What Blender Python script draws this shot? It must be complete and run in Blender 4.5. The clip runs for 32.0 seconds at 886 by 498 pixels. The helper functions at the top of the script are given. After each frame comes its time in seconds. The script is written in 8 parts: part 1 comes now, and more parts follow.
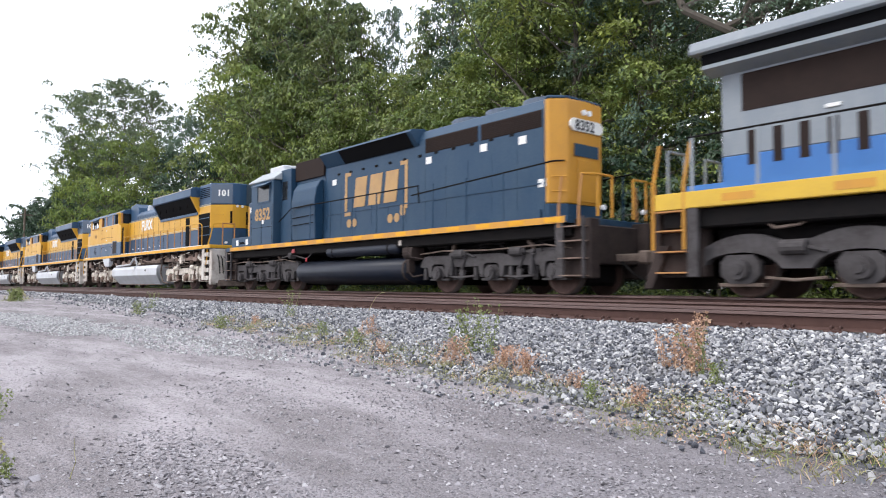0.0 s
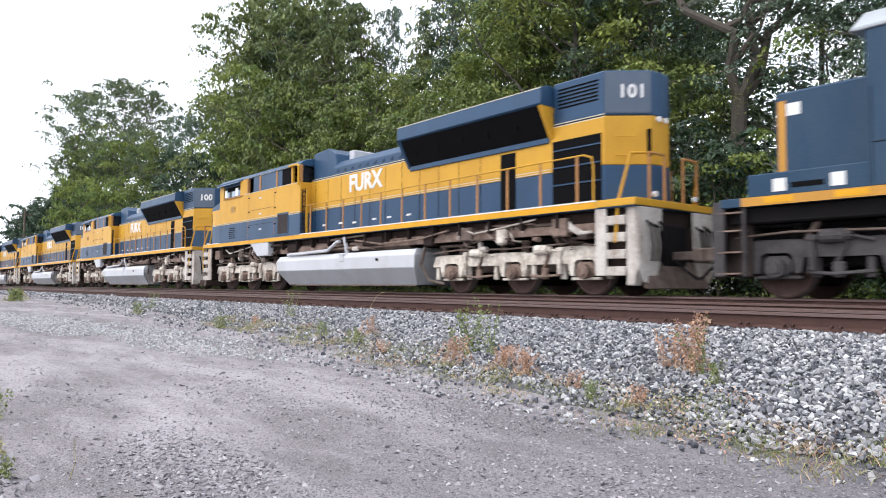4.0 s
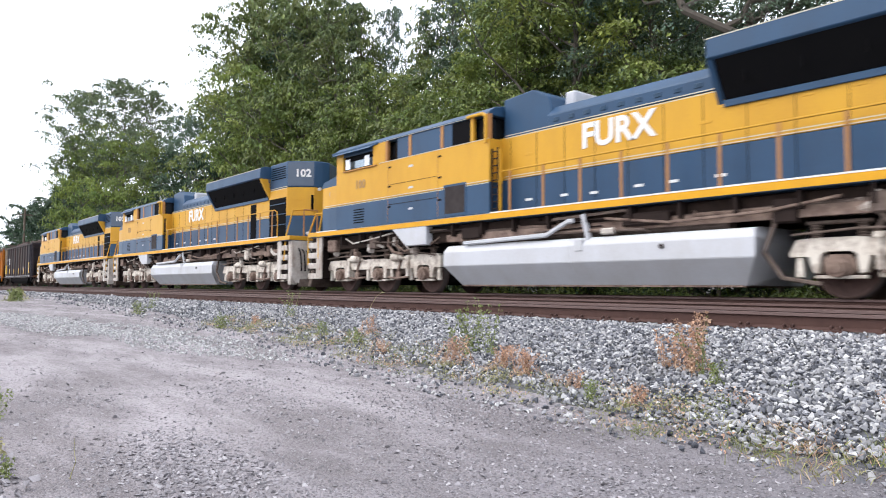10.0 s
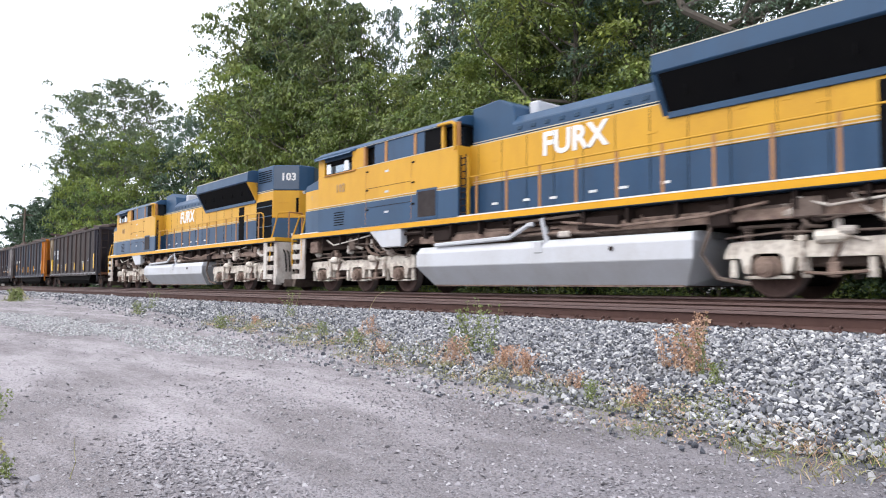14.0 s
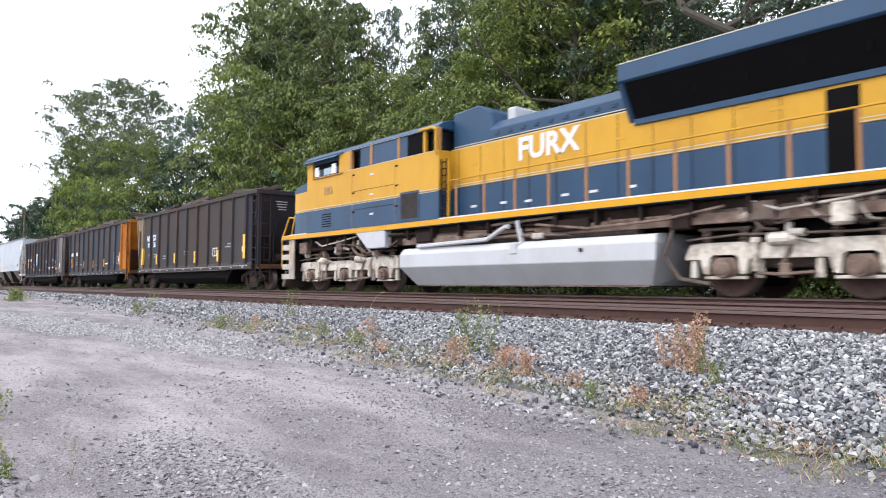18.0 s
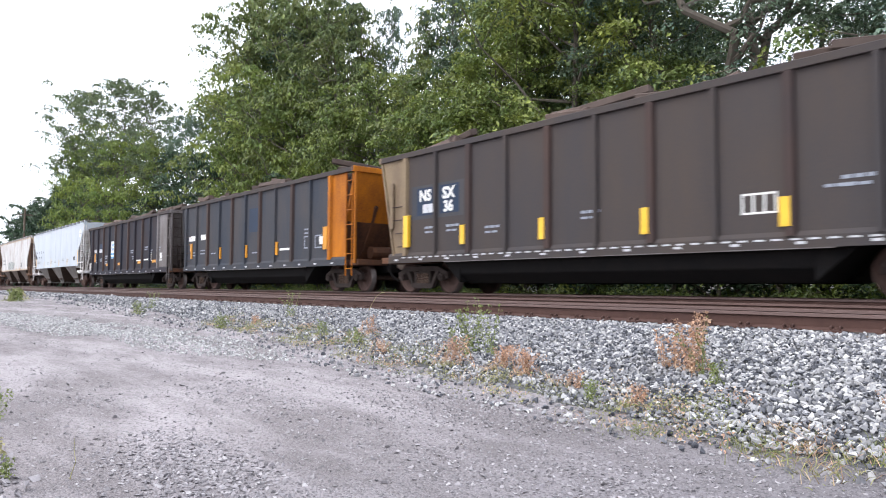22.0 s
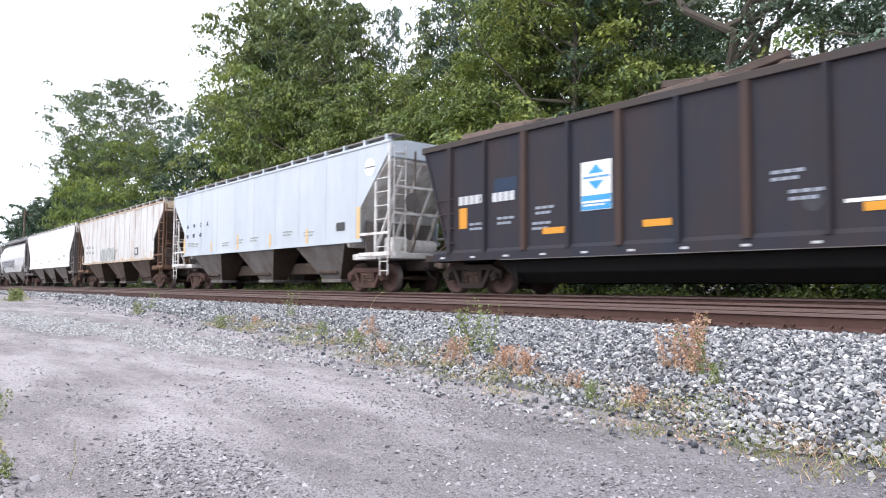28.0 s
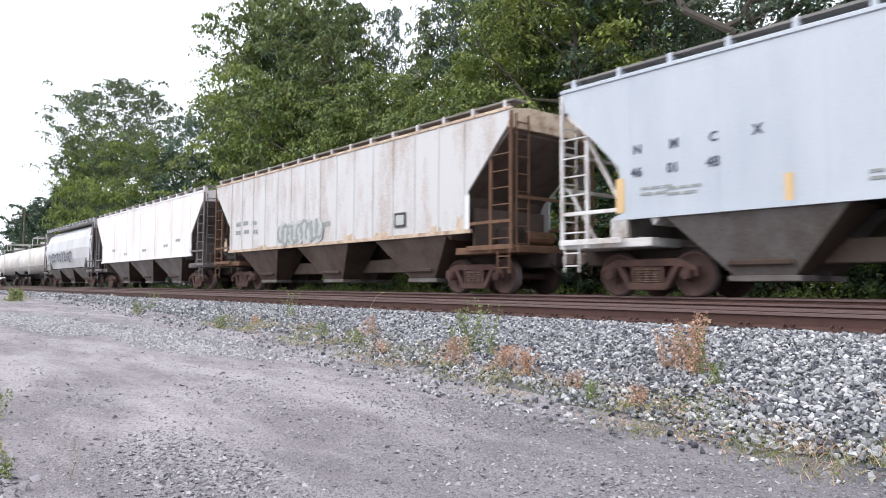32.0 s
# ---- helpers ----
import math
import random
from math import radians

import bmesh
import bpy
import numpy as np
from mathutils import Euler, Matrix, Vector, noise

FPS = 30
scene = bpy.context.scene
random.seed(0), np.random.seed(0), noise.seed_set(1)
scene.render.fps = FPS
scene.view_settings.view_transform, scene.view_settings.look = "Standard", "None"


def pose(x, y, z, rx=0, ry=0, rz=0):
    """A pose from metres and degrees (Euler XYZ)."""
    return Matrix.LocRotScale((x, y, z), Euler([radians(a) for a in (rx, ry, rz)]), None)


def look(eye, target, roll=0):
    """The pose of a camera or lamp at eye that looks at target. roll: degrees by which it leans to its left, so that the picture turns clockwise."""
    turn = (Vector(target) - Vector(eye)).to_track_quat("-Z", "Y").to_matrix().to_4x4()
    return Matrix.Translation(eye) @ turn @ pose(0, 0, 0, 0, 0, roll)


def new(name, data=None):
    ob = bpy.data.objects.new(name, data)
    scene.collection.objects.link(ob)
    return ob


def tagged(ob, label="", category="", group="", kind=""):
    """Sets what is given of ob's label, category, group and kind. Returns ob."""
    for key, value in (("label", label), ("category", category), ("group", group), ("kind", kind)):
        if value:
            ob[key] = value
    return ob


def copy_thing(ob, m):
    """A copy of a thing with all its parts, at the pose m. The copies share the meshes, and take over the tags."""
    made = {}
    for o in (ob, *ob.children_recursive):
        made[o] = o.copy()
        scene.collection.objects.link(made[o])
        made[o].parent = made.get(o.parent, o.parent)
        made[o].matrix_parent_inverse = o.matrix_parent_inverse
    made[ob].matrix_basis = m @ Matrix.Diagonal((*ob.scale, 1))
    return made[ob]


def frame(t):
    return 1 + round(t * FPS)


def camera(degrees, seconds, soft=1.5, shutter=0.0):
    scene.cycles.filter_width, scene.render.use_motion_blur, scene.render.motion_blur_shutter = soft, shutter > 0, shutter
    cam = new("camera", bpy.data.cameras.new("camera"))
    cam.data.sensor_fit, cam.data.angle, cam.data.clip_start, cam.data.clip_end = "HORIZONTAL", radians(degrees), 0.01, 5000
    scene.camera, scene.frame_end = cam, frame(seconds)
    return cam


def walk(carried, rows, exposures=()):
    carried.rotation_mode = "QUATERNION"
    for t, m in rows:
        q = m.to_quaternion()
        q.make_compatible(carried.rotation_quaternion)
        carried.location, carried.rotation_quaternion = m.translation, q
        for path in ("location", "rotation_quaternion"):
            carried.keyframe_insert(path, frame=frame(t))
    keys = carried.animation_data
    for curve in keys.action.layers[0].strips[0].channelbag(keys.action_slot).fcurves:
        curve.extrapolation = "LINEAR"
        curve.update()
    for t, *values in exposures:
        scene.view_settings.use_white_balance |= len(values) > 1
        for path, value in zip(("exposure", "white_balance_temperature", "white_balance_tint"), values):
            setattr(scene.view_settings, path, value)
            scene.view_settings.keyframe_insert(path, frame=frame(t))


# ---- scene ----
# The place: x runs along the railway (trains go towards +x), y away from the camera, z = 0 on the rail heads of the far track.
cam = camera(64.4, 32.0, soft=1.0, shutter=0.5)
EYE = Vector((0.0, -13.357, 0.173))
PAN, PITCH = radians(50.47), radians(3.08)
AIM = EYE + Vector((-math.sin(PAN) * math.cos(PITCH), math.cos(PAN) * math.cos(PITCH), math.sin(PITCH)))
walk(cam, [(0.0, look(EYE, AIM, 0.32)), (32.0, look(EYE, AIM, 0.32))],
     exposures=[(0.0, 0.08), (3.0, 0.10), (8.0, 0.12), (14.0, 0.12), (20.0, 0.14), (22.0, 0.28), (24.0, 0.29), (28.5, 0.30), (29.5, 0.22), (31.0, 0.07), (32.0, 0.07)])


# ---- light: a bright, evenly overcast sky ----
world = bpy.data.worlds.new("overcast_sky")
scene.world = world
world.use_nodes = True
wt = world.node_tree
wt.nodes.clear()
w_out = wt.nodes.new("ShaderNodeOutputWorld")
w_bg = wt.nodes.new("ShaderNodeBackground")
w_sky = wt.nodes.new("ShaderNodeTexSky")
w_sky.sky_type, w_sky.sun_disc = "NISHITA", False
w_sky.sun_elevation, w_sky.sun_rotation = radians(38), radians(205)
w_sky.air_density, w_sky.dust_density = 1.0, 3.0
w_mul = wt.nodes.new("ShaderNodeMix")
w_mul.data_type, w_mul.blend_type = "RGBA", "MIX"
w_mul.inputs["Factor"].default_value = 0.86
w_mul.inputs["B"].default_value = (9.45, 9.82, 10.95, 1)
wt.links.new(w_sky.outputs["Color"], w_mul.inputs["A"])
wt.links.new(w_mul.outputs["Result"], w_bg.inputs["Color"])
w_bg.inputs["Strength"].default_value = 0.185
wt.links.new(w_bg.outputs["Background"], w_out.inputs["Surface"])
sun_data = bpy.data.lights.new("sun", "SUN")
sun_data.energy, sun_data.angle, sun_data.color = 1.5, radians(24), (1.0, 0.97, 0.93)
sun = new("sun", sun_data)
sun.matrix_world = look((-30, -42, 62), (0, 0, 0))


# ---- materials ----
def rgba(c):
    return (c[0], c[1], c[2], 1.0)


def material(name, base, dark=None, rough=0.6, metal=0.0, scale=3.0, fine=40.0, amount=0.5, bump=0.15, spread=0.0, streak=0.0, island=0.0, spec=0.5, coat=0.0, lo=0.56):
    """Base colour mottled with a second one at two scales, with bump; streak: stains (on P_HOP painted panel shading)
    drawn out downwards; spread: change from object to object; island: from piece to piece.
    """
    m = bpy.data.materials.new(name)
    m.use_nodes = True
    t = m.node_tree
    b = t.nodes["Principled BSDF"]
    b.inputs["Roughness"].default_value = rough
    b.inputs["Metallic"].default_value = metal
    b.inputs["Specular IOR Level"].default_value = spec
    b.inputs["Coat Weight"].default_value = coat
    dark = dark or tuple(c * 0.6 for c in base)
    co = t.nodes.new("ShaderNodeTexCoord")
    mp = t.nodes.new("ShaderNodeMapping")
    mp.inputs["Scale"].default_value = (1, 1, 1 - 0.85 * streak)
    t.links.new(co.outputs["Object"], mp.inputs["Vector"])
    n1 = t.nodes.new("ShaderNodeTexNoise")
    n1.inputs["Scale"].default_value, n1.inputs["Detail"].default_value, n1.inputs["Roughness"].default_value = scale, 6, 0.65
    n2 = t.nodes.new("ShaderNodeTexNoise")
    n2.inputs["Scale"].default_value, n2.inputs["Detail"].default_value = fine, 3
    t.links.new(mp.outputs["Vector"], n1.inputs["Vector"])
    t.links.new(co.outputs["Object"], n2.inputs["Vector"])
    add = t.nodes.new("ShaderNodeMath")
    add.operation = "MULTIPLY_ADD"
    add.inputs[1].default_value = 0.35
    t.links.new(n2.outputs["Fac"], add.inputs[0])
    t.links.new(n1.outputs["Fac"], add.inputs[2])
    ramp = t.nodes.new("ShaderNodeMapRange")
    ramp.inputs["From Min"].default_value, ramp.inputs["From Max"].default_value = lo, lo + 0.36
    ramp.inputs["To Max"].default_value = amount
    t.links.new(add.outputs[0], ramp.inputs["Value"])
    mix = t.nodes.new("ShaderNodeMix")
    mix.data_type = "RGBA"
    mix.inputs["A"].default_value, mix.inputs["B"].default_value = rgba(base), rgba(dark)
    t.links.new(ramp.outputs["Result"], mix.inputs["Factor"])
    last = mix.outputs["Result"]
    for amount_of, source in ((spread, "object"), (island, "piece")):
        if amount_of:
            hs = t.nodes.new("ShaderNodeHueSaturation")
            if source == "object":
                src = t.nodes.new("ShaderNodeObjectInfo").outputs["Random"]
            else:
                src = t.nodes.new("ShaderNodeNewGeometry").outputs["Random Per Island"]
            mr = t.nodes.new("ShaderNodeMapRange")
            mr.inputs["To Min"].default_value, mr.inputs["To Max"].default_value = 1 - amount_of, 1 + amount_of
            t.links.new(src, mr.inputs["Value"])
            t.links.new(mr.outputs["Result"], hs.inputs["Value"])
            t.links.new(last, hs.inputs["Color"])
            last = hs.outputs["Color"]
    t.links.new(last, b.inputs["Base Color"])
    rr = t.nodes.new("ShaderNodeMapRange")
    rr.inputs["To Min"].default_value, rr.inputs["To Max"].default_value = max(0.05, rough - 0.12), min(1, rough + 0.15)
    t.links.new(n1.outputs["Fac"], rr.inputs["Value"])
    t.links.new(rr.outputs["Result"], b.inputs["Roughness"])
    if bump:
        bp = t.nodes.new("ShaderNodeBump")
        bp.inputs["Strength"].default_value, bp.inputs["Distance"].default_value = bump, 0.02
        t.links.new(add.outputs[0], bp.inputs["Height"])
        t.links.new(bp.outputs["Normal"], b.inputs["Normal"])
    return m


def leafy(name, base, second, island=0.42, spread=0.2, through_light=0.20):
    m = bpy.data.materials.new(name)
    m.use_nodes = True
    t = m.node_tree
    b = t.nodes["Principled BSDF"]
    b.inputs["Roughness"].default_value = 0.48
    b.inputs["Specular IOR Level"].default_value = 0.45
    g = t.nodes.new("ShaderNodeNewGeometry")
    o = t.nodes.new("ShaderNodeObjectInfo")
    mix = t.nodes.new("ShaderNodeMix")
    mix.data_type = "RGBA"
    mix.inputs["A"].default_value, mix.inputs["B"].default_value = rgba(base), rgba(second)
    co = t.nodes.new("ShaderNodeTexCoord")
    n = t.nodes.new("ShaderNodeTexNoise")
    n.inputs["Scale"].default_value, n.inputs["Detail"].default_value = 0.55, 3
    t.links.new(co.outputs["Object"], n.inputs["Vector"])
    mr0 = t.nodes.new("ShaderNodeMapRange")
    mr0.inputs["From Min"].default_value, mr0.inputs["From Max"].default_value = 0.38, 0.62
    t.links.new(n.outputs["Fac"], mr0.inputs["Value"])
    t.links.new(mr0.outputs["Result"], mix.inputs["Factor"])
    last = mix.outputs["Result"]
    for amount, src in ((island, g.outputs["Random Per Island"]), (spread, o.outputs["Random"])):
        hs = t.nodes.new("ShaderNodeHueSaturation")
        mr = t.nodes.new("ShaderNodeMapRange")
        mr.inputs["To Min"].default_value, mr.inputs["To Max"].default_value = 1 - amount, 1 + amount
        t.links.new(src, mr.inputs["Value"])
        t.links.new(mr.outputs["Result"], hs.inputs["Value"])
        t.links.new(last, hs.inputs["Color"])
        last = hs.outputs["Color"]
    t.links.new(last, b.inputs["Base Color"])
    tr = t.nodes.new("ShaderNodeBsdfTranslucent")
    t.links.new(last, tr.inputs["Color"])
    ms = t.nodes.new("ShaderNodeMixShader")
    ms.inputs["Fac"].default_value = through_light
    t.links.new(b.outputs["BSDF"], ms.inputs[1])
    t.links.new(tr.outputs["BSDF"], ms.inputs[2])
    t.links.new(ms.outputs["Shader"], t.nodes["Material Output"].inputs["Surface"])
    return m




def gravel_surface(name, base, dark, pale, cell, bump, fresh=None):
    """Packed gravel: small stones as cells of uneven tone, with broad dusty and dark patches."""
    m = bpy.data.materials.new(name)
    m.use_nodes = True
    t = m.node_tree
    b = t.nodes["Principled BSDF"]
    b.inputs["Roughness"].default_value = 0.95
    co = t.nodes.new("ShaderNodeTexCoord")
    big = t.nodes.new("ShaderNodeTexNoise")
    big.inputs["Scale"].default_value, big.inputs["Detail"].default_value, big.inputs["Roughness"].default_value = 0.9, 8, 0.7
    mp = t.nodes.new("ShaderNodeMapping")
    mp.inputs["Rotation"].default_value = (0, 0, radians(20))
    mp.inputs["Scale"].default_value = (0.45, 1.3, 1)
    t.links.new(co.outputs["Object"], mp.inputs["Vector"])
    t.links.new(mp.outputs["Vector"], big.inputs["Vector"])
    mr = t.nodes.new("ShaderNodeMapRange")
    mr.inputs["From Min"].default_value, mr.inputs["From Max"].default_value = 0.43, 0.60
    t.links.new(big.outputs["Fac"], mr.inputs["Value"])
    c1 = t.nodes.new("ShaderNodeMix")
    c1.data_type = "RGBA"
    c1.inputs["A"].default_value, c1.inputs["B"].default_value = rgba(base), rgba(pale)
    t.links.new(mr.outputs["Result"], c1.inputs["Factor"])
    last = c1.outputs["Result"]
    height = None
    for k, amount in ((1.0, 0.7), (2.6, 0.6)):
        v = t.nodes.new("ShaderNodeTexVoronoi")
        v.inputs["Scale"].default_value = cell * k
        t.links.new(co.outputs["Object"], v.inputs["Vector"])
        sp = t.nodes.new("ShaderNodeSeparateColor")
        t.links.new(v.outputs["Color"], sp.inputs["Color"])
        r = t.nodes.new("ShaderNodeMapRange")
        r.inputs["From Min"].default_value, r.inputs["From Max"].default_value = 0.55, 1.0
        r.inputs["To Max"].default_value = amount
        t.links.new(sp.outputs["Red"], r.inputs["Value"])
        c = t.nodes.new("ShaderNodeMix")
        c.data_type = "RGBA"
        c.inputs["B"].default_value = rgba(dark if k == 1.0 else pale)
        t.links.new(r.outputs["Result"], c.inputs["Factor"])
        t.links.new(last, c.inputs["A"])
        last = c.outputs["Result"]
        if height is None:
            height = v.outputs["Distance"]
    if fresh:
        # a darker load of gravel tipped towards +x
        sx = t.nodes.new("ShaderNodeSeparateXYZ")
        t.links.new(co.outputs["Object"], sx.inputs["Vector"])
        wob = t.nodes.new("ShaderNodeMath")
        wob.operation = "MULTIPLY_ADD"
        wob.inputs[1].default_value = 3.0
        t.links.new(big.outputs["Fac"], wob.inputs[0])
        t.links.new(sx.outputs["X"], wob.inputs[2])
        fx = t.nodes.new("ShaderNodeMapRange")
        fx.inputs["From Min"].default_value, fx.inputs["From Max"].default_value = -3.6, 0.2
        fx.inputs["To Max"].default_value = 0.8
        t.links.new(wob.outputs[0], fx.inputs["Value"])
        c = t.nodes.new("ShaderNodeMix")
        c.data_type, c.blend_type = "RGBA", "MULTIPLY"
        c.inputs["B"].default_value = rgba(fresh)
        t.links.new(fx.outputs["Result"], c.inputs["Factor"])
        t.links.new(last, c.inputs["A"])
        last = c.outputs["Result"]
    t.links.new(last, b.inputs["Base Color"])
    bp = t.nodes.new("ShaderNodeBump")
    bp.invert = True
    bp.inputs["Strength"].default_value, bp.inputs["Distance"].default_value = bump, 0.015
    t.links.new(height, bp.inputs["Height"])
    t.links.new(bp.outputs["Normal"], b.inputs["Normal"])
    return m


M_ROAD = gravel_surface("gravel_road", (0.205, 0.184, 0.189), (0.092, 0.082, 0.087), (0.405, 0.372, 0.386), 60, 1.0, (0.38, 0.39, 0.41))
M_SOIL = material("dark_soil", (0.07, 0.06, 0.045), (0.04, 0.035, 0.03), 0.95, scale=1.2, fine=20)
# bed coloured near black, painting in the shade between the loose stones
M_BALLAST = gravel_surface("ballast_bed_gap_shade", (0.05, 0.05, 0.053), (0.03, 0.03, 0.032), (0.12, 0.12, 0.125), 24, 1.0)


def stone_surface(name, tones, scale=9.0):
    """Stones whose tone changes from piece to piece (and from object to object), with grain and dust."""
    m = bpy.data.materials.new(name)
    m.use_nodes = True
    t = m.node_tree
    b = t.nodes["Principled BSDF"]
    b.inputs["Roughness"].default_value = 0.85
    b.inputs["Specular IOR Level"].default_value = 0.3
    g = t.nodes.new("ShaderNodeNewGeometry")
    o = t.nodes.new("ShaderNodeObjectInfo")
    add = t.nodes.new("ShaderNodeMath")
    add.operation = "ADD"
    t.links.new(g.outputs["Random Per Island"], add.inputs[0])
    t.links.new(o.outputs["Random"], add.inputs[1])
    fr = t.nodes.new("ShaderNodeMath")
    fr.operation = "FRACT"
    t.links.new(add.outputs[0], fr.inputs[0])
    ramp = t.nodes.new("ShaderNodeValToRGB")
    cr = ramp.color_ramp
    cr.elements[0].color, cr.elements[1].color = rgba(tones[0]), rgba(tones[-1])
    for i, c in enumerate(tones[1:-1]):
        cr.elements.new((i + 1) / (len(tones) - 1)).color = rgba(c)
    t.links.new(fr.outputs[0], ramp.inputs["Fac"])
    co = t.nodes.new("ShaderNodeTexCoord")
    n = t.nodes.new("ShaderNodeTexNoise")
    n.inputs["Scale"].default_value, n.inputs["Detail"].default_value = scale * 4, 4
    t.links.new(co.outputs["Object"], n.inputs["Vector"])
    hs = t.nodes.new("ShaderNodeHueSaturation")
    mr = t.nodes.new("ShaderNodeMapRange")
    mr.inputs["To Min"].default_value, mr.inputs["To Max"].default_value = 0.65, 1.3
    t.links.new(n.outputs["Fac"], mr.inputs["Value"])
    t.links.new(mr.outputs["Result"], hs.inputs["Value"])
    t.links.new(ramp.outputs["Color"], hs.inputs["Color"])
    t.links.new(hs.outputs["Color"], b.inputs["Base Color"])
    return m


M_STONE = stone_surface("crushed_limestone", [(0.060, 0.064, 0.076), (0.12, 0.124, 0.142), (0.19, 0.193, 0.210), (0.27, 0.272, 0.288), (0.31, 0.308, 0.315), (0.36, 0.358, 0.368), (0.46, 0.452, 0.445), (0.63, 0.63, 0.625)])
M_PALE = stone_surface("pale_gravel", [(0.28, 0.28, 0.28), (0.42, 0.42, 0.42), (0.58, 0.58, 0.57)])
M_GRIT = stone_surface("road_grit", [(0.16, 0.15, 0.158), (0.22, 0.208, 0.218), (0.26, 0.248, 0.258), (0.31, 0.292, 0.306), (0.35, 0.33, 0.345), (0.46, 0.44, 0.45)], 20.0)
M_RAIL = material("rusty_rail_web", (0.076, 0.036, 0.028), (0.045, 0.023, 0.018), 0.8, 0.1, scale=5, fine=60, bump=0.2)
M_HEAD = material("worn_rail_head", (0.140, 0.090, 0.082), (0.08, 0.05, 0.044), 0.65, 0.1, scale=2, fine=30, bump=0.05)
M_OLDHEAD = material("dull_rusty_rail_head", (0.125, 0.074, 0.064), (0.07, 0.042, 0.036), 0.7, 0.1, scale=2, fine=30, bump=0.05)
M_TIE = material("weathered_tie", (0.12, 0.095, 0.08), (0.06, 0.05, 0.04), 0.9, scale=4, fine=50, spread=0.25)
M_BARK = material("tree_bark", (0.13, 0.11, 0.09), (0.06, 0.05, 0.04), 0.95, scale=5, fine=30, bump=0.6)
M_POLE = material("weathered_pole", (0.17, 0.13, 0.10), (0.1, 0.08, 0.06), 0.9, scale=5, fine=30)
LEAVES = [leafy("leaves_mid", (0.130, 0.188, 0.049), (0.206, 0.240, 0.056)),
          leafy("leaves_dark", (0.078, 0.134, 0.058), (0.147, 0.205, 0.064)),
          leafy("leaves_light", (0.187, 0.233, 0.043), (0.123, 0.181, 0.045)),
          leafy("leaves_grey_green", (0.178, 0.226, 0.104), (0.126, 0.177, 0.094)),
          # darker, bluer leaves: the shade inside the woods is put into this colour
          leafy("leaves_deep_shade", (0.035, 0.072, 0.043), (0.063, 0.108, 0.051)),
          leafy("leaves_olive", (0.231, 0.264, 0.056), (0.138, 0.196, 0.057)),
          leafy("leaves_layered", (0.124, 0.179, 0.065), (0.185, 0.220, 0.059)),
          leafy("leaves_bluish", (0.080, 0.135, 0.097), (0.134, 0.184, 0.108))]
M_WEED = leafy("weed_green", (0.155, 0.205, 0.055), (0.235, 0.245, 0.10), spread=0.15)
M_DRY = leafy("weed_dry", (0.50, 0.285, 0.19), (0.48, 0.36, 0.24), spread=0.15)
M_STRAW = leafy("dry_grass", (0.36, 0.32, 0.16), (0.24, 0.25, 0.10), spread=0.15)


# ---- mesh helpers ----
def part(name, bm, mat, parent=None, label="", smooth=False):
    """Links a bmesh (or a mesh) as one object under a thing or under a part."""
    if isinstance(bm, bmesh.types.BMesh):
        me = bpy.data.meshes.new(name)
        bmesh.ops.recalc_face_normals(bm, faces=bm.faces)
        bm.to_mesh(me)
        bm.free()
    else:
        me = bm
    if not me.materials:
        for q in (mat if isinstance(mat, (list, tuple)) else [mat]):
            me.materials.append(q)
    if smooth:
        me.shade_smooth()
    ob = new(name, me)
    ob.parent = parent
    if label:
        ob["label"] = label
    return ob


def raw_mesh(name, verts, faces):
    """Mesh from numpy arrays: verts (n, 3), faces (m, 3 or 4)."""
    me = bpy.data.meshes.new(name)
    k = faces.shape[1]
    me.vertices.add(len(verts))
    me.vertices.foreach_set("co", np.ascontiguousarray(verts, dtype=np.float32).ravel())
    me.loops.add(faces.size)
    me.loops.foreach_set("vertex_index", np.ascontiguousarray(faces, dtype=np.int32).ravel())
    me.polygons.add(len(faces))
    me.polygons.foreach_set("loop_start", np.arange(0, faces.size, k, dtype=np.int32))
    me.polygons.foreach_set("use_smooth", np.zeros(len(faces), dtype=bool))
    me.update(calc_edges=True)
    return me


def box(bm, x0, x1, y0, y1, z0, z1, bevel=0.0):
    vs = [bm.verts.new((x, y, z)) for z in (z0, z1) for y in (y0, y1) for x in (x0, x1)]
    fs = [bm.faces.new([vs[i] for i in q]) for q in ((0, 2, 3, 1), (4, 5, 7, 6), (0, 1, 5, 4), (2, 6, 7, 3), (0, 4, 6, 2), (1, 3, 7, 5))]
    if bevel:
        es = list({e for f in fs for e in f.edges})
        bmesh.ops.bevel(bm, geom=es, offset=bevel, segments=1, affect="EDGES")
    return bm


def prism(bm, pts, a, b, axis="x", bevel=0.0):
    """A polygon drawn out from a to b: along x with points (y, z), along y with points (x, z), along z with points (x, y)."""
    def at(p, c):
        return {"x": (c, p[0], p[1]), "y": (p[0], c, p[1]), "z": (p[0], p[1], c)}[axis]
    va = [bm.verts.new(at(p, a)) for p in pts]
    vb = [bm.verts.new(at(p, b)) for p in pts]
    n = len(pts)
    fs = [bm.faces.new(va), bm.faces.new(vb[::-1])]
    fs += [bm.faces.new((va[i], vb[i], vb[(i + 1) % n], va[(i + 1) % n])) for i in range(n)]
    if bevel:
        es = list({e for f in fs for e in f.edges})
        bmesh.ops.bevel(bm, geom=es, offset=bevel, segments=1, affect="EDGES")
    return bm


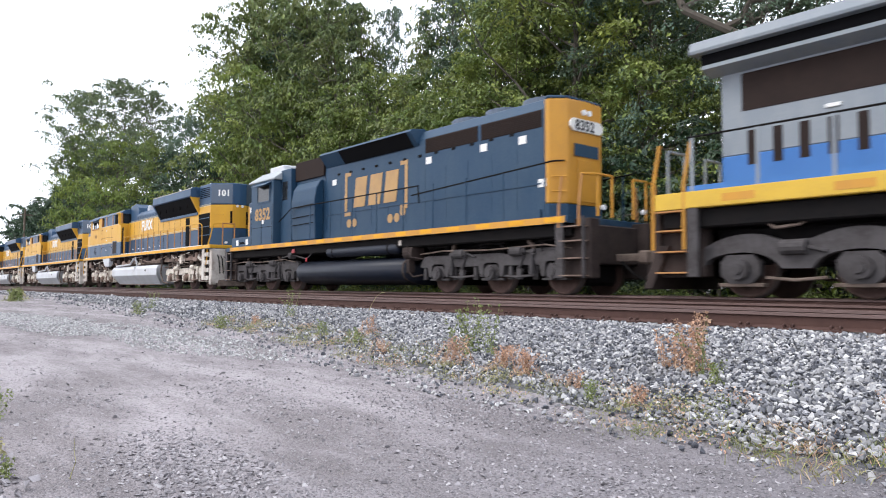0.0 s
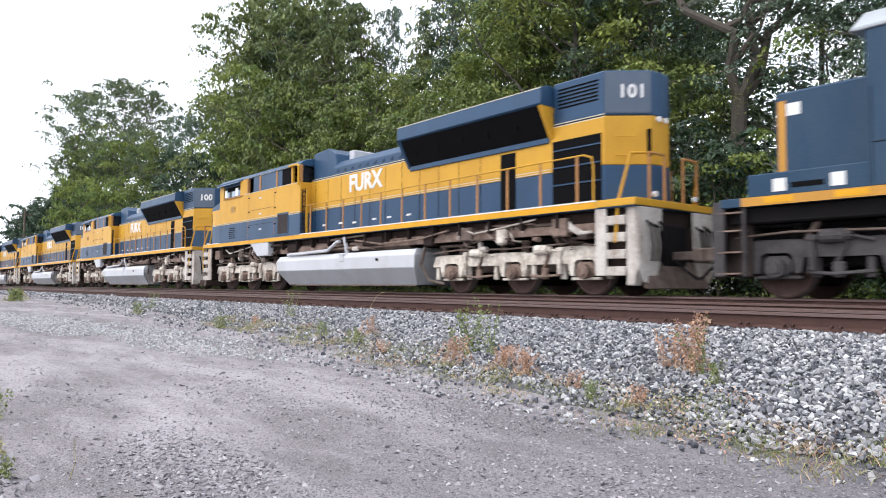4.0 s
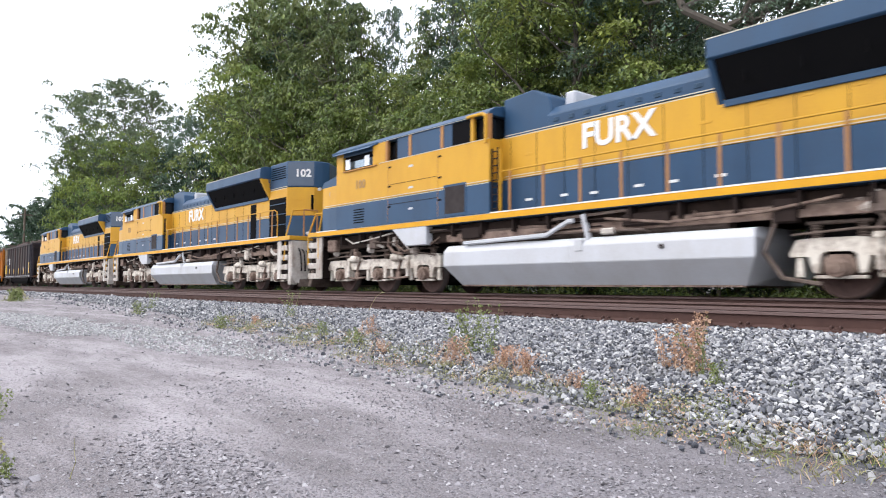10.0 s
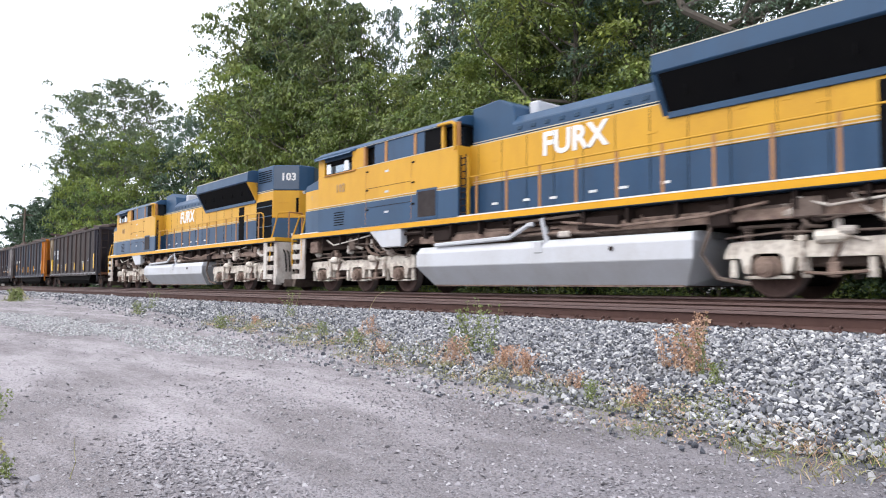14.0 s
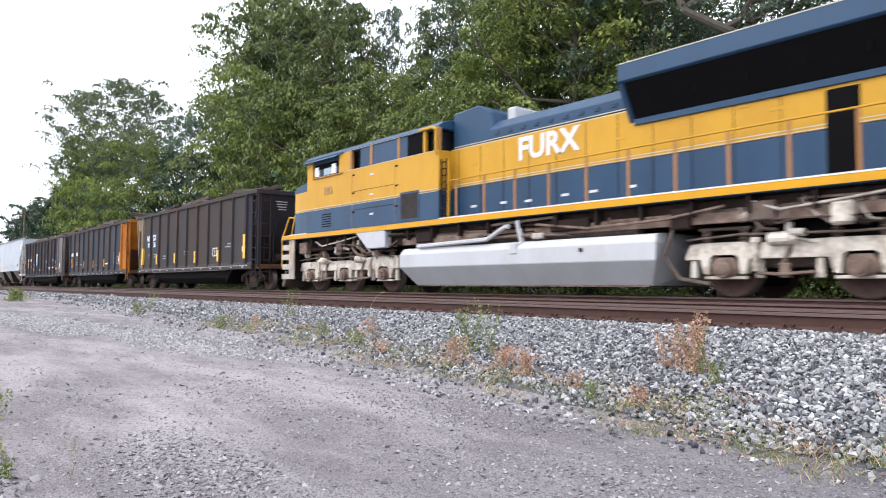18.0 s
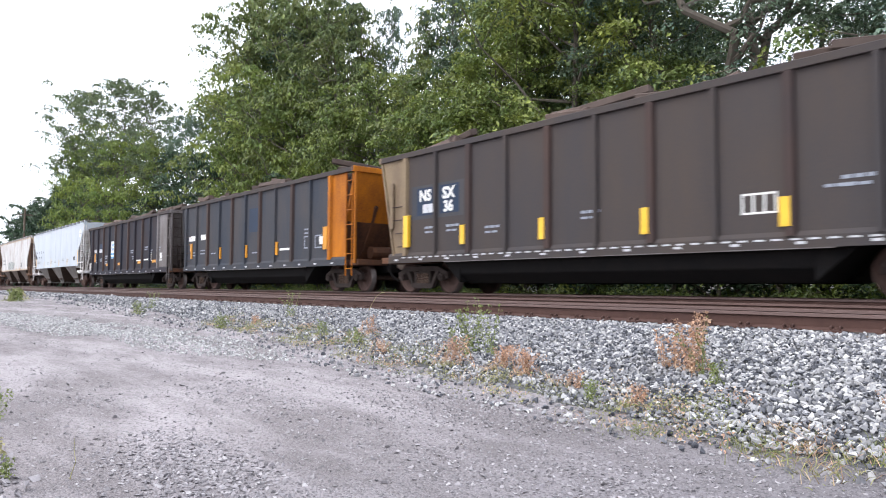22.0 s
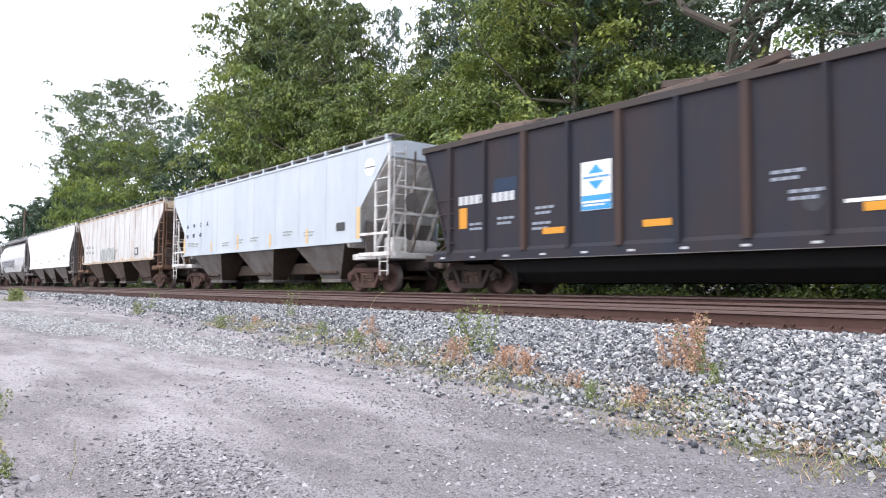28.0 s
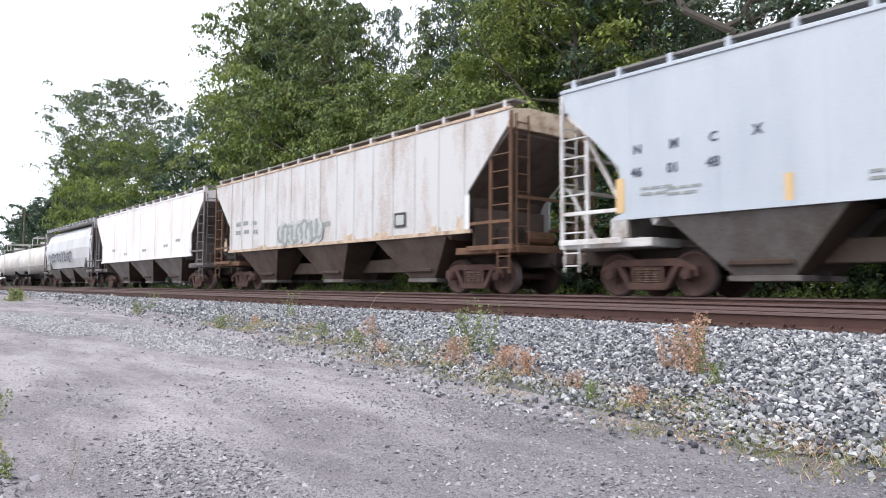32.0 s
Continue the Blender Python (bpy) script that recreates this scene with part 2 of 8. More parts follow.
def cyl(bm, p0, p1, r, seg=10, r2=None, caps=True):
    p0, p1 = Vector(p0), Vector(p1)
    d = p1 - p0
    q = d.to_track_quat("Z", "Y").to_matrix().to_4x4()
    m = Matrix.Translation((p0 + p1) / 2) @ q
    bmesh.ops.create_cone(bm, cap_ends=caps, segments=seg, radius1=r, radius2=r if r2 is None else r2, depth=d.length, matrix=m)
    return bm


def tube(bm, pts, r, seg=6):
    for a, b in zip(pts, pts[1:]):
        cyl(bm, a, b, r, seg)
    for p in pts[1:-1]:
        bmesh.ops.create_icosphere(bm, subdivisions=1, radius=r, matrix=Matrix.Translation(p))
    return bm


def B():
    return bmesh.new()


def letters(text, size, mat, parent, m, label="", name="lettering", spacing=1.0, shear=0.0, thick=0.006):
    cu = bpy.data.curves.new(name, "FONT")
    cu.body, cu.size, cu.extrude, cu.space_character, cu.shear, cu.offset = text, size, thick, spacing, shear, size * 0.032
    cu.resolution_u = 3
    ob = bpy.data.objects.new(name, cu)
    scene.collection.objects.link(ob)
    me = bpy.data.meshes.new_from_object(ob)
    bpy.data.objects.remove(ob)
    me.materials.clear()
    out = part(name, me, mat, parent, label)
    out.matrix_local = m
    return out


def face_side(x, y, z):
    """A pose for writing that stands on the side facing the camera, its left end at x."""
    return pose(x, y, z, 90, 0, 0)


def thing(name, label, category, group="", at=(0, 0, 0), kind=""):
    ob = tagged(new(name), label, category, group, kind)
    ob.location = at
    return ob


# ---- ground ----
def step(a, b, t):
    t = min(1, max(0, (t - a) / (b - a)))
    return t * t * (3 - 2 * t)


def lerp_row(x, rows):
    """Smooth height along the track from pairs (x, value) with falling x."""
    if x >= rows[0][0]:
        return rows[0][1]
    for (xa, va), (xb, vb) in zip(rows, rows[1:]):
        if x >= xb:
            return va + (vb - va) * (x - xa) / (xb - xa)
    return rows[-1][1]


ROAD_Z = ((-3, -0.90), (-7, -0.82), (-11.5, -0.73), (-21, -0.62), (-37, -0.48), (-60, -0.44), (-120, -0.44))
TOE_Y = ((-2, -8.95), (-6, -8.4), (-11.5, -7.6), (-22, -7.0), (-37, -6.4), (-80, -6.2))


def road_z(x, y):
    z = lerp_row(x, ROAD_Z)
    z += 0.025 * noise.noise(Vector((x * 0.35, y * 0.5, 0))) + 0.012 * noise.noise(Vector((x * 1.3, y * 1.7, 3)))
    return z


def ground_z(x, y):
    """Height of the bare ground: gravel road, ballast shoulder, both tracks, and the soil behind."""
    toe = lerp_row(x, TOE_Y) + 0.18 * noise.noise(Vector((x * 0.7, 2.0, 5)))
    if y < toe:
        z = road_z(x, y)
        return z - 0.05 * step(-12.2, -13.2, y - 0.05 * x)
    if y < -5.3:
        k = (y - toe) / (-5.3 - toe)
        return road_z(x, y) * (1 - k) + (-0.335) * k + 0.06 * math.sin(k * math.pi)
    if y < -2.5:
        return -0.335
    if y < -1.5:
        return -0.335 + 0.095 * (y + 2.5)
    if y < 1.6:
        return -0.24
    return -0.24 - 0.55 * step(1.6, 3.6, y) + 0.12 * noise.noise(Vector((x * 0.4, y * 0.4, 9))) + 0.05 * max(0, y - 5)


def grid_sheet(name, xs, ys, mat, f):
    nx, ny = len(xs), len(ys)
    verts = np.array([(x, y, f(x, y)) for x in xs for y in ys])
    i = np.arange(nx - 1)[:, None] * ny + np.arange(ny - 1)[None, :]
    faces = np.stack([i, i + ny, i + ny + 1, i + 1], -1).reshape(-1, 4)
    me = raw_mesh(name, verts, faces)
    me.shade_smooth()
    return part(name, me, mat)


def ground():
    # one sheet: fine near the camera, coarse to the horizon
    xs = np.concatenate([np.linspace(-2500, -260, 10), np.linspace(-240, -62, 40), np.linspace(-60, -16, 90), np.linspace(-15.6, 5, 130), np.linspace(6, 60, 30), np.linspace(90, 2500, 10)])
    ys = np.concatenate([np.linspace(-2500, -40, 12), np.linspace(-34, -14, 16), np.linspace(-13.7, -5.3, 84), np.linspace(-5.1, 4, 24), np.linspace(5, 40, 20), np.linspace(60, 2500, 12)])
    me_ob = grid_sheet("ground", list(xs), list(ys), M_ROAD, ground_z)
    tagged(me_ob, "grey gravel road, ballast bed and soil beside the railway", "ground", kind="structure")
    me = me_ob.data
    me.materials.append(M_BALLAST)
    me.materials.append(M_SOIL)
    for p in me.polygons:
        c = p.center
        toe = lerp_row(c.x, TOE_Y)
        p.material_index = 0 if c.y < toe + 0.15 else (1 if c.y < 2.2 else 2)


ground()


def rail_profile(y, z):
    # (y, z) of a 186 mm rail whose head top lies at z
    h = [(-0.036, 0), (0.036, 0), (0.037, -0.035), (0.010, -0.05), (0.009, -0.15), (0.07, -0.172), (0.076, -0.186), (-0.076, -0.186), (-0.07, -0.172), (-0.009, -0.15), (-0.010, -0.05), (-0.037, -0.035)]
    return [(y + a, z + b) for a, b in h]


def track(name, yc, z, label):
    t = thing(name, label, "railway track", kind="structure")
    for side in (-0.7535, 0.7535):
        r = part("rail", prism(B(), rail_profile(yc + side, z), -420, 160, "x"), M_RAIL, t)
        yr = yc + side
        part("rail_head", prism(B(), [(yr - 0.0385, z - 0.034), (yr - 0.0375, z - 0.004), (yr - 0.030, z + 0.003), (yr + 0.030, z + 0.003), (yr + 0.0375, z - 0.004), (yr + 0.0385, z - 0.034)], -420, 160, "x"), M_HEAD, r, "grey worn rail head")
    rng = random.Random(5)
    tie = bpy.data.meshes.new("tie")
    bm = box(B(), -0.115, 0.115, -1.3, 1.3, -0.18, 0, 0.012)
    bm.to_mesh(tie)
    bm.free()
    tie.materials.append(M_TIE)
    plate = bpy.data.meshes.new("tie_plate")
    bm = box(B(), -0.10, 0.10, -0.21, 0.17, 0, 0.024)
    for s in (-1, 1):
        tube(bm, [(s * 0.05, -0.13, 0.015), (s * 0.05, -0.13, 0.055), (s * 0.05, -0.10, 0.068), (s * 0.05, -0.07, 0.05)], 0.015, 5)
    bm.to_mesh(plate)
    bm.free()
    plate.materials.append(M_RAIL)
    n = 0
    far = []
    x = 2.0
    while x > -140:
        x -= 0.53 + rng.uniform(-0.02, 0.02)
        n += 1
        if n <= 90:
            o = part("tie", tie, M_TIE, t)
            o.matrix_local = pose(x, yc + rng.uniform(-0.03, 0.03), z - 0.202, 0, 0, rng.uniform(-1, 1))
            if yc < -2:
                q = part("tie_plate", plate, M_RAIL, o)
                q.location = (0, -0.7535, 0)
        else:
            far.append(x)
    bm = B()
    for x in far:
        box(bm, x - 0.115, x + 0.115, yc - 1.3, yc + 1.3, z - 0.38, z - 0.202)
    tagged(part("far_ties", bm, M_TIE, t), kind="stuff")
    return t


track("track_main", 0.0, 0.0, "rusty main railway track under the train")
track("track_siding", -4.0, -0.115, "empty rusty siding track with wooden ties")



def loose_rail(y, label):
    """A spare rail that lies on its foot on the ballast between the tracks."""
    z = ground_z(-10, y) + 0.185
    t = thing("spare_rail", label, "rail", "spare rails between the tracks")
    body = part("rail_body", prism(B(), rail_profile(y, z), -150, 60, "x"), M_RAIL, t)
    part("rail_head", prism(B(), [(y - 0.0385, z - 0.034), (y - 0.0375, z - 0.004), (y - 0.030, z + 0.003), (y + 0.030, z + 0.003), (y + 0.0375, z - 0.004), (y + 0.0385, z - 0.034)], -150, 60, "x"), M_OLDHEAD, body)


loose_rail(-2.30, "rusty spare rail lying on the ballast beside the siding")
loose_rail(-1.72, "rusty spare rail lying on the ballast beside the main track")

# ---- trees ----
def stone_shapes(n, rng, corners=10, flat=1.0):
    """Angular broken stones about 1 across: hulls of a few random corners, as (verts, triangles)."""
    out = []
    for _ in range(n):
        p = rng.normal(size=(corners, 3))
        p /= (0.45 * np.max(np.abs(p), axis=1) + 0.55 * np.linalg.norm(p, axis=1))[:, None]
        p *= rng.uniform(0.80, 1.0, (corners, 1)) * 0.52 * np.array([rng.uniform(1.0, 1.3), rng.uniform(0.85, 1.1), rng.uniform(0.65, 0.9) * flat])
        bm = B()
        vs = [bm.verts.new(q) for q in p]
        bmesh.ops.convex_hull(bm, input=vs)
        bmesh.ops.delete(bm, geom=[v for v in bm.verts if not v.link_faces], context="VERTS")
        bmesh.ops.triangulate(bm, faces=bm.faces)
        bm.verts.index_update()
        out.append((np.array([v.co[:] for v in bm.verts]), np.array([[v.index for v in f.verts] for f in bm.faces])))
        bm.free()
    return out


def scatter_stones(name, xy, sizes, z_of, mat, rng, sink=0.3, corners=10, flat=1.0):
    shapes = stone_shapes(14, rng, corners, flat)
    xy, sizes = np.array(xy), np.array(sizes)
    n = len(xy)
    z = np.array([z_of(x, y) for x, y in xy])
    q = rng.normal(size=(n, 4)) * np.array([1, 0.45 * flat, 0.45 * flat, 1])
    q /= np.linalg.norm(q, axis=1)[:, None]
    w, x, y, k = q.T
    m = np.stack([1 - 2 * (y * y + k * k), 2 * (x * y - w * k), 2 * (x * k + w * y), 2 * (x * y + w * k), 1 - 2 * (x * x + k * k), 2 * (y * k - w * x), 2 * (x * k - w * y), 2 * (y * k + w * x), 1 - 2 * (x * x + y * y)], 1).reshape(n, 3, 3)
    at = np.stack([xy[:, 0], xy[:, 1], z + sizes * (0.4 - sink)], 1)
    kind = rng.integers(len(shapes), size=n)
    verts, faces, base = [], [], 0
    for i, (sv, sf) in enumerate(shapes):
        pick = kind == i
        v = np.einsum("nij,kj->nki", m[pick], sv) * sizes[pick][:, None, None] + at[pick][:, None, :]
        verts.append(v.reshape(-1, 3))
        faces.append((sf[None] + (np.arange(pick.sum()) * len(sv))[:, None, None]).reshape(-1, 3) + base)
        base += pick.sum() * len(sv)
    return raw_mesh(name, np.concatenate(verts), np.concatenate(faces))


def leaf_pads(centres, radii, outward, per, leaf, rng):
    """Leafy boughs: each a drooping, ragged umbrella of leaves drawn out away from the trunk, with a few hanging below."""
    n = len(centres) * per
    c, R, o = np.repeat(centres, per, 0), np.repeat(radii, per), np.repeat(outward, per, 0)
    ph = np.repeat(rng.uniform(0, 6.283, len(centres)), per)
    tip = np.repeat(rng.uniform(-0.25, 0.35, len(centres)), per)
    t = np.stack([-o[:, 1], o[:, 0], np.zeros(n)], 1)
    az = rng.uniform(0, 6.283, n)
    rr = np.sqrt(rng.random(n)) * (1 + 0.30 * np.sin(4 * az + ph) + 0.22 * np.sin(7 * az - ph))
    ca, sa = np.cos(az) * rr, np.sin(az) * rr
    under = rng.random(n) < 0.16
    z = 0.34 * (1 - rr ** 2) + tip * ca + rng.normal(size=n) * 0.08
    z = np.where(under, z - rng.uniform(0.1, 0.7, n), z)
    pos = c + o * (ca * 1.3 * R)[:, None] + t * (sa * 0.9 * R)[:, None]
    pos[:, 2] += z * R
    nrm = o * (ca * 0.75)[:, None] + t * (sa * 0.75)[:, None] + rng.normal(size=(n, 3)) * 0.34 + np.array([0, 0, 0.75])
    nrm /= np.linalg.norm(nrm, axis=1)[:, None] + 1e-9
    e = np.cross(nrm, rng.normal(size=(n, 3)))
    e /= np.linalg.norm(e, axis=1)[:, None] + 1e-9
    e[:, 2] -= 0.25
    w = np.cross(nrm, e)
    w /= np.linalg.norm(w, axis=1)[:, None] + 1e-9
    size = leaf * rng.uniform(0.55, 1.4, n)[:, None]
    up = nrm * size * 0.12
    v = np.stack([pos - e * size * 0.5, pos + w * size * 0.27 + up, pos + e * size * 0.5, pos - w * size * 0.27 + up], 1).reshape(-1, 3)
    i = np.arange(n)[:, None] * 4
    f = np.concatenate([i + np.array([[0, 1, 2]]), i + np.array([[0, 2, 3]])], 0)
    return v, f


def leaf_cloud(centres, spreads, per, leaf, rng, droop=0.2):
    """Folded little leaves (two triangles each) in flattened pads round clump centres; most face upwards."""
    n = len(centres) * per
    off = rng.normal(size=(n, 3)) * np.repeat(spreads, per)[:, None] * np.array([1, 1, 0.5])
    c = np.repeat(centres, per, 0) + off
    nrm = rng.normal(size=(n, 3)) * 0.55 + off / (np.repeat(spreads, per)[:, None] * 2.2) + np.array([0, 0, 0.55])
    nrm /= np.linalg.norm(nrm, axis=1)[:, None] + 1e-9
    d = np.cross(nrm, rng.normal(size=(n, 3)))
    d /= np.linalg.norm(d, axis=1)[:, None] + 1e-9
    d[:, 2] -= droop
    s = np.cross(nrm, d)
    s /= np.linalg.norm(s, axis=1)[:, None] + 1e-9
    size = leaf * rng.uniform(0.6, 1.4, n)[:, None]
    up = nrm * size * 0.10
    v = np.stack([c - d * size * 0.5, c + s * size * 0.3 + up, c + d * size * 0.5, c - s * size * 0.3 + up], 1).reshape(-1, 3)
    i = np.arange(n)[:, None] * 4
    f = np.concatenate([i + np.array([[0, 1, 2]]), i + np.array([[0, 2, 3]])], 0)
    return v, f


def limb(bm, p0, p1, r0, r1, rng, bend=0.08, n=4):
    """A tapered, slightly crooked limb; returns its points."""
    p0, p1 = Vector(p0), Vector(p1)
    pts = [p0]
    L = (p1 - p0).length
    for i in range(1, n):
        k = i / n
        pts.append(p0.lerp(p1, k) + Vector(rng.normal(size=3) * bend * L * math.sin(k * math.pi) * 0.6))
    pts.append(p1)
    for i, (a, b) in enumerate(zip(pts, pts[1:])):
        cyl(bm, a, b + (b - a) * 0.03, r0 + (r1 - r0) * i / n, 7 if r0 > 0.1 else 5 if r0 > 0.03 else 3, r0 + (r1 - r0) * (i + 1) / n, False)
    return pts


def tree_kind(seed, height, radius, low, clumps, per, leaf, spread, mat, trunk_r=0.22, fork=0.0):
    """A tree at the origin: (trunk mesh, crown mesh). low: where the crown begins, as a share of the height. fork: height at which the trunk parts in two."""
    rng = np.random.default_rng(seed)
    bm = B()
    top = Vector((rng.normal() * 0.4, rng.normal() * 0.4, height * 0.93))
    spines = [limb(bm, (0, 0, -0.4), top, trunk_r, 0.03, rng, 0.035, 8)]
    if fork:
        bm.clear()
        limb(bm, (0, 0, -0.4), (0, 0, fork), trunk_r, trunk_r * 0.85, rng, 0.02, 5)
        ends = [(-0.24, -0.29, 0.88), (0.13, 0.16, 1.0), (0.32, 0.38, 0.9)]
        spines = [limb(bm, (0, 0, fork - 0.05), (height * a * 0.55, height * b * 0.55, height * c), trunk_r * 0.62, 0.03, rng, 0.07, 8) for a, b, c in ends]
    centres, spreads, outward = [], [], []
    n_limbs = clumps // 4
    for i in range(n_limbs):
        spine = spines[i % len(spines)]
        lo = 0.15 if fork else low * 0.85
        k = lo + (0.985 - lo) * (i + rng.uniform(0, 1)) / n_limbs
        j = min(len(spine) - 2, int(k * (len(spine) - 1)))
        base = spine[j].lerp(spine[j + 1], k * (len(spine) - 1) - j)
        kk = max(0.0, (k - low) / (1 - low))
        reach = radius * (0.24 + 0.86 * math.sin(math.pi * min(1, max(0.05, kk * 0.80 + 0.20)))) * rng.uniform(0.5, 1.22)
        ang = i * 2.4 + rng.uniform(-0.5, 0.5)
        tip = base + Vector((math.cos(ang) * reach, math.sin(ang) * reach, reach * rng.uniform(0.05, 0.65)))
        pts = limb(bm, base, tip, trunk_r * (1 - k) * 0.5 + 0.025, 0.012, rng, 0.12)
        ends = [(pts[-1], 1.0)]
        for _ in range(3):
            q = pts[rng.integers(1, 5)]
            e = q + Vector(rng.normal(size=3) * np.array([1, 1, 0.7])) * (0.5 + reach * 0.25)
            limb(bm, q, e, 0.018, 0.006, rng, 0.1, 2)
            ends.append((e, rng.uniform(0.5, 1.0)))
        for q, w in ends:
            o = np.array([q.x - base.x, q.y - base.y, 0.0]) + rng.normal(size=3) * np.array([0.25, 0.25, 0])
            outward.append(o / (np.linalg.norm(o) + 1e-6))
            centres.append(np.array(q))
            spreads.append(spread * w * rng.uniform(0.75, 1.3) * (1.12 - 0.35 * max(0, k - 0.5)))
    trunk = bpy.data.meshes.new("trunk")
    bm.to_mesh(trunk)
    bm.free()
    trunk.materials.append(M_BARK)
    v, f = leaf_pads(np.array(centres), np.array(spreads), np.array(outward), per, leaf, rng)
    crown = raw_mesh("crown", v, f)
    crown.materials.append(mat)
    return trunk, crown


def plant_tree(kind, x, y, s, sz, turn, label, z=None, group="trees behind the railway"):
    t = thing("tree", label, "tree", group)
    g = ground_z(x, y) if z is None else z
    t.matrix_basis = pose(x, y, g, 0, 0, turn) @ Matrix.Diagonal((s, s, sz, 1))
    part("trunk", kind[0], None, t)
    part("crown", kind[1], None, t)
    return t


KINDS = {
    "broad": tree_kind(11, 15, 4.4, 0.08, 132, 120, 0.25, 1.06, LEAVES[0]),
    "oak": tree_kind(24, 18, 4.6, 0.10, 184, 124, 0.285, 1.05, LEAVES[6], 0.26),
    "tall": tree_kind(12, 20, 4.2, 0.14, 148, 120, 0.25, 1.05, LEAVES[1]),
    "light": tree_kind(13, 12, 4.0, 0.05, 132, 125, 0.255, 1.0, LEAVES[2]),
    "airy": tree_kind(14, 21, 4.0, 0.58, 200, 58, 0.29, 0.84, LEAVES[3]),
    "blue_airy": tree_kind(25, 20, 4.0, 0.42, 132, 95, 0.25, 0.82, LEAVES[7]),
    "slim": tree_kind(15, 19, 2.9, 0.18, 132, 105, 0.245, 0.88, LEAVES[6], 0.16),
    "bush": tree_kind(16, 5.0, 3.0, 0.04, 56, 120, 0.15, 0.72, LEAVES[2], 0.09),
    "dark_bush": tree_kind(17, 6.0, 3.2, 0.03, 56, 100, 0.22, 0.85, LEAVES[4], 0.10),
    "near_broad": tree_kind(18, 15, 4.2, 0.08, 148, 220, 0.175, 1.05, LEAVES[5]),
    "near_tall": tree_kind(19, 19, 3.9, 0.12, 148, 215, 0.175, 1.05, LEAVES[7]),
    # back and deep carry the shade-dark leaves, a backdrop between lighter crowns
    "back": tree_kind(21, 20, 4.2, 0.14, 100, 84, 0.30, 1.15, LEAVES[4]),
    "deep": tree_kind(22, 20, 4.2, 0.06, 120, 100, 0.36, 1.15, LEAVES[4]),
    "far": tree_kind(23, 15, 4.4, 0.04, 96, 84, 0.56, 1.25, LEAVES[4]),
    "near_airy": tree_kind(20, 18, 3.6, 0.25, 116, 170, 0.13, 0.78, LEAVES[3]),
    "forked": tree_kind(26, 17, 3.0, 0.30, 96, 120, 0.14, 0.72, LEAVES[7], 0.30, 7.0),
}
TREE_LABELS = {
    "broad": "broad deciduous tree with dense mid-green foliage", "tall": "tall deciduous tree with dark green foliage",
    "light": "bushy tree with yellowish light green leaves", "airy": "tall thin tree with airy grey-green foliage",
    "slim": "slender tall tree with mid-green foliage", "bush": "light green shrub at the foot of the trees",
    "dark_bush": "shrub at the foot of the trees with leaves coloured dark as shade",
    "deep": "deciduous tree among its neighbours with leaves coloured dark as shade", "far": "broad dark green tree far down the line",
    "oak": "massive deciduous tree with layered green foliage", "blue_airy": "tall open-crowned tree with bluish green leaves",
    "forked": "old tree with a forked trunk and thin foliage",
    "back": "tall deciduous tree with dark green foliage", "near_airy": "tall thin tree with airy grey-green foliage",
    "near_broad": "broad deciduous tree with dense yellowish green foliage", "near_tall": "tall deciduous tree with mid-green foliage"}

